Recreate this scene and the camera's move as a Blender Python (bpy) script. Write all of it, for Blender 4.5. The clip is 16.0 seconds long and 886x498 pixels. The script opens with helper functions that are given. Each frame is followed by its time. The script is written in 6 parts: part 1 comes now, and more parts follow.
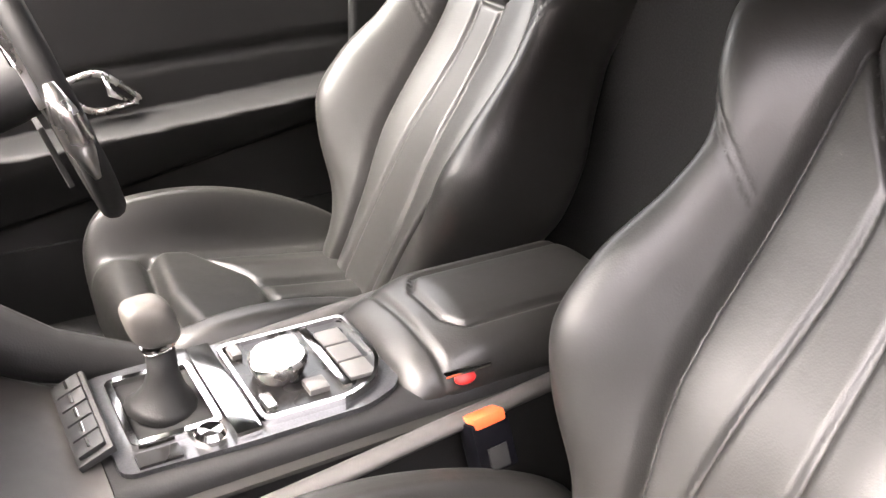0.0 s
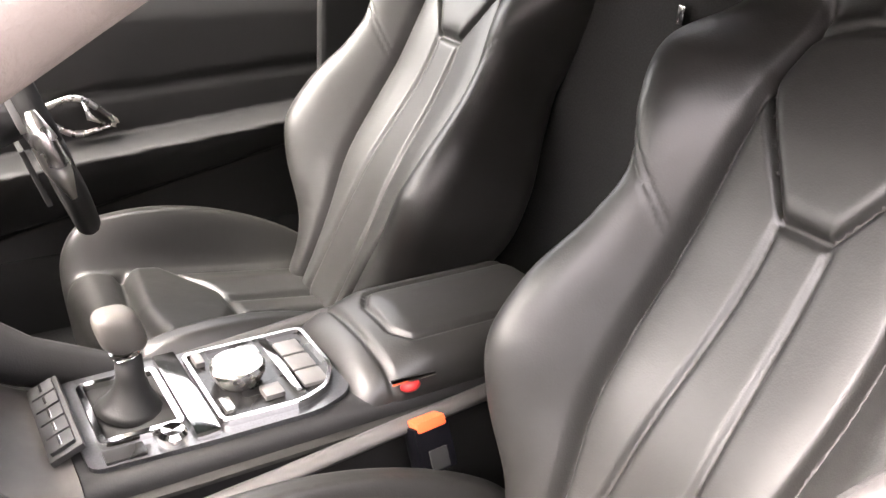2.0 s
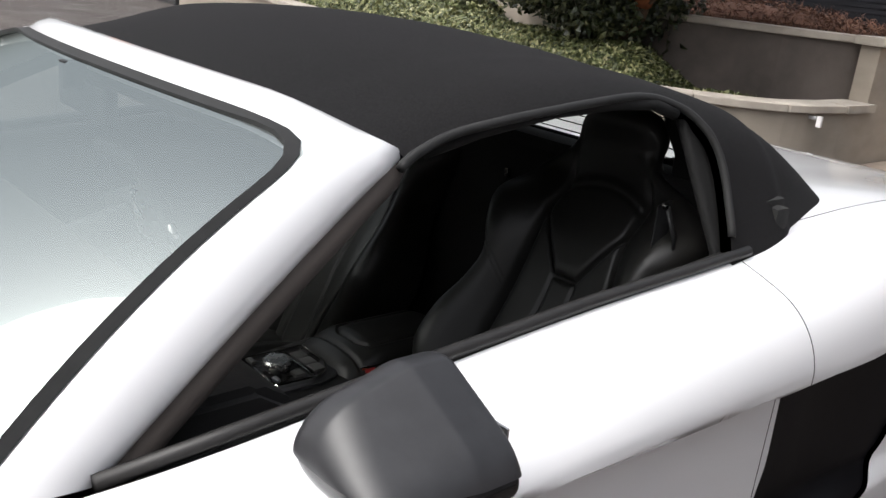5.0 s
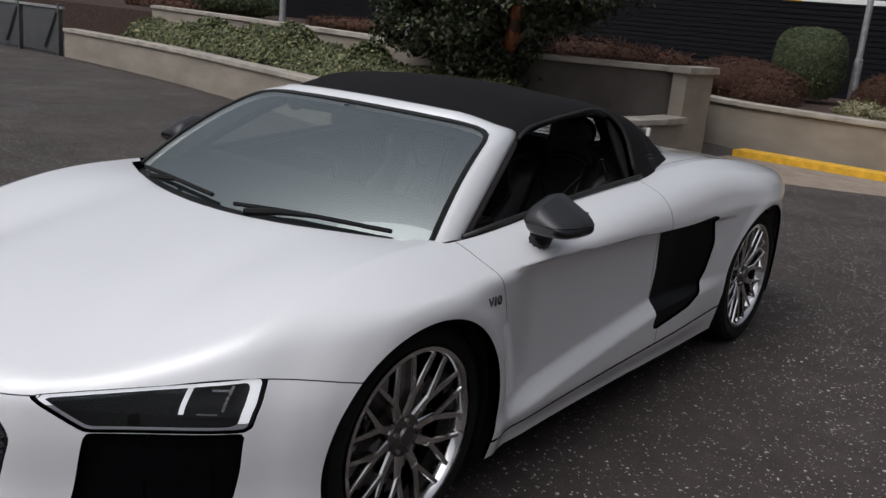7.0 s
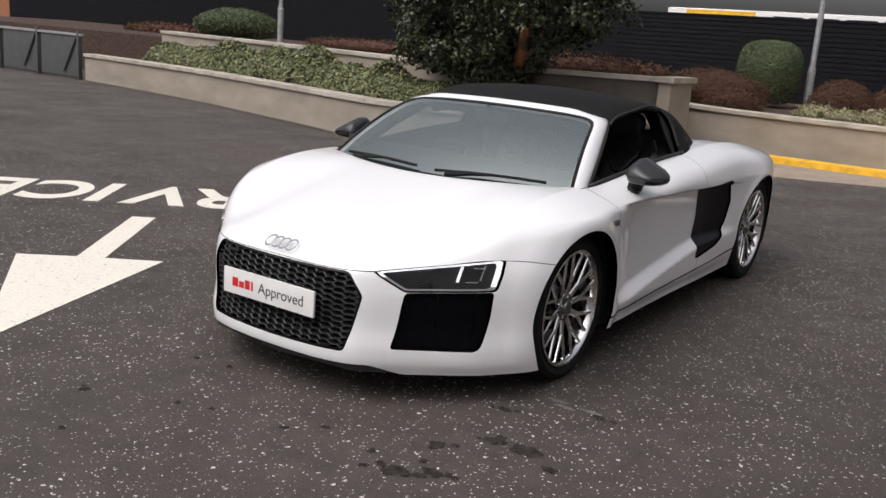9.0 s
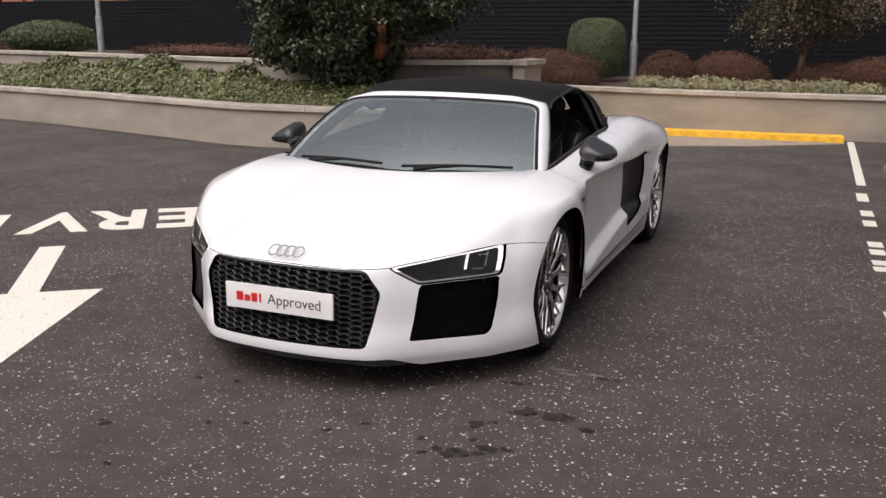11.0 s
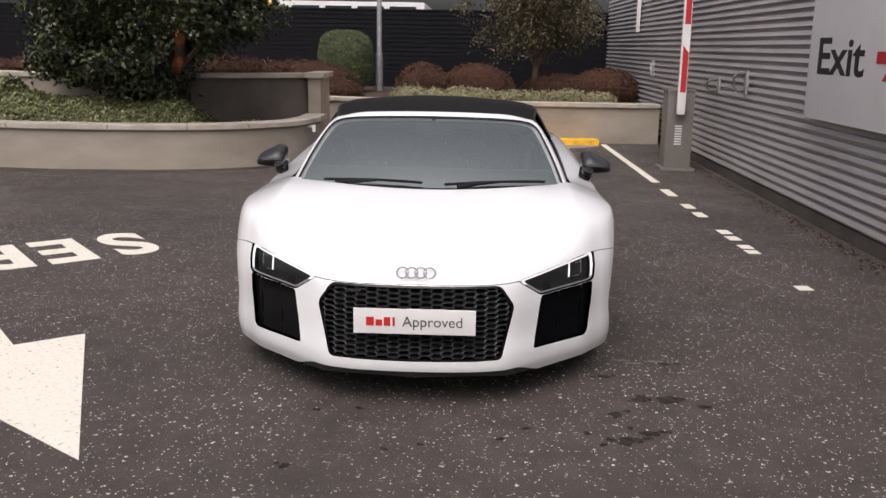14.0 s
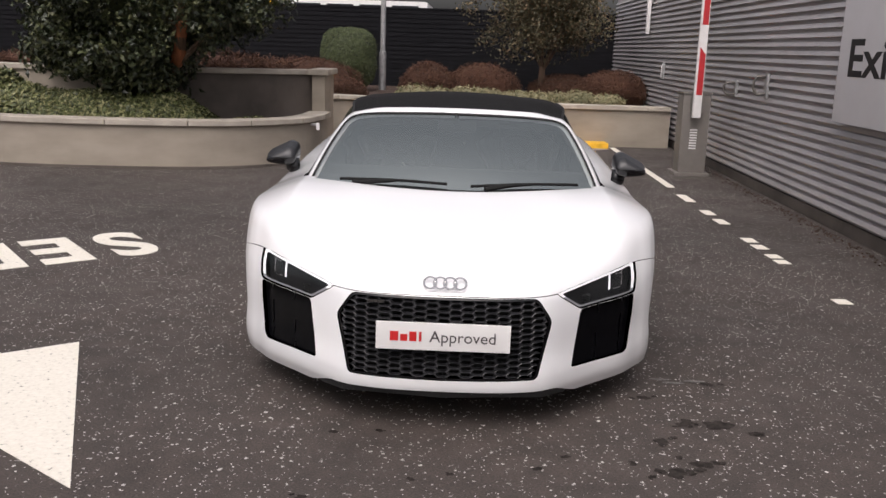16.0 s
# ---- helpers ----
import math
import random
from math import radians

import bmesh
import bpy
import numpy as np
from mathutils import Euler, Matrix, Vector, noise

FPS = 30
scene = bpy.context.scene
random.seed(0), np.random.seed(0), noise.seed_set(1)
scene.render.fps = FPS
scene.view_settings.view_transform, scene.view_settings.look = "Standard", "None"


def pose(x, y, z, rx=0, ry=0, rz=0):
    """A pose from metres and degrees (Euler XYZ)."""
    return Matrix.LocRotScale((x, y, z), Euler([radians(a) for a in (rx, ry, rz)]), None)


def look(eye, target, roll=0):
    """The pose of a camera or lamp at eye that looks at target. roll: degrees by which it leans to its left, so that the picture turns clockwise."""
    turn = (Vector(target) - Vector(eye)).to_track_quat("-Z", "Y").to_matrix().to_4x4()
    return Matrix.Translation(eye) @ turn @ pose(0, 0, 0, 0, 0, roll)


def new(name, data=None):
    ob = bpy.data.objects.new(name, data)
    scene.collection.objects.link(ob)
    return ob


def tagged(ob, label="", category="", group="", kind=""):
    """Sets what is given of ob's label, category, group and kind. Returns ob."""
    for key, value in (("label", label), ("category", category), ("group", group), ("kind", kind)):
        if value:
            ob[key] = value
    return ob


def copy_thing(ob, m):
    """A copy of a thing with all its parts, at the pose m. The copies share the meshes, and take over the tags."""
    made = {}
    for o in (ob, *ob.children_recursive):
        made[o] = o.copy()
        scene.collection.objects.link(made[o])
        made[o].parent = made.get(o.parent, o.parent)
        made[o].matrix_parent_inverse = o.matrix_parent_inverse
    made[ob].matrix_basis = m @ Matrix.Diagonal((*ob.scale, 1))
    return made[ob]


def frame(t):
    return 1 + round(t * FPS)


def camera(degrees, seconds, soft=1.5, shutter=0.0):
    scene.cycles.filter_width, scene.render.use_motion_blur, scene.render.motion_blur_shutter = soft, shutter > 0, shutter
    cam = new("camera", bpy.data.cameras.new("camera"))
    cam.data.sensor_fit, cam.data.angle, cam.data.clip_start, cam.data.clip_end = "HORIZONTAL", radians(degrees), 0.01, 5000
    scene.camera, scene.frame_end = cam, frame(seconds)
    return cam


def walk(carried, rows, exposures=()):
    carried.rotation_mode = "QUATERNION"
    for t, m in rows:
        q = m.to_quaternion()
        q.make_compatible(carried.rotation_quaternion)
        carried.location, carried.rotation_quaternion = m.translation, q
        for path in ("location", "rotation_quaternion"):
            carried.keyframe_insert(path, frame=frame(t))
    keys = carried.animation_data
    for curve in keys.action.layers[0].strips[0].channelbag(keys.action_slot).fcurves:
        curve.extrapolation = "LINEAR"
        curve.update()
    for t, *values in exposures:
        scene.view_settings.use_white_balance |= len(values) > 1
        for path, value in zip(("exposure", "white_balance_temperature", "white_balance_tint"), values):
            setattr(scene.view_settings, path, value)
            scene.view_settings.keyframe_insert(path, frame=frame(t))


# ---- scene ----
cam = camera(52.3, 16.0)
PATH = [
    (0, (0.785, 0.755, 1.055), (-0.717, 1.713, 0.146), 2.9),
    (0.5, (0.836, 0.749, 1.077), (-0.687, 1.732, 0.231), 3.4),
    (1, (0.859, 0.745, 1.079), (-0.684, 1.739, 0.284), 3.7),
    (1.5, (0.866, 0.738, 1.078), (-0.666, 1.730, 0.260), 4.0),
    (2, (0.876, 0.745, 1.098), (-0.623, 1.745, 0.230), 4.1),
    (2.5, (0.921, 0.721, 1.140), (-0.558, 1.730, 0.249), 4.8),
    (3, (0.959, 0.745, 1.163), (-0.511, 1.736, 0.238), 7.1),
    (3.5, (0.978, 0.776, 1.143), (-0.536, 1.681, 0.200), 7.1),
    (4, (1.037, 0.715, 1.185), (-0.479, 1.641, 0.267), 6.7),
    (4.3, (1.165, 0.543, 1.255), (-0.314, 1.599, 0.419), 5.4),
    (4.5, (1.259, 0.413, 1.299), (-0.191, 1.564, 0.542), 5.8),
    (4.7, (1.366, 0.282, 1.326), (-0.065, 1.508, 0.656), 6.6),
    (6.8, (2.252, -1.62, 1.486), (1.094, -0.07, 0.978), 5.1),
    (7, (2.306, -1.824, 1.488), (1.15, -0.271, 0.984), 5.3),
    (7.5, (2.375, -2.383, 1.481), (1.244, -0.811, 0.979), 5.2),
    (8, (2.51, -2.891, 1.49), (1.393, -1.311, 0.985), 5.0),
    (8.2, (2.592, -3.093, 1.483), (1.479, -1.506, 0.992), 4.7),
    (10.3, (2.566, -3.809, 1.497), (1.588, -2.119, 1.064), 1.2),
    (10.5, (2.428, -3.89, 1.496), (1.524, -2.16, 1.058), 0.9),
    (11, (2.025, -4.036, 1.488), (1.269, -2.243, 1.024), 0.4),
    (11.5, (1.599, -4.18, 1.503), (1.032, -2.318, 1.041), 0.5),
    (12, (1.174, -4.34, 1.522), (0.867, -2.419, 1.061), 0.0),
    (12.5, (0.788, -4.373, 1.523), (0.643, -2.429, 1.074), -0.4),
    (13, (0.434, -4.411, 1.541), (0.407, -2.465, 1.078), -0.1),
    (13.5, (0.281, -4.532, 1.557), (0.23, -2.585, 1.104), 0.5),
    (14, (0.228, -4.643, 1.553), (0.168, -2.693, 1.112), 1.0),
    (14.5, (0.109, -4.691, 1.555), (0.085, -2.741, 1.111), 0.8),
    (15, (0.038, -4.626, 1.533), (0.05, -2.678, 1.077), 1.0),
    (15.5, (0.055, -4.413, 1.529), (0.053, -2.463, 1.083), 1.9),
    (16, (0.072, -4.302, 1.497), (0.023, -2.351, 1.06), 1.9),
]
EXPOSURES = [
    (0.0, 4.8, 7050, 20), (2.0, 4.7, 7050, 20), (2.5, 4.15, 7050, 20), (3.0, 3.45, 7050, 20), (3.5, 3.52, 7000, 19), (4.0, 3.38, 7000, 19), (4.5, 1.52, 6600, 14), (4.7, 0.9, 6500, 10),
    (6.8, -1.14, 6150, 11), (7.2, -1.04, 6150, 11), (8.2, -0.56, 6300, 11), (10.3, -0.4, 6600, 15.5), (16.0, -0.45, 6600, 15.5),
]
walk(cam, [(t, look(eye, target, roll)) for t, eye, target, roll in PATH], EXPOSURES)

# ---- light ----
world = bpy.data.worlds.new("overcast_sky")
scene.world = world
world.use_nodes = True
wn, wl = world.node_tree.nodes, world.node_tree.links
sky = wn.new("ShaderNodeTexSky")
sky.sky_type, sky.sun_disc = "NISHITA", False
sky.sun_elevation, sky.sun_rotation = radians(54.6), radians(193)
sky.air_density, sky.dust_density, sky.ozone_density = 1.0, 6.0, 1.0
veil = wn.new("ShaderNodeHueSaturation")
veil.inputs["Saturation"].default_value = 0.25
wl.new(sky.outputs["Color"], veil.inputs["Color"])
# an overcast sky is brightest overhead
way, part_z, rise, shade = wn.new("ShaderNodeTexCoord"), wn.new("ShaderNodeSeparateXYZ"), wn.new("ShaderNodeMapRange"), wn.new("ShaderNodeVectorMath")
rise.inputs["To Min"].default_value, rise.inputs["To Max"].default_value = 0.75, 2.0
shade.operation = "SCALE"
wl.new(way.outputs["Generated"], part_z.inputs[0])
wl.new(part_z.outputs["Z"], rise.inputs["Value"])
wl.new(veil.outputs["Color"], shade.inputs[0])
wl.new(rise.outputs[0], shade.inputs["Scale"])
wl.new(shade.outputs[0], wn["Background"].inputs["Color"])
wn["Background"].inputs["Strength"].default_value = 0.15
sun = new("sun", bpy.data.lights.new("sun", "SUN"))
sun.data.energy, sun.data.angle, sun.data.color = 0.75, radians(55), (1.0, 0.96, 0.9)
sun.matrix_world = look((0, 0, 20), (3.2, 13.8, 0))


# ---- materials ----
class Mat:
    """A node material with a Principled shader, and short ways to add to it."""

    def __init__(self, name, colour, rough=0.5, metal=0.0, **more):
        self.m = bpy.data.materials.new(name)
        self.m.use_nodes = True
        self.n, self.l = self.m.node_tree.nodes, self.m.node_tree.links
        self.b = self.n["Principled BSDF"]
        self.colour = colour
        self.b.inputs["Base Color"].default_value = (*colour, 1)
        self.b.inputs["Roughness"].default_value = rough
        self.b.inputs["Metallic"].default_value = metal
        for key, value in more.items():
            self.b.inputs[key.replace("_", " ")].default_value = value

    def coords(self, scale=(1, 1, 1)):
        tc, mp = self.n.new("ShaderNodeTexCoord"), self.n.new("ShaderNodeMapping")
        mp.inputs["Scale"].default_value = scale
        self.l.new(tc.outputs["Object"], mp.inputs["Vector"])
        return mp.outputs["Vector"]

    def noise(self, scale, detail=4.0, stretch=(1, 1, 1), rough=0.55):
        t = self.n.new("ShaderNodeTexNoise")
        t.inputs["Scale"].default_value, t.inputs["Detail"].default_value = scale, detail
        t.inputs["Roughness"].default_value = rough
        self.l.new(self.coords(stretch), t.inputs["Vector"])
        return t.outputs["Fac"]

    def ramp(self, fac, stops):
        r = self.n.new("ShaderNodeValToRGB")
        while len(r.color_ramp.elements) < len(stops):
            r.color_ramp.elements.new(0.5)
        for e, (at, c) in zip(r.color_ramp.elements, stops):
            e.position, e.color = at, (*c, 1) if len(c) == 3 else c
        self.l.new(fac, r.inputs["Fac"])
        return r.outputs["Color"]

    def mix(self, fac, a, b, kind="MIX"):
        x = self.n.new("ShaderNodeMix")
        x.data_type, x.blend_type = "RGBA", kind
        for value, socket in ((fac, x.inputs[0]), (a, x.inputs[6]), (b, x.inputs[7])):
            if isinstance(value, bpy.types.NodeSocket):
                self.l.new(value, socket)
            elif isinstance(value, (int, float)):
                socket.default_value = value
            else:
                socket.default_value = (*value, 1)
        return x.outputs[2]

    def base(self, socket):
        self.l.new(socket, self.b.inputs["Base Color"])
        return self

    def bump(self, fac, strength=0.3, dist=0.01):
        b = self.n.new("ShaderNodeBump")
        b.inputs["Strength"].default_value, b.inputs["Distance"].default_value = strength, dist
        old = self.b.inputs["Normal"].links
        if old:
            self.l.new(old[0].from_socket, b.inputs["Normal"])
        self.l.new(fac, b.inputs["Height"])
        self.l.new(b.outputs["Normal"], self.b.inputs["Normal"])
        return self

    def mottle(self, scale, amount, stretch=(1, 1, 1)):
        """Uneven colour: lighter and darker by amount, at that scale."""
        c = self.colour
        lo, hi = [v * (1 - amount) for v in c], [min(1, v * (1 + amount)) for v in c]
        self.base(self.ramp(self.noise(scale, 5, stretch), [(0.3, lo), (0.7, hi)]))
        return self

    def uneven_gloss(self, scale, lo, hi):
        r = self.ramp(self.noise(scale, 3), [(0.3, (lo,) * 3), (0.7, (hi,) * 3)])
        self.l.new(r, self.b.inputs["Roughness"])
        return self

    def per_object(self, amount):
        """Each piece a little lighter or darker."""
        info = self.n.new("ShaderNodeObjectInfo")
        src = self.b.inputs["Base Color"].links
        shade = self.ramp(info.outputs["Random"], [(0, (1 - amount,) * 3), (1, (1,) * 3)])
        self.base(self.mix(1.0, src[0].from_socket if src else self.colour, shade, "MULTIPLY"))
        return self

    def per_island(self, stops, fac=0.7):
        g = self.n.new("ShaderNodeNewGeometry")
        src = self.b.inputs["Base Color"].links
        c = self.ramp(g.outputs["Random Per Island"], stops)
        self.base(self.mix(fac, src[0].from_socket if src else self.colour, c))
        return self


def asphalt_mat():
    m = Mat("asphalt", (0.05, 0.045, 0.043), 0.85)
    big = m.ramp(m.noise(0.45, 5), [(0.3, (0.044, 0.036, 0.032)), (0.7, (0.068, 0.055, 0.049))])
    mid = m.ramp(m.noise(7.0, 5, rough=0.7), [(0.3, (0.72, 0.72, 0.72)), (0.7, (1.22, 1.2, 1.18))])
    fine = m.ramp(m.noise(120, 2), [(0.3, (0.55, 0.55, 0.55)), (0.72, (1.35, 1.32, 1.3))])
    c = m.mix(1.0, m.mix(1.0, big, mid, "MULTIPLY"), fine, "MULTIPLY")
    # pale stone chips of four sizes, with ragged edges and uneven brightness
    wob, add = m.n.new("ShaderNodeTexNoise"), m.n.new("ShaderNodeVectorMath")
    wob.inputs["Scale"].default_value, wob.inputs["Detail"].default_value = 95.0, 2.0
    m.l.new(m.coords(), wob.inputs["Vector"])
    add.operation = "MULTIPLY_ADD"
    m.l.new(wob.outputs["Color"], add.inputs[0])
    add.inputs[1].default_value = (0.022, 0.022, 0.022)
    m.l.new(m.coords(), add.inputs[2])
    patch = m.ramp(m.noise(0.9, 4), [(0.34, (0.55,) * 3), (0.55, (1,) * 3)])
    for scale, size, amount in ((21.0, 0.165, 0.54), (44.0, 0.21, 0.56), (9.0, 0.066, 0.55), (75.0, 0.27, 0.76)):
        v = m.n.new("ShaderNodeTexVoronoi")
        v.inputs["Scale"].default_value = scale
        m.l.new(add.outputs[0], v.inputs["Vector"])
        spot = m.ramp(v.outputs["Distance"], [(0, (1,) * 3), (size * 0.75, (1,) * 3), (size, (0,) * 3)])
        sel = m.ramp(v.outputs["Color"], [(amount, (0,) * 3), (amount + 0.02, (0.6,) * 3), (0.88, (1,) * 3)])
        fac = m.mix(1.0, m.mix(1.0, spot, sel, "MULTIPLY"), patch, "MULTIPLY")
        c = m.mix(fac, c, (0.76, 0.73, 0.69))
    m.base(c)
    return m.bump(m.noise(160, 3), 0.5, 0.004).uneven_gloss(1.2, 0.62, 0.95).m


def paint_lines_mat():
    m = Mat("road_paint", (0.72, 0.69, 0.62), 0.75)
    worn = m.ramp(m.noise(55, 4), [(0.27, (0.14, 0.13, 0.11)), (0.36, (0.66, 0.62, 0.54)), (0.8, (0.78, 0.74, 0.66))])
    m.base(worn)
    return m.bump(m.noise(150, 2), 0.4, 0.003).m


ASPHALT, LINES = asphalt_mat(), paint_lines_mat()
SCUFF = Mat("worn_pale_scuff", (0.13, 0.122, 0.115), 0.9).mottle(60, 0.5).m
STAIN = Mat("oil_stain", (0.034, 0.029, 0.026), 0.9, Specular_IOR_Level=0.1).mottle(30, 0.5).m
YELLOW = Mat("yellow_road_paint", (0.8, 0.45, 0.03), 0.7).mottle(9, 0.22).m
_c = Mat("render_wall", (0.29, 0.25, 0.205), 0.9).mottle(1.3, 0.18, (1, 1, 2.5))
RENDER = _c.bump(_c.noise(90, 4), 0.35, 0.004).m
_c = Mat("coping_stone", (0.37, 0.33, 0.28), 0.85).mottle(3.0, 0.25)
COPING = _c.bump(_c.noise(70, 4), 0.4, 0.004).m
_c = Mat("dark_brown_wall", (0.085, 0.07, 0.06), 0.8).mottle(2.0, 0.35)
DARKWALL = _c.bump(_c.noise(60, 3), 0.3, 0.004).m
_c = Mat("pale_concrete", (0.30, 0.24, 0.19), 0.9).mottle(4.0, 0.2)
CONCRETE = _c.bump(_c.noise(110, 4), 0.4, 0.004).m
_c = Mat("bark_mulch", (0.06, 0.035, 0.025), 0.95).mottle(25, 0.6)
SOIL = _c.bump(_c.noise(40, 5), 1.0, 0.03).m
_c = Mat("corrugated_grey_steel", (0.44, 0.42, 0.425), 0.42, 0.35).mottle(0.8, 0.12, (1, 1, 4))
STEELWALL = _c.uneven_gloss(3, 0.35, 0.55).m
_c = Mat("black_fence_paint", (0.009, 0.009, 0.011), 0.8, Specular_IOR_Level=0.15).mottle(2.0, 0.4, (1, 1, 12))
FENCE = _c.bump(_c.noise(8, 3, (1, 1, 20)), 0.3, 0.004).m
BRICKFAR = Mat("far_brick", (0.30, 0.12, 0.06), 0.9).mottle(14, 0.3, (1, 1, 3)).m
GLASSFAR = Mat("far_window_glass", (0.03, 0.035, 0.04), 0.1).m
GALV = Mat("galvanised_steel", (0.42, 0.42, 0.42), 0.5, 0.6).mottle(12, 0.2).m
GATEGREY = Mat("grey_gate_paint", (0.075, 0.076, 0.078), 0.55).mottle(5, 0.15).m
CABINET = Mat("grey_cabinet_paint", (0.17, 0.155, 0.14), 0.5).mottle(6, 0.12).m
WHITEPAINT = Mat("white_gloss_paint", (0.75, 0.73, 0.72), 0.4).mottle(10, 0.05).m
REDPAINT = Mat("red_gloss_paint", (0.45, 0.025, 0.03), 0.4).mottle(10, 0.12).m
SIGN = Mat("sign_face", (0.58, 0.56, 0.57), 0.55).mottle(2.0, 0.05).m
INK = Mat("black_sign_lettering", (0.012, 0.012, 0.014), 0.5).m
SIGNRED = Mat("red_sign_film", (0.42, 0.015, 0.03), 0.5).m


def leaf_mat(name, dark, light, rough=0.5, hue=None):
    m = Mat(name, dark, rough)
    m.per_island([(0, dark), (0.55, light), (1, hue or light)], 1.0)
    m.b.inputs["Subsurface Weight"].default_value = 0.0
    return m.m


LEAF = leaf_mat("glossy_evergreen_leaf", (0.007, 0.012, 0.004), (0.026, 0.036, 0.012), 0.4, (0.10, 0.105, 0.045))
HEDGE = leaf_mat("variegated_leaf", (0.024, 0.034, 0.010), (0.10, 0.115, 0.035), 0.5, (0.28, 0.27, 0.13))
BOX = leaf_mat("clipped_box_leaf", (0.02, 0.032, 0.012), (0.075, 0.095, 0.035), 0.55, (0.12, 0.14, 0.06))
HEATHER = leaf_mat("russet_heather", (0.030, 0.014, 0.008), (0.078, 0.031, 0.016), 0.9, (0.115, 0.055, 0.03))
THIN = leaf_mat("sparse_olive_leaf", (0.035, 0.033, 0.016), (0.085, 0.075, 0.035), 0.6, (0.17, 0.11, 0.06))
PALEGREEN = leaf_mat("pale_groundcover_leaf", (0.08, 0.085, 0.035), (0.24, 0.22, 0.12), 0.6, (0.33, 0.27, 0.16))
_c = Mat("bark", (0.09, 0.055, 0.035), 0.9).mottle(14, 0.5, (1, 1, 0.25))
BARK = _c.bump(_c.noise(30, 5, (1, 1, 0.2)), 0.8, 0.02).m
_c = Mat("red_peeling_bark", (0.30, 0.10, 0.04), 0.8).mottle(16, 0.5, (1, 1, 0.25))
REDBARK = _c.bump(_c.noise(30, 5, (1, 1, 0.2)), 0.8, 0.02).m

# the car's materials
CARWHITE = Mat("white_car_paint", (0.80, 0.80, 0.81), 0.32, 0.0, Coat_Weight=1.0, Coat_Roughness=0.03).mottle(1.1, 0.015).m
_c = Mat("black_soft_top_fabric", (0.0085, 0.008, 0.0085), 0.95, Specular_IOR_Level=0.2).mottle(300, 0.5)
FABRIC = _c.bump(_c.noise(700, 2), 0.5, 0.001).m
GLOSSBLACK = Mat("gloss_black_plastic", (0.006, 0.006, 0.007), 0.12).uneven_gloss(5, 0.08, 0.16).m
VENTBLACK = Mat("dark_inlet_plastic", (0.003, 0.003, 0.004), 0.3, Specular_IOR_Level=0.06).mottle(30, 0.3).m
SATINBLACK = Mat("satin_black_plastic", (0.014, 0.014, 0.015), 0.5).mottle(60, 0.3).m
RUBBER = Mat("black_rubber", (0.01, 0.01, 0.01), 0.75).mottle(40, 0.3).m
GAPBLACK = Mat("black_liner", (0.004, 0.004, 0.004), 0.9).mottle(20, 0.3).m
_c = Mat("tyre_rubber", (0.009, 0.009, 0.009), 0.85, Specular_IOR_Level=0.25).mottle(25, 0.35)
TYRE = _c.bump(_c.noise(60, 3), 0.2, 0.002).m
ALLOY = Mat("polished_alloy", (0.66, 0.655, 0.65), 0.12, 1.0).uneven_gloss(18, 0.06, 0.15).m
TITAN = Mat("dark_titanium_alloy", (0.20, 0.195, 0.19), 0.25, 1.0).uneven_gloss(14, 0.18, 0.32).m
CHROME = Mat("chrome", (0.68, 0.67, 0.66), 0.08, 1.0).uneven_gloss(30, 0.04, 0.12).m
IRON = Mat("brake_iron", (0.22, 0.2, 0.19), 0.4, 1.0).mottle(30, 0.25).m
HONEY = Mat("dark_grey_grille_plastic", (0.02, 0.02, 0.023), 0.42).mottle(40, 0.2).m
MIRRORCAP = Mat("dark_satin_mirror_cap", (0.02, 0.02, 0.022), 0.38).mottle(40, 0.2).m
PLATE = Mat("white_show_plate", (0.72, 0.71, 0.70), 0.35).mottle(6, 0.03).m
BADGE = Mat("dark_badge_metal", (0.09, 0.09, 0.092), 0.35, 0.8).mottle(20, 0.1).m
PLATERED = Mat("red_plate_print", (0.55, 0.02, 0.02), 0.4).m
PLATEGREY = Mat("grey_plate_print", (0.06, 0.055, 0.055), 0.4).m
LAMPTRIM = Mat("pale_grey_lamp_trim", (0.42, 0.42, 0.44), 0.35).mottle(15, 0.06).m
LED = Mat("lit_running_light", (0.9, 0.9, 0.9), 0.3, Emission_Strength=1.3).m
LED.node_tree.nodes["Principled BSDF"].inputs["Emission Color"].default_value = (1, 0.98, 0.95, 1)


def pane_mat(name, tint, face=0.04, rough=0.0):
    """Thin glass: clear straight through, with a gloss that grows from face towards grazing angles."""
    m = bpy.data.materials.new(name)
    m.use_nodes = True
    n, l = m.node_tree.nodes, m.node_tree.links
    n.remove(n["Principled BSDF"])
    clear, gloss, lean, power, rise, mix = (n.new("ShaderNode" + k) for k in ("BsdfTransparent", "BsdfGlossy", "LayerWeight", "Math", "MapRange", "MixShader"))
    clear.inputs["Color"].default_value = (*tint, 1)
    gloss.inputs["Roughness"].default_value = rough
    gloss.inputs["Color"].default_value = (0.88, 0.96, 0.93, 1)
    lean.inputs["Blend"].default_value = 0.5
    power.operation = "POWER"
    power.inputs[1].default_value = 5.0
    rise.inputs["To Min"].default_value, rise.inputs["To Max"].default_value = face, 1.0
    l.new(lean.outputs["Facing"], power.inputs[0])
    l.new(power.outputs[0], rise.inputs["Value"])
    l.new(rise.outputs[0], mix.inputs[0])
    l.new(clear.outputs[0], mix.inputs[1])
    l.new(gloss.outputs[0], mix.inputs[2])
    l.new(mix.outputs[0], n["Material Output"].inputs["Surface"])
    return m


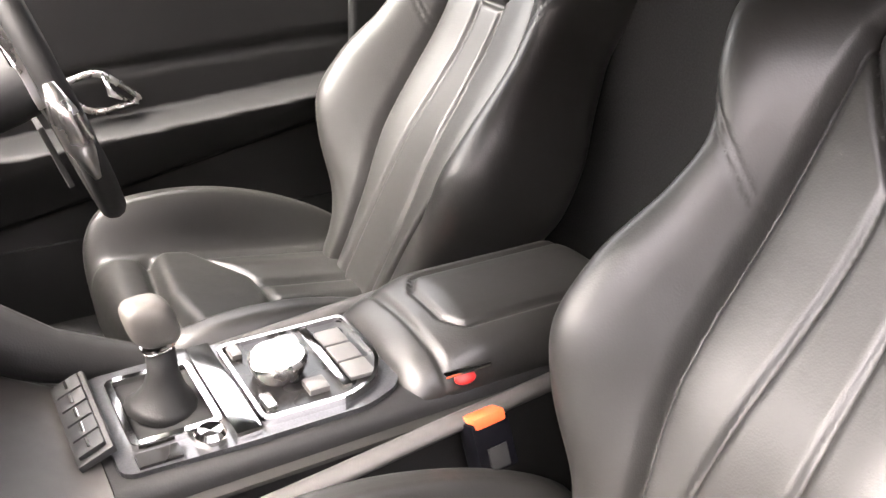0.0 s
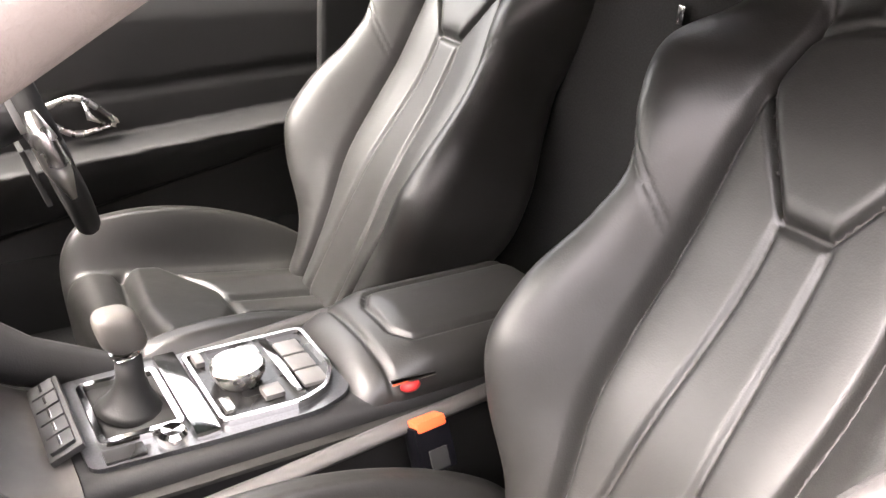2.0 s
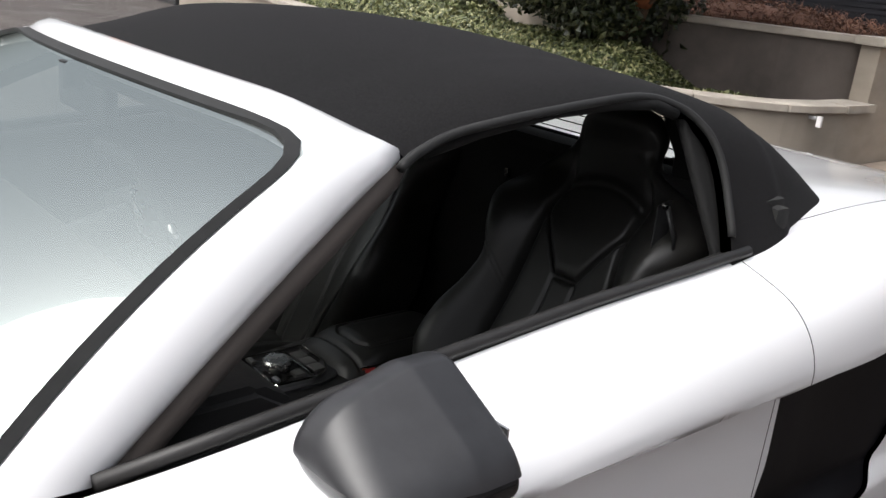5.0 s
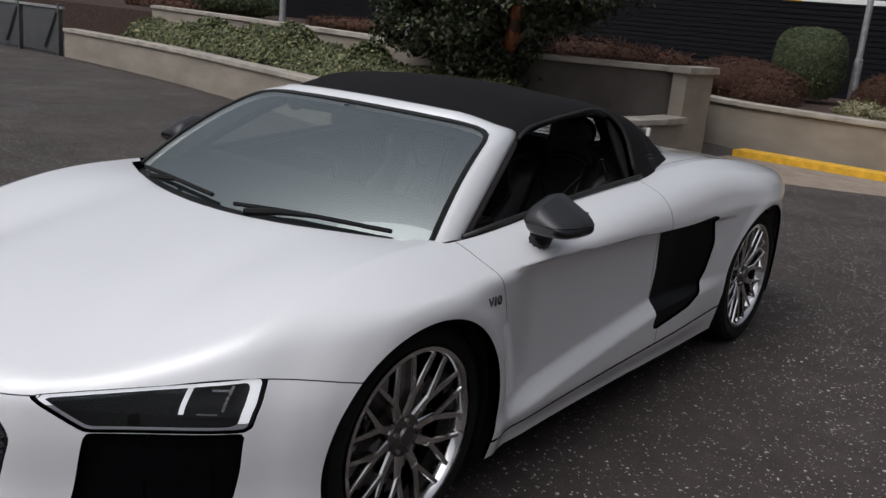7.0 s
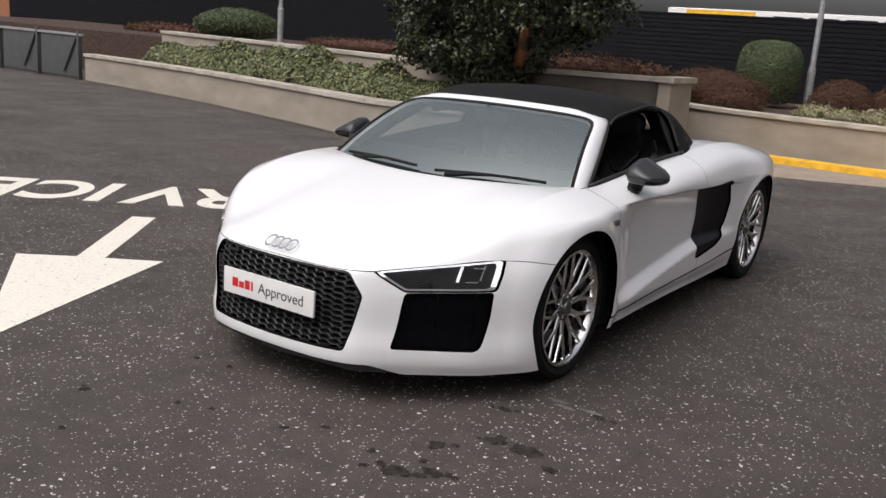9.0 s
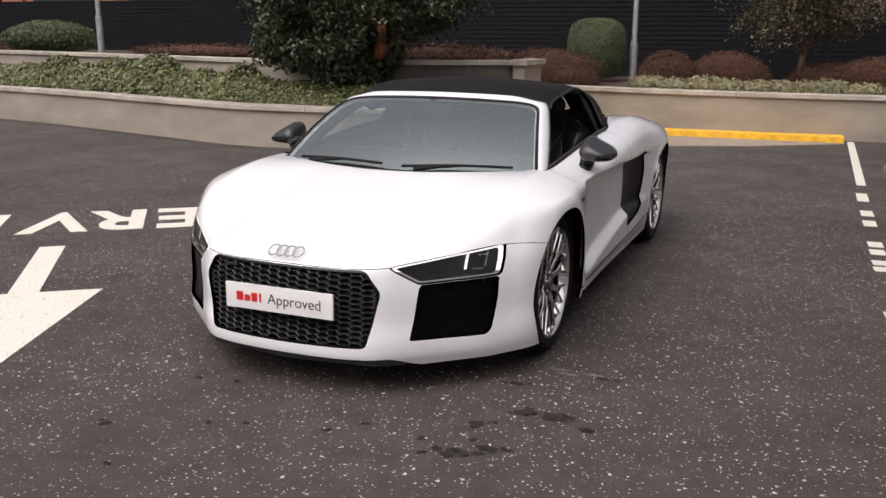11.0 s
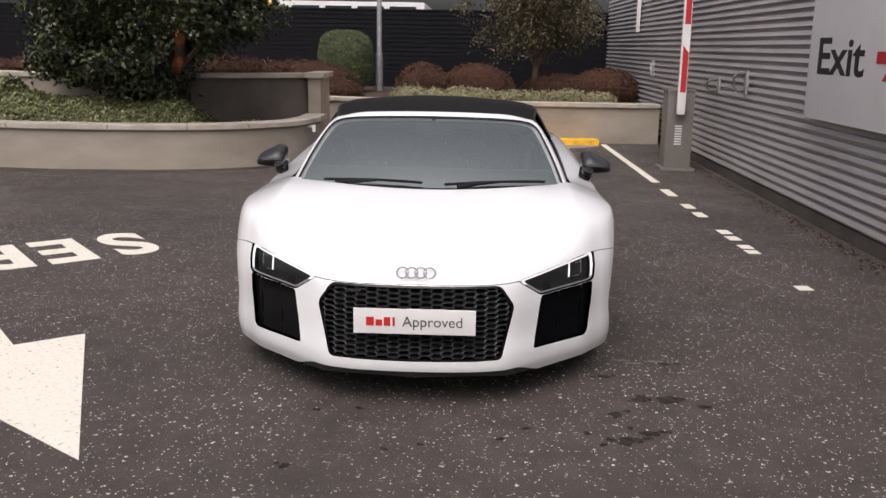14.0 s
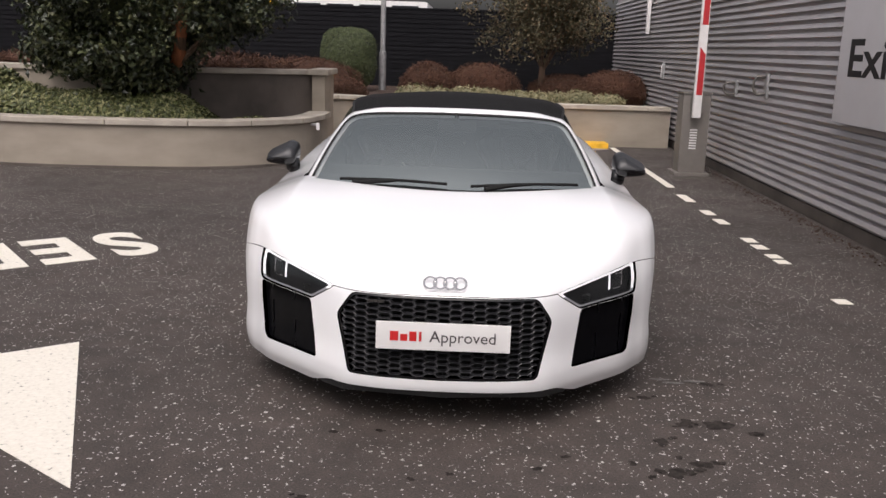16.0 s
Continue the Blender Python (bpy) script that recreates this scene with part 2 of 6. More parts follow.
SCREEN = pane_mat("windscreen_glass", (0.86, 0.88, 0.86), 0.37)
REARPANE = pane_mat("rear_window_glass", (0.9, 0.92, 0.9), 0.05)
SIDEGLASS = pane_mat("tinted_side_glass", (0.66, 0.70, 0.68), 0.05)
LENS = pane_mat("headlight_lens", (0.75, 0.76, 0.78))


def leather_mat(name, colour, rough, gloss=0.5):
    m = Mat(name, colour, rough, Specular_IOR_Level=gloss).mottle(3.0, 0.14)
    v = m.n.new("ShaderNodeTexVoronoi")
    v.inputs["Scale"].default_value = 420
    m.l.new(m.coords(), v.inputs["Vector"])
    m.bump(v.outputs["Distance"], 0.10, 0.0010).bump(m.noise(8, 3), 0.2, 0.012).bump(m.noise(30, 3, (1, 1, 0.4)), 0.12, 0.003)
    return m.m


LEATHER = leather_mat("black_nappa_leather", (0.017, 0.0164, 0.0152), 0.44, 0.55)
PAD = leather_mat("black_padded_trim", (0.016, 0.0155, 0.0155), 0.5, 0.5)
_c = Mat("taupe_headlining", (0.06, 0.05, 0.044), 0.85).mottle(5, 0.12)
DOORPAD = leather_mat("black_door_trim", (0.011, 0.0106, 0.0106), 0.6, 0.4)
# grey plastic, its colour raised to carry the light on the console slope
CONSOLEGREY = Mat("lightened_grey_console_plastic", (0.085, 0.078, 0.072), 0.5).mottle(30, 0.12).m
RIMBLACK = leather_mat("matt_black_rim_leather", (0.008, 0.008, 0.008), 0.6, 0.35)
TUNNEL = Mat("grey_tunnel_trim", (0.05, 0.047, 0.045), 0.55).mottle(20, 0.15).m
# paler than the seat leather: the light on the knob is in its colour
KNOB = leather_mat("lit_grey_knob_leather", (0.075, 0.07, 0.064), 0.5, 0.5)
LINING = _c.bump(_c.noise(500, 2), 0.3, 0.001).m
WAIST = Mat("grey_waist_moulding", (0.018, 0.017, 0.0165), 0.5).mottle(40, 0.2).m
KEYGREY = Mat("satin_grey_key_plastic", (0.10, 0.097, 0.094), 0.42).mottle(40, 0.1).m
CARPET = Mat("black_carpet", (0.014, 0.014, 0.014), 1.0).mottle(350, 0.6).m
SILVER = Mat("satin_aluminium_trim", (0.66, 0.64, 0.62), 0.28, 1.0).uneven_gloss(25, 0.2, 0.36).m
PIANO = Mat("worn_black_panel_trim", (0.012, 0.0115, 0.0115), 0.3, Specular_IOR_Level=0.35).uneven_gloss(8, 0.22, 0.36).m
CARBON = Mat("carbon_weave_trim", (0.03, 0.03, 0.032), 0.3, Coat_Weight=0.5).mottle(500, 0.6).m
BUCKLERED = Mat("orange_red_buckle_button", (0.75, 0.10, 0.03), 0.45).mottle(20, 0.1).m
BUTTONRED = Mat("red_button", (0.55, 0.03, 0.03), 0.45).m
BELT = Mat("black_seat_belt_webbing", (0.010, 0.010, 0.011), 0.75).mottle(90, 0.3).m

# ---- mesh helpers ----
def raw(name, V, T, mat, parent=None, label="", normals=None, smooth=True):
    """A mesh object from arrays of vertices and of triangles or quads."""
    V, T = np.asarray(V, np.float32), np.asarray(T, np.int32)
    me = bpy.data.meshes.new(name)
    k = T.shape[1]
    me.vertices.add(len(V))
    me.vertices.foreach_set("co", V.ravel())
    me.loops.add(T.size)
    me.loops.foreach_set("vertex_index", T.ravel())
    me.polygons.add(len(T))
    me.polygons.foreach_set("loop_start", np.arange(0, T.size, k, dtype=np.int32))
    me.update(calc_edges=True)
    me.polygons.foreach_set("use_smooth", np.full(len(T), smooth))
    if mat:
        me.materials.append(mat)
    if normals is not None:
        me.normals_split_custom_set_from_vertices(np.asarray(normals, np.float32).tolist())
    ob = new(name, me)
    ob.parent = parent
    if label:
        ob["label"] = label
    return ob


def part(name, bm, mat, parent=None, label="", smooth=False):
    me = bpy.data.meshes.new(name)
    if smooth:
        for f in bm.faces:
            f.smooth = True
        for e in bm.edges:
            if len(e.link_faces) == 2 and e.calc_face_angle(0) > 0.6:
                e.smooth = False
    bm.to_mesh(me)
    bm.free()
    me.materials.append(mat)
    ob = new(name, me)
    ob.parent = parent
    if label:
        ob["label"] = label
    return ob


def empty(name, at=(0, 0, 0)):
    ob = new(name)
    ob.location = at
    ob.empty_display_size = 0.1
    return ob


def box(bm, x0, x1, y0, y1, z0, z1, bevel=0.0, m=None):
    """Adds a bevelled box to bm."""
    c = [(x, y, z) for x in (x0, x1) for y in (y0, y1) for z in (z0, z1)]
    vs = [bm.verts.new(p) for p in c]
    fs = [bm.faces.new([vs[i] for i in q]) for q in ((0, 1, 3, 2), (4, 6, 7, 5), (0, 4, 5, 1), (2, 3, 7, 6), (0, 2, 6, 4), (1, 5, 7, 3))]
    if bevel:
        out = bmesh.ops.bevel(bm, geom=list({e for f in fs for e in f.edges}), offset=bevel, segments=2, affect="EDGES", profile=0.7)
        vs = list({v for f in out["faces"] for v in f.verts} | {v for v in vs if v.is_valid})
    if m is not None:
        bmesh.ops.transform(bm, matrix=m, verts=vs)
    return bm


def boxed(name, dims, mat, parent=None, label="", bevel=0.004, m=None):
    return part(name, box(bmesh.new(), *dims, bevel, m), mat, parent, label, smooth=bevel > 0)


def lathe(bm, profile, n=48, axis="x", closed=True):
    """Adds the turned form of (radius, along) pairs round an axis."""
    rings = []
    for r, a in profile:
        ring = []
        for i in range(n):
            c, s = r * math.cos(2 * math.pi * i / n), r * math.sin(2 * math.pi * i / n)
            ring.append(bm.verts.new((a, c, s) if axis == "x" else (c, s, a)))
        rings.append(ring)
    pairs = list(zip(rings, rings[1:])) + ([(rings[-1], rings[0])] if closed else [])
    for p, q in pairs:
        for i in range(n):
            bm.faces.new((p[i], p[(i + 1) % n], q[(i + 1) % n], q[i]))
    bmesh.ops.recalc_face_normals(bm, faces=bm.faces)
    return bm


def sweep(bm, path, radius, n=8, flat=1.0):
    """Adds a tube along a list of points; radius is a number or one for each point."""
    path = [Vector(p) for p in path]
    rings = []
    for i, p in enumerate(path):
        d = (path[min(i + 1, len(path) - 1)] - path[max(i - 1, 0)]).normalized()
        side = d.cross(Vector((0, 0, 1)) if abs(d.z) < 0.95 else Vector((0, 1, 0))).normalized()
        up = side.cross(d)
        r = radius[i] if isinstance(radius, (list, tuple)) else radius
        rings.append([bm.verts.new(p + side * r * math.cos(2 * math.pi * k / n) + up * r * flat * math.sin(2 * math.pi * k / n)) for k in range(n)])
    for a, b in zip(rings, rings[1:]):
        for k in range(n):
            bm.faces.new((a[k], a[(k + 1) % n], b[(k + 1) % n], b[k]))
    bm.faces.new(rings[0][::-1])
    bm.faces.new(rings[-1])
    return bm


def spl(points):
    """A smooth curve through (at, value) pairs, as a function of arrays."""
    xs, ys = np.array([p[0] for p in points], float), np.array([p[1] for p in points], float)
    d = np.diff(ys) / np.diff(xs)
    m = np.r_[d[0], (d[1:] * np.diff(xs)[:-1] + d[:-1] * np.diff(xs)[1:]) / (xs[2:] - xs[:-2]), d[-1]] if len(xs) > 2 else np.r_[d, d]
    fx = np.linspace(xs[0], xs[-1], 900)
    i = np.clip(np.searchsorted(xs, fx, "right") - 1, 0, len(xs) - 2)
    h = xs[i + 1] - xs[i]
    t = (fx - xs[i]) / h
    fy = (2 * t**3 - 3 * t**2 + 1) * ys[i] + (t**3 - 2 * t**2 + t) * h * m[i] + (3 * t**2 - 2 * t**3) * ys[i + 1] + (t**3 - t**2) * h * m[i + 1]
    return lambda x: np.interp(x, fx, fy)


def ease(a, b, x):
    t = np.clip((x - a) / (b - a), 0, 1)
    return t * t * (3 - 2 * t)


def smax(a, b, k):
    """The larger of two fields, rounded over k where they meet."""
    h = np.clip(k - np.abs(a - b), 0, None) / k
    return np.maximum(a, b) + h * h * k * 0.25


def smin(a, b, k):
    return -smax(-a, -b, k)


def gradient(f, V, e=2e-3):
    g = np.stack([f(*(V + e * d).T) - f(*(V - e * d).T) for d in np.eye(3)], 1) / (2 * e)
    return g


def nets(f, lo, hi, h):
    """The surface f = 0 of a field that is negative inside, as vertices, outward normals and triangles."""
    ax = [np.arange(a, b + h, h) for a, b in zip(lo, hi)]
    g = f(*np.meshgrid(*ax, indexing="ij"))
    ins = g < 0
    n = np.array(g.shape) - 1
    corner = [(i, j, k) for i in (0, 1) for j in (0, 1) for k in (0, 1)]
    count = sum(ins[i : i + n[0], j : j + n[1], k : k + n[2]].astype(np.int8) for i, j, k in corner)
    cells = np.argwhere((count > 0) & (count < 8))
    val = np.stack([g[tuple((cells + c).T)] for c in corner], 1)
    acc, num = np.zeros((len(cells), 3)), np.zeros(len(cells))
    for a in range(8):
        for b in range(a + 1, 8):
            ca, cb = np.array(corner[a]), np.array(corner[b])
            if abs(ca - cb).sum() != 1:
                continue
            cross = (val[:, a] < 0) != (val[:, b] < 0)
            t = np.where(cross, val[:, a] / np.where(cross, val[:, a] - val[:, b], 1), 0)
            acc += cross[:, None] * (ca + t[:, None] * (cb - ca))
            num += cross
    V = np.array(lo) + h * (cells + acc / num[:, None])
    index = np.full(n, -1, np.int64)
    index[tuple(cells.T)] = np.arange(len(cells))
    quads = []
    for axis in range(3):
        u, w = [(1, 2), (2, 0), (0, 1)][axis]
        s0, s1 = [slice(None)] * 3, [slice(None)] * 3
        s0[axis], s1[axis] = slice(0, -1), slice(1, None)
        flip = np.argwhere(ins[tuple(s0)] != ins[tuple(s1)])
        flip = flip[(flip[:, u] > 0) & (flip[:, w] > 0) & (flip[:, u] < n[u]) & (flip[:, w] < n[w])]
        out = ins[tuple(flip.T)]
        eu, ew = np.eye(3, dtype=int)[u], np.eye(3, dtype=int)[w]
        q = np.stack([index[tuple((flip - d).T)] for d in (eu + ew, ew, 0 * eu, eu)], 1)
        q[~out] = q[~out][:, ::-1]
        quads.append(q)
    q = np.concatenate(quads)
    q = q[(q >= 0).all(1)]
    for _ in range(3):
        gr = gradient(f, V)
        V = V - np.clip(f(*V.T) / np.maximum((gr**2).sum(1), 0.05), -h, h)[:, None] * gr
    gr = gradient(f, V, 3e-3)
    N = gr / np.maximum(np.linalg.norm(gr, axis=1), 1e-9)[:, None]
    return V, N, np.concatenate([q[:, [0, 1, 2]], q[:, [0, 2, 3]]])


def clip(mesh, *fields):
    """The part of a surface where every field, a function of x, y and z, is above nought, cut clean along the edge."""
    V, N, T = mesh
    for field in fields:
        s = field(*V.T) if callable(field) else field
        pos = s[T] > 0
        k = pos.sum(1)
        whole = T[k == 3]
        new_T = [whole]
        add_V, add_N, base = [], [], len(V)
        cut = T[(k == 1) | (k == 2)]
        if len(cut):
            kp = (s[cut] > 0).sum(1)
            odd = np.where(kp == 1, np.argmax(s[cut] > 0, 1), np.argmax(s[cut] <= 0, 1))
            r = np.arange(len(cut))
            a, b, c = cut[r, odd], cut[r, (odd + 1) % 3], cut[r, (odd + 2) % 3]
            pairs = np.concatenate([np.stack([a, b], 1), np.stack([a, c], 1)])
            key = np.sort(pairs, 1)
            uniq, inv = np.unique(key, axis=0, return_inverse=True)
            inv = inv.reshape(-1)
            i, j = uniq.T
            t = (s[i] / (s[i] - s[j]))[:, None]
            add_V.append(V[i] + t * (V[j] - V[i]))
            nn = N[i] + t * (N[j] - N[i])
            add_N.append(nn / np.maximum(np.linalg.norm(nn, axis=1), 1e-9)[:, None])
            ab, ac = base + inv[: len(cut)], base + inv[len(cut) :]
            one = kp == 1
            new_T += [np.stack([a, ab, ac], 1)[one], np.stack([ab, b, c], 1)[~one], np.stack([ab, c, ac], 1)[~one]]
        V, N, T = np.concatenate([V, *add_V]), np.concatenate([N, *add_N]), np.concatenate(new_T)
        used = np.unique(T)
        remap = np.full(len(V), -1)
        remap[used] = np.arange(len(used))
        V, N, T = V[used], N[used], remap[T]
    return V, N, T


def moved(mesh, by):
    V, N, T = mesh
    return V + by * N, N, T


def mirrored(mesh):
    V, N, T = mesh
    f = np.array([-1, 1, 1])
    return V * f, N * f, T[:, ::-1]


def joined(*meshes):
    base, Vs, Ns, Ts = 0, [], [], []
    for V, N, T in meshes:
        Vs.append(V), Ns.append(N), Ts.append(T + base)
        base += len(V)
    return np.concatenate(Vs), np.concatenate(Ns), np.concatenate(Ts)


def shell(mesh, thick, seal=None):
    """A surface with thickness inwards and a rim round its open edges (but not where seal says)."""
    V, N, T = mesh
    n = len(V)
    e = np.concatenate([T[:, [0, 1]], T[:, [1, 2]], T[:, [2, 0]]])
    key = np.sort(e, 1)
    _, inv, cnt = np.unique(key, axis=0, return_inverse=True, return_counts=True)
    rim = e[cnt[inv.reshape(-1)] == 1]
    if seal is not None and len(rim):
        rim = rim[~seal(V[rim].mean(1))]
    inner = V - thick * N
    a, b = rim.T
    m = len(rim)
    rv = np.concatenate([V[a], V[b], inner[b], inner[a]])
    fn = np.cross(inner[a] - V[a], V[b] - V[a])
    fn = -fn / np.maximum(np.linalg.norm(fn, axis=1), 1e-9)[:, None]
    i = np.arange(m) + 2 * n
    rt = np.concatenate([np.stack([i + m, i, i + 3 * m], 1), np.stack([i + m, i + 3 * m, i + 2 * m], 1)])
    return (np.concatenate([V, inner, rv]), np.concatenate([N, -N, fn, fn, fn, fn]), np.concatenate([T, T[:, ::-1] + n, rt]))


def surface(name, mesh, mat, parent=None, label="", thick=0.0):
    if thick:
        mesh = shell(mesh, thick, lambda p: np.abs(p[:, 0]) < 1e-3)
    V, N, T = mesh
    _, first, back = np.unique(np.round(V * 2e4).astype(np.int64), axis=0, return_index=True, return_inverse=True)
    W = back.reshape(-1)[T]
    good = (W[:, 0] != W[:, 1]) & (W[:, 1] != W[:, 2]) & (W[:, 2] != W[:, 0])
    ob = raw(name, V[first], W[good], mat, parent, label)
    ob.data.normals_split_custom_set(N[T[good]].reshape(-1, 3).tolist())
    return ob


def inside(poly):
    """The signed distance to a closed polygon, above nought inside, as a function of two arrays."""
    p = np.array(poly, float)
    q = np.roll(p, -1, 0)

    def far(u, v):
        d, odd = np.full(u.shape, 1e9), np.zeros(u.shape, bool)
        for (ax, ay), (bx, by) in zip(p, q):
            ex, ey = bx - ax, by - ay
            t = np.clip(((u - ax) * ex + (v - ay) * ey) / (ex * ex + ey * ey), 0, 1)
            d = np.minimum(d, (u - ax - t * ex) ** 2 + (v - ay - t * ey) ** 2)
            if abs(ey) > 1e-12:
                odd ^= ((ay > v) != (by > v)) & (u < ax + ex * (v - ay) / ey)
        return np.where(odd, 1, -1) * np.sqrt(d)

    return far


def rounded(poly, r, n=4):
    """A polygon with its corners rounded by about r."""
    out = []
    p = [Vector(q) for q in poly]
    for i, c in enumerate(p):
        a, b = p[i - 1], p[(i + 1) % len(p)]
        k = min(r, 0.45 * (a - c).length, 0.45 * (b - c).length)
        s, e = c + (a - c).normalized() * k, c + (b - c).normalized() * k
        out += [tuple(s * (1 - t) ** 2 + c * 2 * t * (1 - t) + e * t * t) for t in (j / n for j in range(n + 1))]
    return out


def letters(name, text, mat, m, parent=None, size=1.0, depth=0.002, label="", align="CENTER", bold=0.0):
    """Raised lettering in the built-in font, as a mesh."""
    cu = bpy.data.curves.new(name, "FONT")
    cu.body, cu.size, cu.extrude, cu.align_x, cu.align_y, cu.offset = text, size, depth, align, "CENTER", bold
    tmp = bpy.data.objects.new(name, cu)
    scene.collection.objects.link(tmp)
    dg = bpy.context.evaluated_depsgraph_get()
    me = bpy.data.meshes.new_from_object(tmp.evaluated_get(dg))
    bpy.data.objects.remove(tmp)
    bpy.data.curves.remove(cu)
    me.materials.clear()
    me.materials.append(mat)
    me.transform(m)
    ob = new(name, me)
    ob.parent = parent
    if label:
        ob["label"] = label
    return ob


def prism(name, poly, z0, z1, mat, parent=None, label="", m=None):
    """A flat plate from a polygon in x and y."""
    bm = bmesh.new()
    f = bm.faces.new([bm.verts.new((x, y, z0)) for x, y in poly])
    top = bmesh.ops.extrude_face_region(bm, geom=[f])
    bmesh.ops.translate(bm, vec=(0, 0, z1 - z0), verts=[v for v in top["geom"] if isinstance(v, bmesh.types.BMVert)])
    bmesh.ops.recalc_face_normals(bm, faces=bm.faces)
    if m is not None:
        bmesh.ops.transform(bm, matrix=m, verts=bm.verts)
    return part(name, bm, mat, parent, label)


def strip_wall(bm, path, inner, z0, z1):
    """Adds a wall along a plan path, with thickness towards one side (inner metres to its left)."""
    p = [Vector((x, y, 0)) for x, y in path]
    rows = []
    for i, c in enumerate(p):
        d = (p[min(i + 1, len(p) - 1)] - p[max(i - 1, 0)]).normalized()
        o = Vector((-d.y, d.x, 0)) * inner[1]
        s = Vector((-d.y, d.x, 0)) * inner[0]
        h0, h1 = (z0(c), z1(c)) if callable(z1) else (z0, z1)
        rows.append([bm.verts.new(q) for q in (c + s + Vector((0, 0, h0)), c + o + Vector((0, 0, h0)), c + o + Vector((0, 0, h1)), c + s + Vector((0, 0, h1)))])
    for a, b in zip(rows, rows[1:]):
        for k in range(4):
            bm.faces.new((a[k], a[(k + 1) % 4], b[(k + 1) % 4], b[k]))
    bm.faces.new(rows[0])
    bm.faces.new(rows[-1][::-1])
    bmesh.ops.recalc_face_normals(bm, faces=bm.faces)
    return bm


def smooth_path(pts, n=10):
    """A plan path through points, rounded."""
    t = np.arange(len(pts))
    fx, fy = spl(list(zip(t, [p[0] for p in pts]))), spl(list(zip(t, [p[1] for p in pts])))
    u = np.linspace(0, len(pts) - 1, n * (len(pts) - 1) + 1)
    return list(zip(fx(u).tolist(), fy(u).tolist()))

# ---- the yard ----
def sheet(name, x0, x1, y0, y1, z, mat, label):
    bm = bmesh.new()
    bm.faces.new([bm.verts.new(p) for p in ((x0, y0, z), (x1, y0, z), (x1, y1, z), (x0, y1, z))])
    return tagged(part(name, bm, mat), label, "ground", kind="structure")


sheet("ground", -400, 400, -400, 400, 0.0, ASPHALT, "dark worn asphalt yard flecked with pale stone chips")

LOW = smooth_path([(-14.3, 7.75), (-12.6, 7.55), (-9.9, 7.12), (-6.6, 6.3), (-5.3, 5.97), (-4.1, 5.98), (-3.2, 6.14), (-2.55, 6.46), (-2.05, 7.05), (-1.9, 7.75)], 6)
UPP = smooth_path([(-14.6, 9.9), (-11.0, 9.0), (-8.0, 8.1), (-5.6, 7.45), (-4.6, 7.3)], 6)
RIGHT = smooth_path([(-3.4, 11.6), (-2.3, 10.95), (-1.2, 10.65), (-0.15, 10.48), (1.4, 10.42), (3.3, 10.5)], 5)


def walled(name, path, thick, z1, mat, label, cope=(0.04, 0.07), z0=0.0):
    """A rendered garden wall with a stone coping cut into lengths."""
    root = tagged(part(name, strip_wall(bmesh.new(), path, (0.0, thick), z0, z1), mat), label, "wall", kind="structure")
    step = 6
    for i in range(0, len(path) - 1, step):
        run = path[i : i + step + 1]
        if len(run) < 2:
            continue
        a, b = Vector(run[-2]), Vector(run[-1])
        run = run[:-1] + [tuple(b - (b - a).normalized() * 0.006)]
        bm = strip_wall(bmesh.new(), run, (-cope[0], thick + cope[0]), z1 + 0.002, z1 + cope[1])
        bmesh.ops.bevel(bm, geom=bm.edges[:], offset=0.008, segments=1, affect="EDGES")
        part("coping_stone", bm, COPING, root)
    return root


walled("wall_planter_lower", LOW, 0.22, 0.5, RENDER, "low curved beige rendered planter wall with stone coping")
part("wall_foot", strip_wall(bmesh.new(), LOW, (-0.025, -0.002), 0, 0.03), DARKWALL, bpy.data.objects["wall_planter_lower"], "dark joint at the wall foot")
walled("wall_planter_upper", UPP, 0.22, 1.04, RENDER, "beige rendered upper terrace wall with stone coping", z0=0.3)
walled("wall_planter_dark", [(-4.55, 7.32), (-3.6, 7.5), (-2.7, 7.95), (-2.12, 8.42)], 0.2, 1.06, DARKWALL, "dark grey-brown terrace wall behind the shrubs", z0=0.3)
walled("wall_planter_right", RIGHT, 0.25, 0.59, RENDER, "long beige rendered planter wall with stone coping")
_pier = tagged(part("wall_pier", box(bmesh.new(), -2.13, -1.95, 8.3, 9.1, 0, 1.06, 0.008), RENDER), "square beige rendered end pier of the planter wall", "pier", kind="structure")
part("coping_stone", box(bmesh.new(), -2.18, -1.90, 8.25, 9.15, 1.062, 1.14, 0.012), COPING, _pier)
part("pier_foot", strip_wall(bmesh.new(), [(-1.9, 7.75), (-1.9, 8.3)], (0.0, 0.22), 0, 0.5), RENDER, _pier)
part("foot_coping", strip_wall(bmesh.new(), [(-1.9, 7.76), (-1.9, 8.29)], (-0.04, 0.26), 0.502, 0.57), COPING, _pier)

_pp = tagged(boxed("drip_pipe", (-1.90, -1.86, 7.30, 7.33, 0.40, 0.49), WHITEPAINT, bevel=0.004), "short white overflow pipe end on the planter wall", "pipe")
boxed("collar", (-1.975, -1.90, 7.295, 7.335, 0.455, 0.485), GALV, _pp, bevel=0.004)

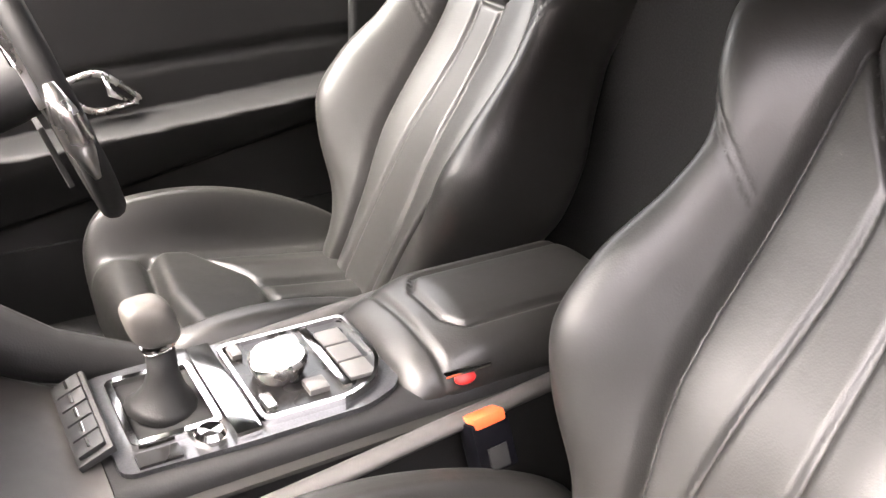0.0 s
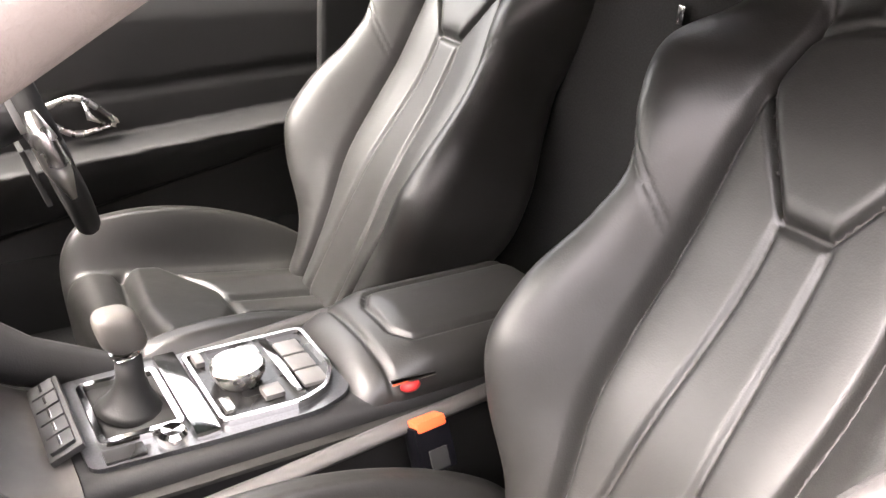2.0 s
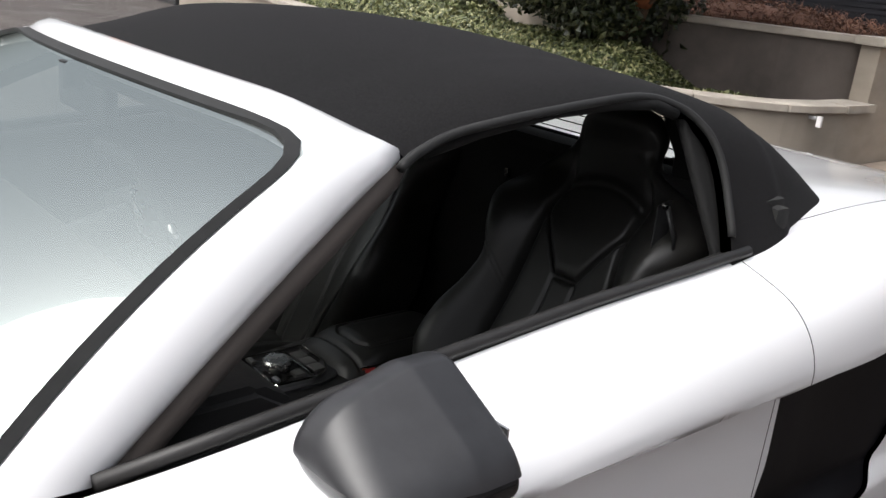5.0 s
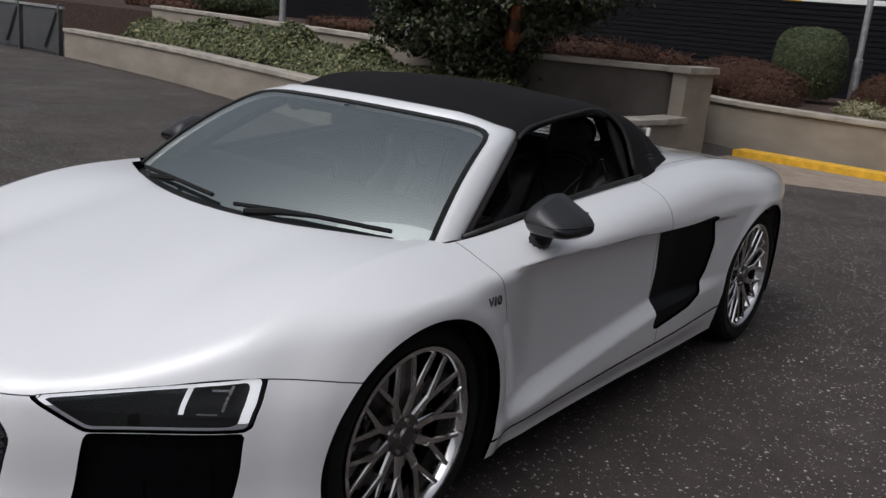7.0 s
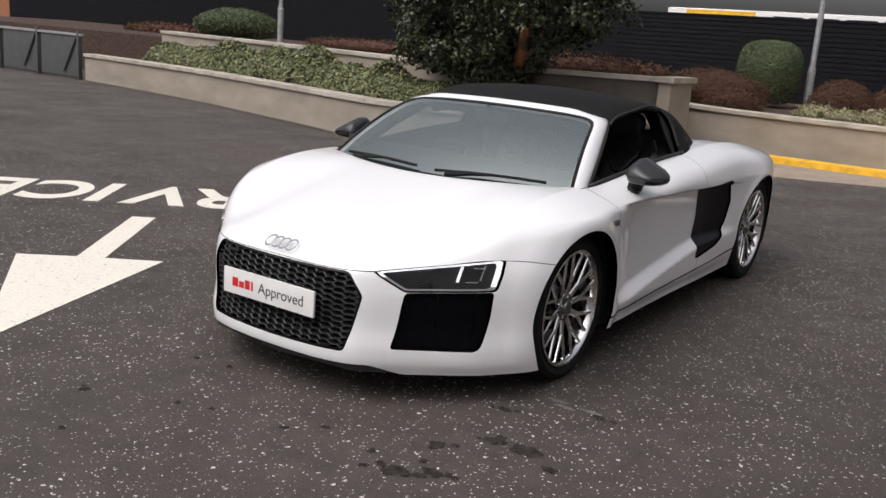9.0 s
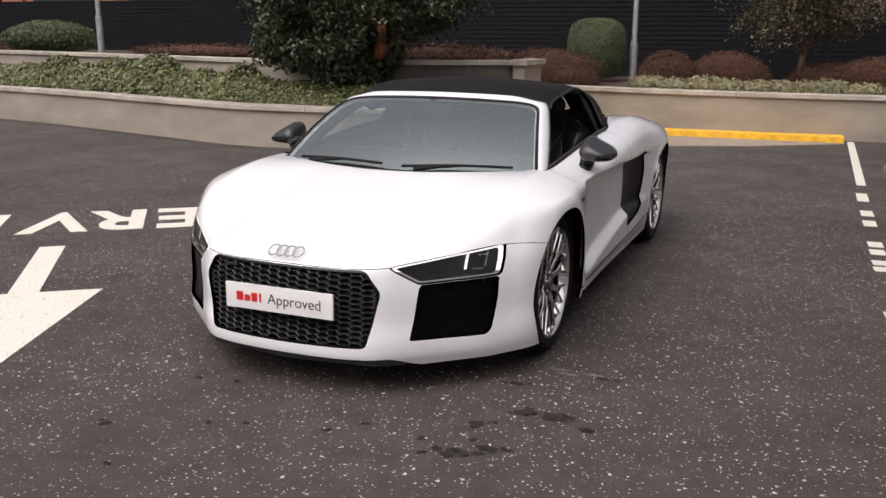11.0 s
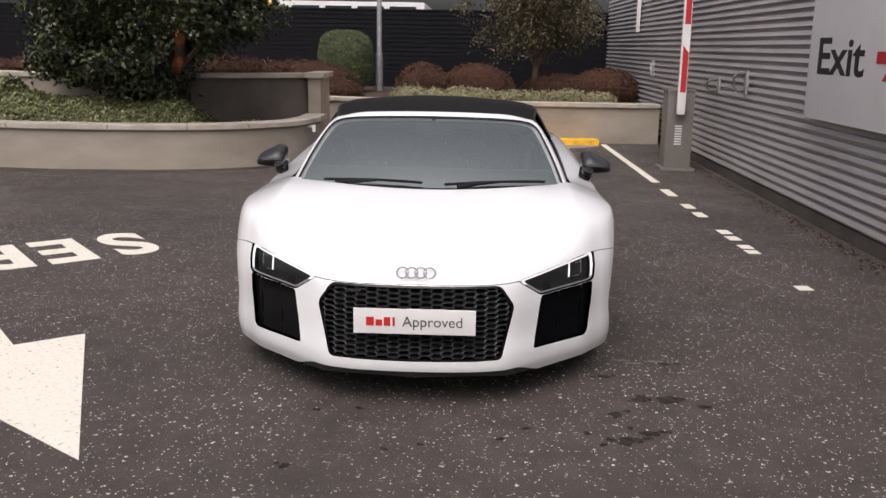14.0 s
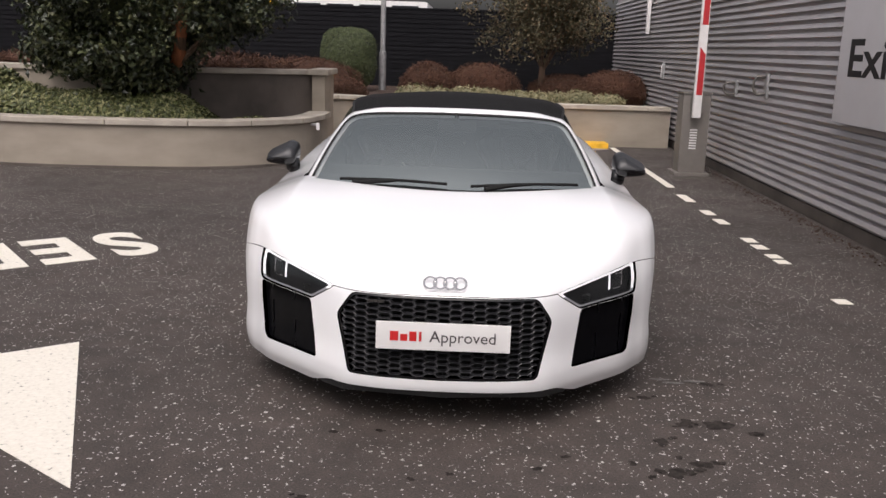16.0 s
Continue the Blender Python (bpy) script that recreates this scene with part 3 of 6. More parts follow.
# planting beds
prism("ground_bed_lower", [(x, y + 0.1) for x, y in LOW] + [(-2.0, 8.5), (-3.0, 7.9), (-4.6, 7.6)] + [(x, y + 0.1) for x, y in UPP[::-1]], 0.02, 0.46, SOIL)
prism("ground_bed_upper", [(x, y + 0.12) for x, y in UPP] + [(-3.5, 7.75), (-2.2, 8.5), (-2.14, 9.08), (-3.45, 12.2), (-3.6, 17.45), (-30, 17.45), (-30, 10.5)], 0.02, 0.96, SOIL)
prism("ground_bed_right", [(x, y + 0.12) for x, y in RIGHT] + [(3.3, 17.45), (-3.55, 17.45)], 0.02, 0.55, SOIL)
for n in ("ground_bed_lower", "ground_bed_upper", "ground_bed_right"):
    tagged(bpy.data.objects[n], "bare brown soil of a raised planting bed", "soil", kind="structure")

# kerb and concrete apron before the right-hand bed
KERB = [(-1.9, 10.05), (-0.4, 9.98), (1.0, 10.02), (2.28, 10.1)]
tagged(part("kerb", strip_wall(bmesh.new(), smooth_path(KERB, 5), (0.0, 0.36), 0, 0.085), YELLOW), "low kerb painted worn yellow", "kerb", kind="structure")
prism("pavement", [(-1.94, 8.0), (-0.4, 8.45), (1.1, 9.15), (1.9, 9.72), (2.3, 10.02), (2.28, 10.08), (1.0, 10.0), (-0.4, 9.96), (-1.94, 10.0)], 0.001, 0.006, CONCRETE)
tagged(bpy.data.objects["pavement"], "pale concrete apron before the yellow kerb", "pavement", kind="structure")

# painted marks on the ground
def mark(name, poly, label, z=0.005, mat=LINES, category="road marking", m=None):
    return tagged(prism(name, poly, 0.001, z, mat, m=m), label, category)


def along(a, b, w):
    """The plan outline of a straight stroke."""
    a, b = Vector(a), Vector(b)
    d = (b - a).normalized()
    s = Vector((-d.y, d.x)) * w / 2
    return [tuple(a + s), tuple(a - s), tuple(b - s), tuple(b + s)]


mark("white_line", along((2.37, 10.3), (2.415, 6.08), 0.09), "long worn white painted line on asphalt")
for a, b in ((5.54, 5.08), (4.57, 4.32), (4.10, 3.86), (3.24, 3.07), (2.97, 2.81), (2.62, 2.49), (2.43, 2.31), (1.34, 1.23)):
    x = 2.425 + 0.015 * (4 - a)
    tagged(mark("white_dash", along((x, a), (x + 0.01, b), 0.1), "short worn white painted dash on asphalt"), group="dashed line")
A = Vector((0.62, -0.785))
S = Vector((0.785, 0.62))
O = Vector((-2.94, 0.62))
mark("painted_arrow", [tuple(O + S * u + A * v) for u, v in ((-0.085, 0), (0.085, 0), (0.085, 1.22), (0.44, 1.23), (0.0, 2.76), (-0.44, 1.23), (-0.085, 1.22))], "large worn white direction arrow on asphalt")
_turn = Matrix(((-0.785, 0.62 * 1.0, 0, 0), (-0.62, -0.785 * 1.0, 0, 0), (0, 0, 1, 0), (0, 0, 0, 1)))
for i, ch in enumerate("SERVICE"):
    c = Vector((-2.47, 2.18)) + Vector((-0.785, -0.62)) * (0.47 * i - (0.1 if i > 4 else 0))
    tagged(letters("painted_letter", ch, LINES, Matrix.Translation((c.x, c.y, 0.003)) @ _turn @ Matrix.Diagonal((0.97, 1.42, 1, 1)), size=0.77, depth=0.002, bold=0.022),
           "worn white road letter " + ch, "road marking", "painted word")
random.seed(4)
for x, y, r in ((1.15, -0.77, 0.10), (1.0, -0.78, 0.05), (0.88, -0.96, 0.055), (0.88, -1.23, 0.075), (0.99, -1.15, 0.065), (0.89, -0.5, 0.05), (0.78, -1.27, 0.03), (0.48, -1.135, 0.032), (0.37, -1.245, 0.03), (0.73, -1.17, 0.03), (-0.45, -1.54, 0.04), (-0.42, -1.0, 0.03),
                (-0.24, -0.97, 0.03), (-0.09, -1.37, 0.028), (1.22, -0.29, 0.05), (-0.2, -1.8, 0.03), (0.05, -1.32, 0.025)):
    bm = bmesh.new()
    for j in range(4 if r > 0.045 else 2):
        q = r * (1.0 if j == 0 else random.uniform(0.3, 0.55))
        dx, dy = (0, 0) if j == 0 else (random.uniform(-1.5, 1.5) * r, random.uniform(-0.8, 0.8) * r)
        f1, f2 = random.random() * 6, random.random() * 6
        ring = []
        for k in range(22):
            t = k * math.tau / 22
            w = 0.66 * q * (0.8 + 0.2 * math.sin(2 * t + f1) + 0.14 * math.sin(5 * t + f2) + 0.12 * random.random())
            ring.append(bm.verts.new((x + dx + 0.95 * w * math.cos(t), y + dy + 0.85 * w * math.sin(t), 0.003 + 0.0006 * j)))
        bm.faces.new(ring)
    tagged(part("oil_stain", bm, STAIN), "dark oily stain soaked into asphalt", "stain", "oil stains")
for x, y in ((1.01, -0.26), (1.17, -0.268), (1.06, -0.30)):
    bm = bmesh.new()
    ring = [bm.verts.new((x + 0.05 * (0.7 + 0.5 * random.random()) * math.cos(k * math.tau / 14), y + 0.016 * (0.6 + 0.7 * random.random()) * math.sin(k * math.tau / 14), 0.0045)) for k in range(14)]
    bm.faces.new(ring)
    tagged(part("paint_scuff", bm, SCUFF), "small pale paint scuff on asphalt", "road marking", "paint scuffs")


# grey corrugated wall on the exit side
def corrugated(name, x, y0, y1, z0, z1, pitch, depth, mat, parent=None, axis="x"):
    """A sheet with level ribs; the ribs stand out to the yard."""
    rows, prof = int((z1 - z0) / pitch), ((0.0, 0), (0.36, 0), (0.41, 1), (0.9, 0.7), (0.99, 0))
    pts = [(z0 + (r + a) * pitch, d * depth) for r in range(rows) for a, d in prof] + [(z1, 0)]
    V = [((x - d, y, z) if axis == "x" else (y, x - d, z)) for z, d in pts for y in (y0, y1)]
    T = [(2 * i, 2 * i + 1, 2 * i + 3, 2 * i + 2) for i in range(len(pts) - 1)]
    if axis == "x":
        T = [t[::-1] for t in T]
    return raw(name, V, T, mat, parent, smooth=False)


_w = tagged(boxed("wall_corrugated", (3.42, 3.7, -14, 17.6, 0, 2.68), SATINBLACK, bevel=0), "tall grey building wall in level corrugated steel", "wall", kind="structure")
for a, b in ((-14, -6.0), (-5.99, 17.5)):
    corrugated("cladding_sheet", 3.40, a, b, 0.12, 2.68, 0.086, 0.045, STEELWALL, _w)
# dark colour stands in for shadow and leaf litter at the wall's base
boxed("plinth", (3.38, 3.418, -14, 11.3, 0, 0.115), DARKWALL, _w, bevel=0.004)
random.seed(9)
_b = bmesh.new()
for k in range(420):
    p = Matrix.Translation((3.3 - 0.1 * abs(random.gauss(0, 0.8)), random.uniform(0.5, 8.5), 0.006)) @ Euler((random.random(), random.random(), 6 * random.random())).to_matrix().to_4x4()
    bmesh.ops.create_cone(_b, cap_ends=True, segments=4, radius1=random.uniform(0.006, 0.016), radius2=0.003, depth=0.012, matrix=p)
tagged(part("fallen_leaf_litter", _b, SOIL), "dry brown leaf litter along the wall's foot", "leaf litter", kind="stuff")

_s = tagged(boxed("exit_sign", (3.27, 3.3, 1.2, 3.86, 0.965, 2.25), SIGN, bevel=0.004), "large pale grey exit sign board with black word and red arrow", "sign")
_e = letters("lettering", "Exit", INK, Matrix.Translation((3.268, 3.14, 1.51)) @ pose(0, 0, 0, 90, 0, -90), _s, 0.47, 0.001, "black word Exit", bold=0.008)
_ey, _ez = [v.co.y for v in _e.data.vertices], [v.co.z for v in _e.data.vertices]
for v in _e.data.vertices:
    v.co.y = 2.655 + 0.975 * (v.co.y - min(_ey)) / (max(_ey) - min(_ey))
    v.co.z = 1.357 + 0.315 * (v.co.z - min(_ez)) / (max(_ez) - min(_ez))
_ar = [(0, 0.045), (0.24, 0.045), (0.13, 0.17), (0.25, 0.17), (0.40, 0.0), (0.25, -0.17), (0.13, -0.17), (0.24, -0.045), (0, -0.045)]
prism("arrow", _ar, 0, 0.002, SIGNRED, _s, "red arrow", Matrix.Translation((3.269, 2.44, 1.515)) @ pose(0, 0, 0, 90, 0, -90))
for y in (3.7, 2.4, 1.35):
    boxed("batten", (3.302, 3.36, y - 0.03, y + 0.03, 1.0, 2.2), GALV, _s, bevel=0.003)

_t = tagged(boxed("tube_light", (3.26, 3.33, 13.0, 13.1, 1.85, 2.66), WHITEPAINT, bevel=0.012), "slim white upright tube light on the corrugated wall", "wall light")
boxed("bracket", (3.325, 3.37, 13.02, 13.08, 2.4, 2.5), GALV, _t)
for y, z, h in ((7.17, 1.11, 0.10), (5.99, 1.19, 0.14)):
    _b2 = tagged(boxed("wall_bracket", (3.335, 3.365, y - 0.05, y + 0.05, z - h, z + h), GALV, bevel=0.006), "small grey metal hook plate on the corrugated wall", "bracket", "wall brackets")
    _hk = [(3.33, y + 0.01, z + 0.7 * h), (3.24, y, z + 0.75 * h), (3.20, y, z + 0.3 * h), (3.21, y, z - 0.3 * h), (3.25, y, z - 0.7 * h), (3.335, y, z - 0.6 * h)]
    part("hook", sweep(bmesh.new(), _hk, 0.016, 8), CABINET, _b2, "dark bent steel hook", smooth=True)
_b3 = tagged(boxed("wall_socket", (3.31, 3.365, 11.5, 11.6, 1.08, 1.36), GALV, bevel=0.006), "narrow pale metal box on the corrugated wall", "socket")
boxed("cover", (3.302, 3.312, 11.515, 11.585, 1.10, 1.30), WHITEPAINT, _b3, bevel=0.003)

# barrier with its raised boom
_g = tagged(boxed("barrier_gate", (2.73, 3.07, 7.2, 7.52, 0.04, 1.02), CABINET, bevel=0.015), "grey barrier cabinet with a raised red and white boom", "barrier")
boxed("foot_plate", (2.68, 3.12, 7.14, 7.58, 0, 0.04), CABINET, _g, bevel=0.006)
boxed("lid", (2.72, 3.08, 7.19, 7.53, 1.02, 1.05), CABINET, _g, bevel=0.008)
for k in range(8):
    boxed("vent_slot", (2.84, 2.93, 7.192, 7.2, 0.34 + 0.033 * k, 0.358 + 0.033 * k), WHITEPAINT, _g, bevel=0)
boxed("boom_clamp", (2.82, 2.97, 7.1, 7.2, 0.80, 0.99), CABINET, _g, bevel=0.01)
_boom = part("boom", box(bmesh.new(), 2.812, 2.918, 7.03, 7.09, 0.74, 3.7, 0.02), WHITEPAINT, _g, "white boom with red panels", smooth=True)
for a, b in ((1.02, 1.60), (1.86, 2.44), (2.72, 3.30)):
    prism("red_panel", [(2.835, a), (2.905, a), (2.905, b - 0.09), (2.835, b)], 0, 0.003, REDPAINT, _boom, m=Matrix.Translation((0, 7.029, 0)) @ pose(0, 0, 0, 90))

# black fence and what stands behind it
_f = tagged(boxed("fence", (-34, 3.4, 17.52, 17.6, 0.3, 2.33), FENCE, bevel=0), "tall black close-boarded fence with level boards", "fence", kind="structure")
for k in range(17):
    z = 0.55 + 0.105 * k
    for a, b in ((-34, -20), (-20, -9), (-9, 3.4)):
        boxed("board", (a + 0.004, b - 0.004, 17.485, 17.52, z, z + 0.088), FENCE, _f, bevel=0)
boxed("rail_cap", (-34, 3.4, 17.47, 17.62, 2.33, 2.37), FENCE, _f, bevel=0)

_b4 = tagged(boxed("brick_building", (-60, -21.5, 26, 36, 0, 9), BRICKFAR, bevel=0), "orange brick building with dark windows behind the fence", "building")
for k in range(7):
    x = -57 + 5.2 * k
    boxed("pier", (x, x + 0.8, 25.85, 26.0, 0, 9), BRICKFAR, _b4, bevel=0)
    w = boxed("window", (x + 1.3, x + 4.6, 25.94, 26.0, 2.2, 3.4), GLASSFAR, _b4, bevel=0)
    boxed("window", (x + 1.3, x + 4.6, 25.94, 26.0, 5.2, 6.6), GLASSFAR, _b4, bevel=0)
    for z in range(6):
        boxed("louvre", (x + 1.2, x + 4.7, 25.9, 26.0, 3.5 + 0.26 * z, 3.66 + 0.26 * z), BRICKFAR, _b4, bevel=0)
boxed("roof", (-60.3, -21.2, 25.6, 36.4, 9, 9.4), DARKWALL, _b4, bevel=0)
_b5 = tagged(boxed("van_body_unit", (-9.6, -1.5, 27, 33, 0, 2.95), WHITEPAINT, bevel=0.1), "low white commercial unit behind the fence", "building")
boxed("sign_band", (-8.9, -6.6, 26.96, 27.0, 2.35, 2.9), YELLOW, _b5, "yellow sign band", bevel=0)
for k in range(4):
    boxed("window", (-6.0 + 1.1 * k, -5.1 + 1.1 * k, 26.95, 27.0, 2.3, 2.8), GLASSFAR, _b5, bevel=0)

# lamp posts
def lamp_post(x, y, z, label):
    root = tagged(part("lamp_post", lathe(bmesh.new(), [(0.075, z), (0.075, z + 0.9), (0.055, z + 0.92), (0.05, z + 4.6), (0.0, z + 4.61), (0.0, z)], 20, "z", False), GALV, smooth=True), label, "lamp post", "lamp posts")
    for v in root.data.vertices:
        v.co.x += x
        v.co.y += y
    boxed("door_plate", (x - 0.03, x + 0.03, y - 0.082, y - 0.07, z + 0.75, z + 0.95), GALV, root)
    boxed("lantern", (x - 0.16, x + 0.16, y - 0.55, y + 0.1, z + 4.6, z + 4.72), GALV, root, bevel=0.03)
    return root


lamp_post(-1.85, 15.4, 0.45, "slender grey steel lamp post in the planting bed")
lamp_post(-14.0, 13.0, 0.9, "slender grey steel lamp post on the upper terrace")

# gate at the far end
_gate = tagged(empty("steel_gate", (-14.6, 7.9, 0)), "grey sheet-steel yard gate with upright posts", "gate")
for k in range(3):
    x = -0.1 - 1.5 * k
    boxed("panel", (x - 1.42, x - 0.06, 0.0, 0.03, 0.06, 0.9), GATEGREY, _gate, bevel=0.004)
    boxed("post", (x - 0.06, x, -0.04, 0.05, 0, 1.0), GATEGREY, _gate, bevel=0.006)
    bm = bmesh.new()
    sweep(bm, [(x - 0.1, -0.03, 0.85), (x - 0.55, -0.03, 0.15)], 0.025, 6)
    part("brace", bm, GATEGREY, _gate)
boxed("top_rail", (-4.6, 0, -0.03, 0.04, 0.9, 0.95), GALV, _gate, bevel=0.004)


# ---- plants ----
def leaves(P, D, size, rng, wide=0.45, droop=0.3):
    """Folded leaf blades at the points P, facing about D: vertices and quads."""
    n = len(P)
    d = D + rng.normal(0, 0.55, (n, 3))
    d /= np.linalg.norm(d, axis=1)[:, None]
    t = rng.normal(0, 1, (n, 3))
    t -= (t * d).sum(1)[:, None] * d
    t /= np.linalg.norm(t, axis=1)[:, None]
    s = np.cross(d, t)
    L = size * rng.uniform(0.6, 1.3, n)[:, None]
    W = L * wide
    V = np.stack([P, P + t * L * 0.5 + s * W * 0.5 + d * L * 0.12, P + t * L - d * L * droop, P + t * L * 0.5 - s * W * 0.5 + d * L * 0.12], 1)
    return V.reshape(-1, 3), np.arange(4 * n).reshape(-1, 4)


def ball_points(rng, n, c, r, deep=0.25, lumps=7, low=-1.0, square=2.0):
    """Points in the outer layer of an uneven ball, with directions outwards."""
    d = rng.normal(0, 1, (n, 3))
    d /= np.linalg.norm(d, axis=1)[:, None]
    d = d[d[:, 2] > low]
    k = rng.normal(0, 1, (lumps, 3))
    k /= np.linalg.norm(k, axis=1)[:, None]
    bulge = 0.94 + 0.16 * (np.clip(d @ k.T, 0, 1) ** 6).sum(1)
    if square > 2:
        bulge = (0.985 + 0.02 * bulge) / (np.abs(d) ** square).sum(1) ** (1 / square)
    rad = bulge * (1 - deep * rng.random(len(d)) ** 1.6)
    return np.array(c) + d * rad[:, None] * np.array(r), d / np.array(r) * min(r)


def plant_core(bm, c, r, n=14):
    bmesh.ops.create_uvsphere(bm, u_segments=n, v_segments=n // 2 + 2, radius=1.0, matrix=Matrix.Translation(c) @ Matrix.Diagonal((*r, 1)))
    return bm


rng = np.random.default_rng(5)
_tree = tagged(empty("evergreen_tree", (-3.75, 7.05, 0.46)), "dense glossy evergreen tree with a red-barked trunk", "tree")
TRUNK = [(-0.30, 0.25, -0.1), (-0.12, 0.12, 0.35), (0.10, 0.0, 0.68), (0.22, -0.06, 0.92), (0.25, -0.08, 1.25), (0.18, 0.05, 2.0), (0.05, 0.15, 2.8)]
part("trunk", sweep(bmesh.new(), TRUNK, [0.12, 0.105, 0.085, 0.07, 0.06, 0.05, 0.03], 10), BARK, _tree, "dark leaning trunk", smooth=True)
part("peeling_bark", sweep(bmesh.new(), [(0.13, -0.015, 0.72), (0.205, -0.055, 0.88), (0.235, -0.07, 1.08), (0.25, -0.08, 1.26)], [0.086, 0.082, 0.074, 0.068], 10), REDBARK, _tree, "reddish peeling bark", smooth=True)
for a in range(12):
    ang, h = a * 2.4, 0.75 + 0.15 * a
    end = Vector((-0.25 + 1.45 * math.cos(ang), 0.1 + 1.1 * math.sin(ang), h + 0.6))
    mid = Vector((0.2, -0.03, h)).lerp(end, 0.5) + Vector((0, 0, 0.22))
    bm = sweep(bmesh.new(), [(0.2, -0.03, h), tuple(mid), tuple(end)], [0.04, 0.026, 0.010], 6)
    part("branch", bm, BARK, _tree)
# clumps of leaves round an uneven crown, lower on one side and lifted over the trunk
UNDER = spl([(-2.2, 1.45), (-1.9, 1.15), (-1.5, 0.66), (-1.0, 0.56), (-0.45, 0.40), (0.1, 0.42), (0.32, 0.72), (0.95, 1.02), (1.3, 1.22), (1.6, 1.65), (2.2, 2.2)])
d = rng.normal(0, 1, (1500, 3))
d /= np.linalg.norm(d, axis=1)[:, None]
C = np.array([-0.22, 0.15, 2.0]) + d * np.array([1.72, 1.45, 1.75]) * rng.uniform(0.5, 1.0, 1500)[:, None] ** 0.6
C = C[(C[:, 2] > UNDER(C[:, 0]) + 0.10 + 0.12 * np.clip(C[:, 1], 0, 2)) & (C[:, 2] < 3.6)][:640]
low = np.stack([rng.uniform(-1.55, 0.08, 400), rng.uniform(-0.4, 0.45, 400), rng.uniform(0.45, 1.1, 400)], 1)
C = np.concatenate([C, low[low[:, 2] > UNDER(low[:, 0]) + 0.04][:170]])
size = rng.uniform(0.13, 0.30, len(C))
pick = rng.integers(0, len(C), 64000)
P, D = ball_points(rng, 64000, (0, 0, 0), (1, 1, 1), 0.75, 1)
P = C[pick[: len(P)]] + P * size[pick[: len(P)]][:, None] * np.array([1.15, 1.15, 0.8])
gap = np.zeros(len(P), bool)
for dx, dy in ((0.305, -0.952), (0.515, -0.857)):
    ahead, off = (P[:, 0] - 0.23) * dx + (P[:, 1] + 0.07) * dy, (P[:, 0] - 0.23) * dy - (P[:, 1] + 0.07) * dx
    gap |= (ahead > -0.03) & (np.hypot(off / 0.12, (P[:, 2] - 0.95) / 0.26) < 0.75 + 0.5 * rng.random(len(P)))
V, T = leaves(P[~gap], D[~gap] * 0.7 + np.array([0, 0, 0.25]), 0.088, rng)
raw("crown", V, T, LEAF, _tree, smooth=False)
bm = bmesh.new()
for c, r in (((-0.25, 0.45, 2.1), (1.15, 0.8, 1.1)), ((-0.9, 0.3, 1.25), (0.5, 0.45, 0.4)), ((0.7, 0.5, 1.7), (0.45, 0.5, 0.35)), ((-0.35, 0.35, 0.95), (0.5, 0.25, 0.35))):
    plant_core(bm, c, r)
part("inner_foliage", bm, LEAF, _tree)


def bush(name, c, r, mat, n, size, label, category, group="", wide=0.45, flat=-0.35, core=0.86, square=2.0):
    root = tagged(empty(name, (c[0], c[1], c[2] - r[2])), label, category, group)
    o = np.array([0, 0, r[2]])
    P, D = ball_points(rng, n, o, r, 0.12, 6, flat, square)
    V, T = leaves(P, D, size, rng, wide)
    raw("foliage", V, T, mat, root, smooth=False)
    bm = plant_core(bmesh.new(), tuple(o), [core * v for v in r])
    part("inner_foliage", bm, mat, root)
    return root


bush("topiary_ball", (-2.5, 14.8, 1.21), (0.56, 0.56, 0.60), BOX, 16000, 0.042, "clipped round green topiary bush", "bush", "topiary", flat=-0.9, square=3.4)
bush("topiary_ball", (-15.5, 12.9, 1.34), (1.0, 0.9, 0.42), BOX, 9000, 0.07, "broad clipped green topiary bush", "bush", "topiary", flat=-0.9)
bush("spreading_shrub", (-18.6, 13.2, 1.0), (1.7, 0.8, 0.2), HEATHER, 3000, 0.1, "low dark spreading shrub", "shrub")
for x, y, rx, rz in ((-0.75, 13.2, 0.55, 0.42), (0.25, 13.4, 0.7, 0.46), (2.75, 13.2, 0.68, 0.42), (1.9, 14.6, 0.7, 0.3), (-0.2, 15.6, 0.8, 0.25), (-3.0, 13.3, 0.9, 0.46), (-2.3, 12.2, 0.45, 0.26)):
    bush("heather_bush", (x, y, 0.52 + rz * 0.55), (rx, 0.6, rz), HEATHER, 9000, 0.085, "rounded russet-brown heather bush", "shrub", "heather", 0.12, -0.6)
for x, y, z, rx, rz in ((-3.6, 10.6, 0.95, 0.8, 0.2), (-4.3, 10.2, 1.0, 1.1, 0.22), (-7.0, 11.6, 1.0, 1.5, 0.16), (-10.5, 12.2, 1.0, 1.8, 0.16)):
    bush("heather_bush", (x, y, z + rz * 0.4), (rx, 0.7, rz), HEATHER, 3600, 0.13, "spreading russet-brown heather bush", "shrub", "heather", 0.12, -0.6)
for k in range(9):
    x = -0.9 + 0.42 * k + rng.uniform(-0.1, 0.1)
    bush("groundcover_clump", (x, 12.3 + rng.uniform(-0.25, 0.3), 0.60), (0.34, 0.3, 0.14 + 0.06 * rng.random()), PALEGREEN, 900, 0.08, "pale green groundcover clump", "shrub", "groundcover", 0.35, -0.5)

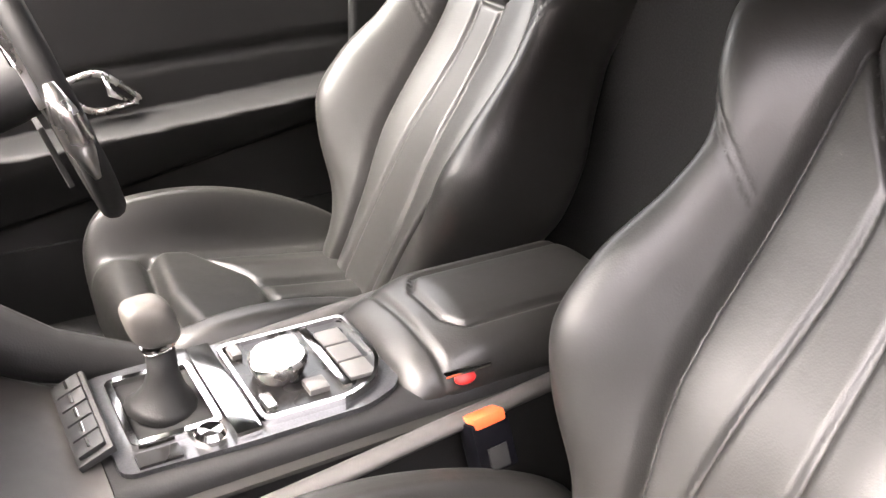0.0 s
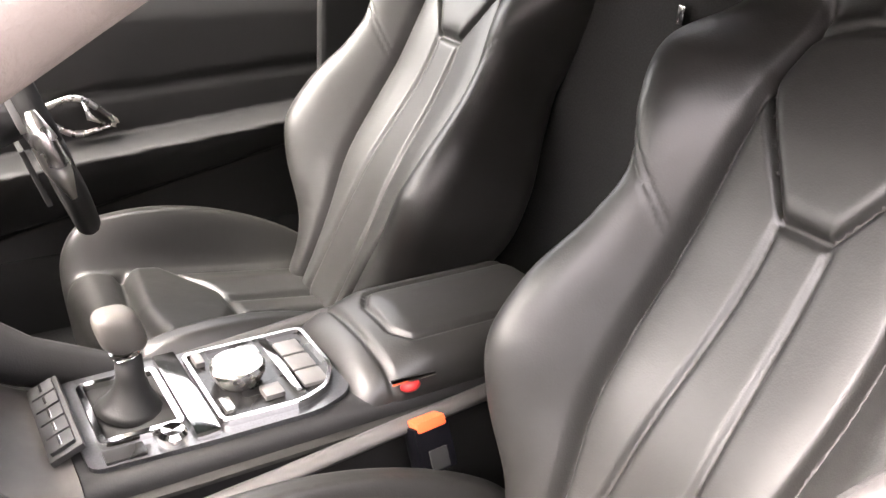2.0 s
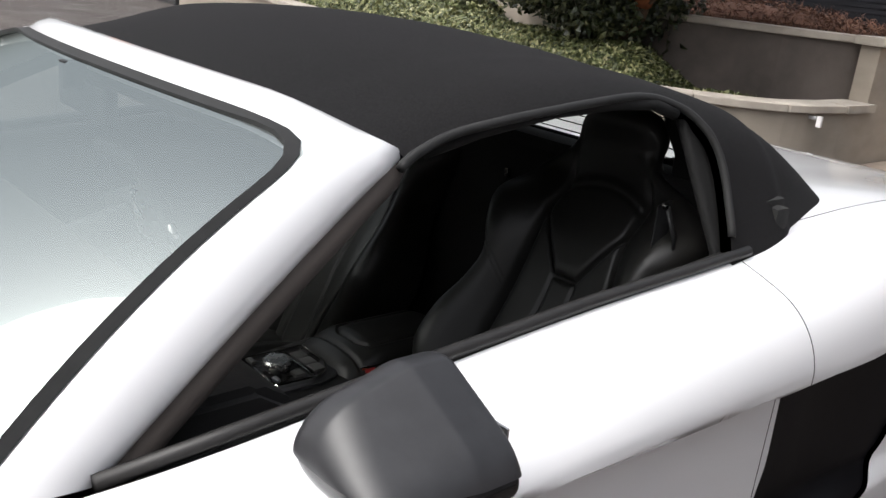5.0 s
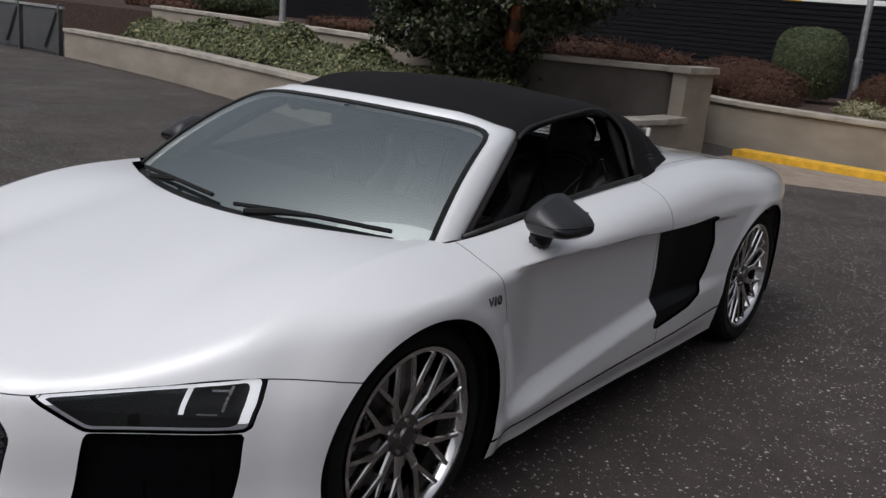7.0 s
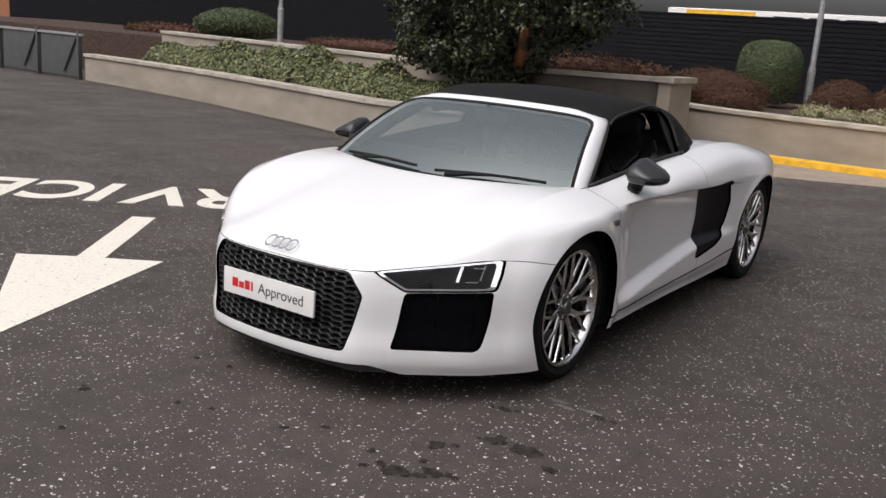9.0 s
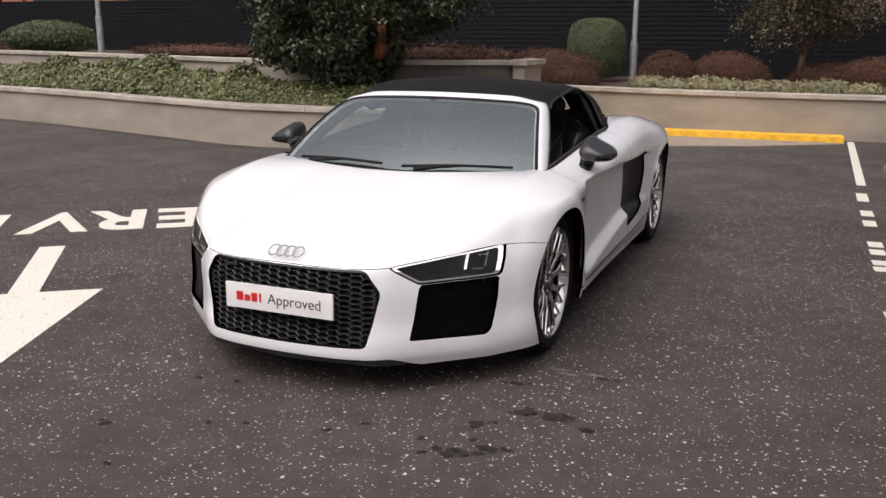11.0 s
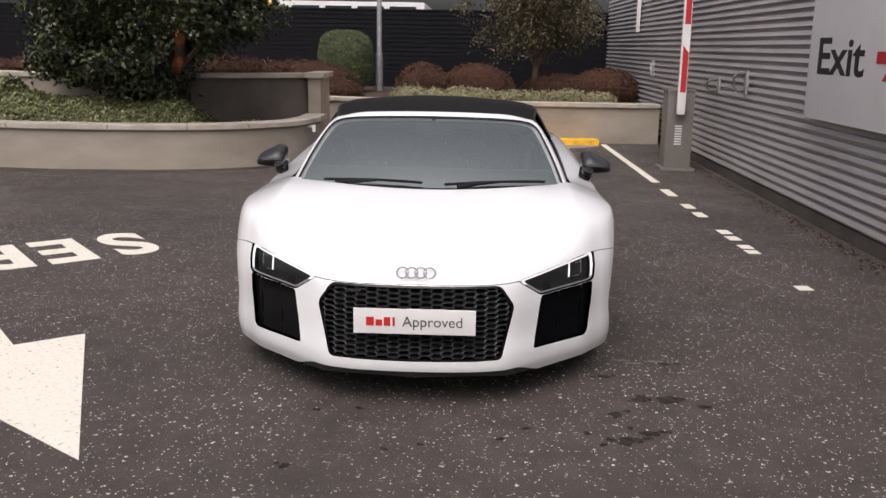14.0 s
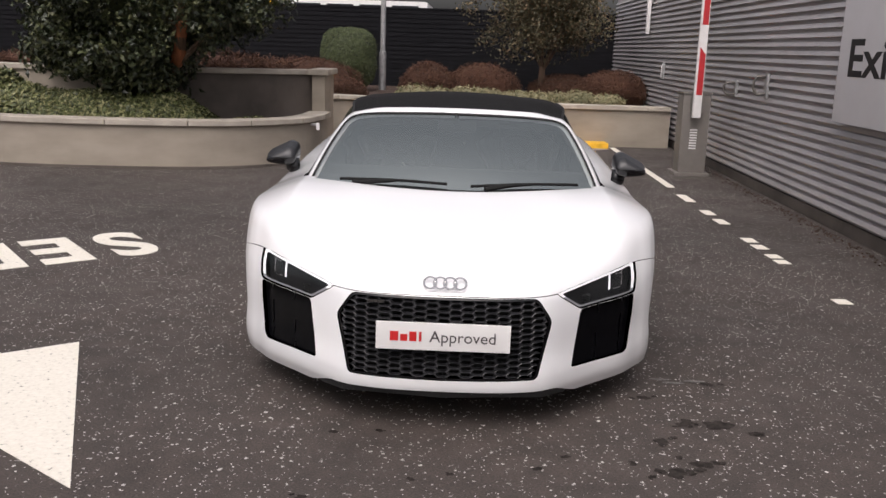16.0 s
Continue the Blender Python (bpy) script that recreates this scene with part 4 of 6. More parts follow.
# the small many-stemmed tree
_t2 = tagged(empty("small_tree", (1.5, 14.4, 0.5)), "small sparse many-stemmed tree with thinning olive leaves", "tree")
part("trunk", sweep(bmesh.new(), [(0, 0, -0.1), (-0.02, 0, 0.4), (0.0, 0, 0.85)], [0.085, 0.065, 0.055], 8), BARK, _t2, "grey-brown trunk", smooth=True)
twigs = []
for k in range(7):
    a = k * 0.9
    top = Vector((0.75 * math.cos(a), 0.6 * math.sin(a), 2.0 + 0.25 * (k % 3)))
    bm = sweep(bmesh.new(), [(0.02 * math.cos(a), 0.02 * math.sin(a), 0.62), tuple(top * 0.45 + Vector((0, 0, 0.28))), tuple(top)], [0.03, 0.022, 0.008], 6)
    part("stem", bm, BARK, _t2)
    for j in range(14):
        s = 0.5 + 0.55 * rng.random()
        p = np.array(top) * s + np.array([0, 0, 0.1 * (1 - s)])
        twigs.append(p + rng.normal(0, 0.32, 3) * [1, 1, 0.8] + [0, 0, 0.15])
P = np.repeat(np.array(twigs), 175, 0)
P = P + rng.normal(0, 0.15, P.shape)
V, T = leaves(P, rng.normal(0, 1, P.shape), 0.075, rng, 0.5)
raw("crown", V, T, THIN, _t2, smooth=False)

# hedge of variegated shrubs along the lower bed
def mound_row(name, path, n, width, top, label, ends=2.6, size=0.058):
    u = rng.random(n) * (len(path) - 1)
    i = u.astype(int)
    p = np.array(path)
    q = p[i] + (u - i)[:, None] * (p[np.minimum(i + 1, len(p) - 1)] - p[i])
    off = rng.uniform(-1, 1, n)
    taper = np.clip(np.minimum(u, len(path) - 1 - u) * ends, 0, 1) ** 0.6
    h = np.array([0.55 + 0.8 * noise.noise((a * 1.5, b * 1.5, 0.3)) for a, b in q])
    z = 0.44 + taper * (top * (0.72 + 0.5 * (h - 0.5))) * np.sqrt(np.clip(1 - off**2, 0, 1)) * (1 - 0.18 * rng.random(n) ** 2)
    P = np.stack([q[:, 0], q[:, 1] + width * off, z], 1)
    D = np.stack([0 * off, off * 0.8, 0.6 + 0 * off], 1)
    V, T = leaves(P, D, size, rng, 0.45)
    return tagged(raw(name, V, T, HEDGE, smooth=False), label, "hedge", kind="stuff")


mound_row("hedge_shrubs", [(-13.0, 8.6), (-9.9, 8.0), (-7.0, 7.3), (-5.6, 7.0)], 52000, 0.55, 0.70, "variegated pale green hedge shrubs along the planter", 9.0, 0.07)
mound_row("low_groundcover", [(-7.2, 7.25), (-5.2, 6.82), (-4.2, 6.85), (-3.2, 7.05)], 34000, 0.50, 0.46, "low variegated groundcover in the curved planter")
mound_row("low_groundcover", [(-3.1, 6.8), (-2.2, 7.3)], 2500, 0.4, 0.12, "thin low groundcover beside the pier")

# ---- the car ----
car = tagged(empty("sports_car"), "white two-seat convertible sports car with a raised black soft top", "car")

# Body: the solid between a side, a top, a nose and a tail, rounded where they meet.
HALF = spl([(-1.1, 0.80), (-0.75, 0.87), (-0.5, 0.922), (-0.25, 0.96), (0, 0.97), (0.3, 0.96), (0.7, 0.946), (1.2, 0.942), (1.7, 0.946), (2.2, 0.945), (2.65, 0.96), (2.9, 0.935), (3.1, 0.88), (3.3, 0.81), (3.6, 0.68)])
RIDGE = spl([(-1.1, 0.47), (-0.9, 0.545), (-0.75, 0.603), (-0.6, 0.665), (-0.45, 0.722), (-0.3, 0.772), (-0.15, 0.808), (0, 0.828), (0.2, 0.836), (0.41, 0.838), (0.7, 0.862), (1.0, 0.89), (1.45, 0.917), (1.8, 0.932), (2.1, 0.94), (2.4, 0.932), (2.65, 0.91), (3.0, 0.865), (3.3, 0.81), (3.6, 0.74)])
CROWN = spl([(-1.1, 0.50), (-0.95, 0.576), (-0.8, 0.63), (-0.6, 0.69), (-0.4, 0.741), (-0.2, 0.787), (0, 0.825), (0.3, 0.845), (1.6, 0.92), (2.0, 0.93), (2.4, 0.915), (2.8, 0.885), (3.2, 0.845), (3.6, 0.79)])
NOSE = spl([(0, -0.967), (0.15, -0.962), (0.3, -0.942), (0.4, -0.908), (0.45, -0.872), (0.5, -0.826), (0.56, -0.77), (0.64, -0.695), (0.72, -0.622), (0.78, -0.56), (0.84, -0.475), (0.88, -0.42), (0.92, -0.345), (0.955, -0.24), (0.985, -0.06), (1.05, 0.5)])
NLEAN = spl([(0, 0.06), (0.12, 0.03), (0.18, -0.005), (0.23, -0.012), (0.32, 0.0), (0.48, 0.004), (0.55, 0.02), (0.62, 0.06), (0.75, 0.16), (1.0, 0.4)])
ARCHES = ((0.0, 0.338, 0.364), (2.64, 0.35, 0.374))


def body_field(x, y, z):
    x = np.abs(x)
    door = ease(0.28, 0.62, y) * (1 - ease(1.65, 2.3, y))
    crease = 0.782 - 0.03 * np.clip(y - 0.3, 0, 2)
    side = HALF(y) - 0.028 * np.clip((0.42 - z) / 0.3, 0, 1) ** 2 * (1 - door)
    side = side - 0.55 * np.clip(z - crease - 0.02, 0, 1) ** 1.25
    low = 0.255 + 0.14 * np.clip((y - 0.36) / 1.15, 0, 1)
    side = side - door * 0.054 * ease(low, low + 0.06, z) * (1 - ease(crease - 0.022, crease, z))
    side = side - 0.02 * door * (1 - ease(0.19, 0.27, z))
    for cy, cz, r in ARCHES:
        d = np.hypot(y - cy, z - cz)
        side = side + 0.010 * np.exp(-(((d - r - 0.012) / 0.04) ** 2)) - 0.012 * (cy < 1) * (1 - door) * np.exp(-(((d - r - 0.12) / 0.06) ** 2))
    ridge = 0.745
    top = CROWN(y) + (RIDGE(y) - CROWN(y)) * ease(0.30, 0.66, x) - 0.012 * np.exp(-(((x - 0.42) / 0.12) ** 2)) * ease(0.1, -0.4, y) * ease(-1.0, -0.6, y)
    top = top - 0.52 * np.clip(x - ridge, 0, 1) ** 1.22 - 0.02 * (x / 0.6) ** 2 * ease(-0.3, -0.8, y)
    nose = NOSE(x) + NLEAN(z)
    slope = (NOSE(x + 0.01) - NOSE(x - 0.01)) / 0.02
    tail = 3.46 - 0.28 * np.clip(x - 0.3, 0, 1) ** 2 - 0.25 * np.clip(0.5 - z, 0, 1) ** 1.5
    f = smax(x - side, (z - top) * 0.9, 0.055 - 0.025 * ease(-0.6, -0.2, y) * ease(0.9, 0.5, y))
    f = smax(f, (nose - y) / np.sqrt(1 + slope**2), 0.035)
    return smax(f, y - tail, 0.08)


BODY = clip(nets(body_field, (-0.02, -1.04, 0.085), (1.02, 3.52, 0.99), 0.0125), lambda x, y, z: x)
GRILLE = rounded([(-0.3, 0.553), (0.365, 0.553), (0.427, 0.461), (0.374, 0.228), (-0.3, 0.222)], 0.022)
LIGHT = rounded([(0.446, 0.562), (0.548, 0.487), (0.808, 0.497), (0.813, 0.56), (0.806, 0.618)], 0.010)
VENT = rounded([(0.548, 0.480), (0.806, 0.490), (0.803, 0.40), (0.787, 0.258), (0.772, 0.240), (0.519, 0.246)], 0.012)
BLADE = rounded([(1.515, 0.735), (1.95, 0.748), (2.01, 0.735), (2.05, 0.61), (2.0, 0.48), (1.92, 0.405), (1.80, 0.363), (1.49, 0.332), (1.455, 0.346), (1.50, 0.45), (1.525, 0.56)], 0.02)
GR, LI, VE, BL = inside(GRILLE), inside(LIGHT), inside(VENT), inside(BLADE)
SPLIT = spl([(0, 0.558), (0.36, 0.557), (0.5, 0.562), (0.82, 0.613), (0.9, 0.602), (0.95, 0.585), (1.1, 0.56)])
G = 0.0014


def arch(k):
    cy, cz, r = ARCHES[k]
    if k == 0:
        return lambda x, y, z: np.hypot(np.where(y > cy, 1.055, 1.0) * (y - cy), z - cz) - r
    # the rear opening reaches further forward and runs straight down to the sill
    reach = lambda y, z: np.where(y < cy, (y - cy + 0.3 * np.clip(cz - z, 0, 0.2)) * 0.86, y - cy)
    return lambda x, y, z: np.hypot(reach(y, z), np.where(y < cy, np.maximum(z - cz, 0), z - cz)) - r


def cowl(x, extra=0.0):
    return 0.02 + 0.205 * (np.abs(x) / 0.72) ** 2 + extra


def nose_bottom(x):
    return 0.176 - 0.046 * ease(0.44, 0.56, x)


PILLAR = lambda x, y, z: np.maximum(np.maximum(x - 0.768, cowl(x) - y), 0.62 - z)
BONNET_SIDE = lambda y: 0.69 - 0.06 * ease(-0.1, -0.75, y)
DOORLINE = lambda z: 0.30 + 0.06 * ease(0.80, 0.62, z)
SILLINE = lambda y: 0.236 + 0.03 * (y - 0.34)

bumper = clip(BODY, lambda x, y, z: SPLIT(x) - z - G, lambda x, y, z: 0.05 - y, arch(0), lambda x, y, z: z - nose_bottom(x),
              lambda x, y, z: -GR(x, z), lambda x, y, z: -LI(x, z) - 0.006, lambda x, y, z: -VE(x, z))
upper = clip(BODY, lambda x, y, z: np.where(y < -0.15, z - SPLIT(x) - G, 1.0), lambda x, y, z: np.where(y < 0, -LI(x, z), 1.0))
bonnet = clip(upper, lambda x, y, z: BONNET_SIDE(y) - x, lambda x, y, z: cowl(x, -0.04) - y, lambda x, y, z: z - 0.5)
wing = clip(upper, lambda x, y, z: x - BONNET_SIDE(y), arch(0), lambda x, y, z: DOORLINE(z) - y - G, lambda x, y, z: np.where(y > 0.05, z - 0.607 - G, 1.0), PILLAR)
door_skin = clip(BODY, lambda x, y, z: np.where(z > 0.607, y - DOORLINE(z), y - 0.1) - G, arch(0), lambda x, y, z: 1.5 - y - G, lambda x, y, z: z - SILLINE(y) - G, PILLAR, lambda x, y, z: -BL(y, z))
sill = clip(BODY, lambda x, y, z: SILLINE(y) - z - 5 * G, lambda x, y, z: y - 0.1, arch(0), arch(1), lambda x, y, z: 2.5 - y, lambda x, y, z: z - 0.18)
quarter = clip(BODY, lambda x, y, z: y - 1.5 - G, arch(1), lambda x, y, z: np.where(y < 2.4, z - SILLINE(y) - G, z - 0.2), lambda x, y, z: -BL(y, z),
               lambda x, y, z: np.maximum(x - 0.70 - G, 0.7 - z))
deck = clip(BODY, lambda x, y, z: y - 1.72, lambda x, y, z: 0.70 - G - x, lambda x, y, z: z - 0.70)

surface("front_bumper", joined(bumper, mirrored(bumper)), CARWHITE, car, thick=0.018)
surface("bonnet", joined(bonnet, mirrored(bonnet)), CARWHITE, car, thick=0.012)
surface("rear_deck", joined(deck, mirrored(deck)), CARWHITE, car, thick=0.012)
for mir in (lambda m: m, mirrored):
    surface("front_wing", mir(wing), CARWHITE, car, thick=0.014)
    surface("sill", mir(sill), CARWHITE, car, thick=0.014)
    surface("rear_quarter", mir(quarter), CARWHITE, car, thick=0.014)
surface("door", door_skin, CARWHITE, car, thick=0.014)
surface("door", mirrored(door_skin), CARWHITE, car, thick=0.014)

# openings: what sits in the nose and in the flanks
front = lambda x, y, z: -0.15 - y
lamp_skin = clip(BODY, lambda x, y, z: LI(x, z) - 0.001, front)
vent_skin = clip(BODY, lambda x, y, z: VE(x, z) + 0.012, front)
blade_skin = clip(BODY, lambda x, y, z: BL(y, z) + 0.012, lambda x, y, z: x - 0.6)
for mir in (lambda m: m, mirrored):
    lamp = surface("headlight", mir(moved(clip(BODY, lambda x, y, z: LI(x, z) + 0.012, front), -0.045)), SATINBLACK, car, "dark headlight with a lit white outline")
    sk = mir(moved(lamp_skin, -0.002))
    ob = surface("lens", sk, LENS, lamp, "clear headlight lens")
    ob.visible_shadow = False
    rim = clip(BODY, lambda x, y, z: LI(x, z) - 0.001, lambda x, y, z: 0.008 + 0.009 * ease(0.782, 0.80, x) - LI(x, z), front)
    top_rim = clip(rim, lambda x, y, z: np.maximum(z - (0.535 + 0.15 * (x - 0.45)), x - 0.79), lambda x, y, z: z - 0.512)
    low_rim = clip(rim, lambda x, y, z: np.maximum((0.535 + 0.15 * (x - 0.45)) - z, 0), lambda x, y, z: np.maximum(0.79 - x, 0.512 - z))
    surface("running_light", mir(moved(top_rim, -0.006)), LED, lamp, "lit white running-light strip")
    surface("lower_trim", mir(moved(low_rim, -0.006)), LAMPTRIM, lamp, "pale lower light guide")
    bar = clip(BODY, lambda x, y, z: LI(x, z) - 0.008, lambda x, y, z: x - 0.694, lambda x, y, z: 0.703 - x, lambda x, y, z: z - 0.528, front)
    surface("light_bar", mir(moved(bar, -0.022)), LED, lamp, "upright white light bar")
    for x0, x1, z0, z1 in ((0.765, 0.770, 0.535, 0.60), (0.735, 0.768, 0.586, 0.591), (0.725, 0.76, 0.525, 0.529)):
        hook = clip(BODY, lambda x, y, z: LI(x, z) - 0.012, lambda x, y, z: x - x0, lambda x, y, z: x1 - x, lambda x, y, z: z - z0, lambda x, y, z: z1 - z, front)
        if len(hook[2]):
            surface("inner_trim", mir(moved(hook, -0.03)), SILVER, lamp, "thin satin inner trim")
    vent = surface("air_inlet", mir(moved(vent_skin, -0.02)), VENTBLACK, car, "gloss black front air inlet")
    for k in range(2):
        c = 0.645 + 0.115 * k
        slat = clip(BODY, lambda x, y, z: VE(x, z) - 0.002, lambda x, y, z: 0.002 - np.abs(x - c - 0.1 * (z - 0.35) * 0.3), front)
        surface("slat", mir(moved(slat, -0.016)), VENTBLACK, vent, thick=0.01)
    blade = surface("side_blade", mir(moved(blade_skin, -0.017)), VENTBLACK, car, "gloss black side blade over the engine inlet")
    plate = clip(BODY, lambda x, y, z: BL(y, z) - 0.006, lambda x, y, z: x - 0.6)
    surface("blade_panel", mir(moved(plate, -0.008)), VENTBLACK, blade, "gloss black blade panel", thick=0.008)

# grille: a honeycomb in a dark frame
frame_skin = clip(BODY, lambda x, y, z: GR(x, z) - 0.001, lambda x, y, z: 0.008 - GR(x, z), lambda x, y, z: -0.6 - y)
back_skin = clip(BODY, lambda x, y, z: GR(x, z) + 0.012, lambda x, y, z: -0.6 - y)
grille = surface("grille", joined(moved(frame_skin, -0.006), mirrored(moved(frame_skin, -0.006))), GLOSSBLACK, car, "black honeycomb grille", thick=0.03)
surface("grille_backing", joined(moved(back_skin, -0.075), mirrored(moved(back_skin, -0.075))), GAPBLACK, grille)


def honeycomb():
    """Cells of a flat-topped honeycomb as one lattice that follows the nose."""
    w, h, t, deep = 0.062, 0.0235, 0.0016, 0.022
    V, T = [], []
    gin = inside(GRILLE)
    hexa = [(0.5, 0), (0.25, -0.5), (-0.25, -0.5), (-0.5, 0), (-0.25, 0.5), (0.25, 0.5)]
    for c in range(-10, 11):
        for r in range(18):
            cx, cz = c * 0.75 * w, 0.2 + (r + 0.5 * (c % 2)) * h
            if gin(np.array([abs(cx)]), np.array([cz]))[0] < -0.012:
                continue
            base = len(V)
            for sc, d in ((1.0, 0.002), (1 - 2 * t / h, 0.0), (1 - 2.4 * t / h, deep)):
                for a, b in hexa:
                    x, z = cx + a * w * sc, cz + b * h * sc
                    V.append((x, float(NOSE(np.array([abs(x)]))[0] + NLEAN(np.array([z]))[0]) + 0.012 + d, z))
            for k in range(2):
                for i in range(6):
                    j = (i + 1) % 6
                    T.append((base + 6 * k + i, base + 6 * k + j, base + 6 * k + 6 + j, base + 6 * k + 6 + i))
    return V, T


hv, ht = honeycomb()
keep_v = np.array(hv)
ok = inside(GRILLE)(np.abs(keep_v[:, 0]), keep_v[:, 2]) > -0.004
ht = [t for t in ht if all(ok[i] for i in t)]
_, first, back = np.unique(np.round(keep_v * 2e4).astype(np.int64), axis=0, return_index=True, return_inverse=True)
raw("honeycomb", keep_v[first], back.reshape(-1)[np.array(ht)], HONEY, grille, "dark grey honeycomb mesh", smooth=False)
raw("badge", *(lambda b: ([(x, -0.935, z) for x, z in b] + [(x, -0.93, z) for x, z in b], [(0, 1, 2, 3), (0, 4, 5, 1), (1, 5, 6, 2), (2, 6, 7, 3), (3, 7, 4, 0)]))([(-0.30, 0.520), (-0.235, 0.520), (-0.235, 0.532), (-0.30, 0.532)]), TITAN, grille, "small grey badge bar", smooth=False)

# show plate
plate = boxed("show_plate", (-0.26, 0.26, -0.992, -0.980, 0.352, 0.462), PLATE, car, "white show plate with red and grey lettering", 0.004)
for k, (a, b) in enumerate(((-0.205, -0.172), (-0.165, -0.137), (-0.13, -0.102), (-0.093, -0.083))):
    boxed("print_bar", (a, b, -0.9935, -0.9915, 0.388, 0.426 if k in (0, 2, 3) else 0.415), PLATERED, plate, "red print bar", bevel=0)
letters("lettering", "Approved", PLATEGREY, Matrix.Translation((0.077, -0.9925, 0.406)) @ pose(0, 0, 0, 90), plate, 0.064, 0.0008, "grey word Approved")

# four rings on the nose
rings = part("emblem", sweep(bmesh.new(), [(0.0, 0, 0), (0.001, 0, 0)], 0.0005, 4), CHROME, car, "four chrome rings")
for k in range(4):
    bm = bmesh.new()
    cx, n = -0.0585 + 0.039 * k, 30
    for i in range(n):
        a = math.tau * i / n
        for j in range(6):
            b = math.tau * j / 6
            x, z = cx + (0.024 + 0.0038 * math.cos(b)) * math.cos(a), 0.603 + 0.7 * (0.024 + 0.0038 * math.cos(b)) * math.sin(a)
            bm.verts.new((x, float(-0.905 + 1.45 * (z - 0.604) + 0.3 * x * x) - 0.012 + 0.003 * math.sin(b), z))
    bm.verts.ensure_lookup_table()
    for i in range(n):
        for j in range(6):
            bm.faces.new([bm.verts[q] for q in (6 * i + j, 6 * ((i + 1) % n) + j, 6 * ((i + 1) % n) + (j + 1) % 6, 6 * i + (j + 1) % 6)])
    bmesh.ops.recalc_face_normals(bm, faces=bm.faces)
    part("ring", bm, CHROME, rings, smooth=True)
for s in (1, -1):
    letters("engine_badge", "V10", BADGE, Matrix.Translation((s * 0.958, 0.262, 0.70)) @ pose(0, 0, 0, 88, 0, s * 90), car, 0.042, 0.002, "small chrome V10 badge")

# splitter, floor pan and liners
boxed("splitter", (-0.48, 0.48, -0.78, -0.3, 0.14, 0.149), SATINBLACK, car, "black front splitter", 0.01)
prism("lip", [(-0.5, -0.815), (-0.4, -0.895), (0, -0.945), (0.4, -0.895), (0.5, -0.815), (0.5, -0.5), (-0.5, -0.5)], 0.142, 0.172, SATINBLACK, car)
boxed("floor_pan", (-0.66, 0.66, -0.38, 3.2, 0.125, 0.17), GAPBLACK, car, bevel=0.01)
boxed("inner_sill", (0.70, 0.86, 0.38, 2.25, 0.15, 0.34), GAPBLACK, car, bevel=0.01)
boxed("inner_sill", (-0.86, -0.70, 0.38, 2.25, 0.15, 0.34), GAPBLACK, car, bevel=0.01)
boxed("nose_box", (-0.60, 0.60, -0.70, -0.36, 0.17, 0.52), GAPBLACK, car, bevel=0.02)
boxed("engine_box", (-0.58, 0.58, 1.72, 3.1, 0.17, 0.68), GAPBLACK, car, bevel=0.02)
boxed("front_firewall", (-0.69, 0.69, 0.36, 0.42, 0.17, 0.78), GAPBLACK, car, bevel=0.01)
for s in (1, -1):
    for (cy, cz, r), x0, x1 in zip(ARCHES, (0.60, 0.58), (0.895, 0.875)):
        bm = bmesh.new()
        rr, n = r + 0.012, 28
        rows = []
        for i in range(n + 1):
            a = math.pi * (-0.12 + 1.24 * i / n)
            p = (cy + rr * math.cos(a) * (1.17 if cy > 1 and math.cos(a) < 0 else 1), cz + rr * math.sin(a))
            rows.append([bm.verts.new((s * x, *p)) for x in (x1, x0)] + [bm.verts.new((s * x0, cy, cz))])
        for a, b in zip(rows, rows[1:]):
            bm.faces.new((a[0], b[0], b[1], a[1]))
            bm.faces.new((a[1], b[1], b[2]))
        bmesh.ops.remove_doubles(bm, verts=bm.verts, dist=1e-5)
        part("wheel_arch_liner", bm, GAPBLACK, car)

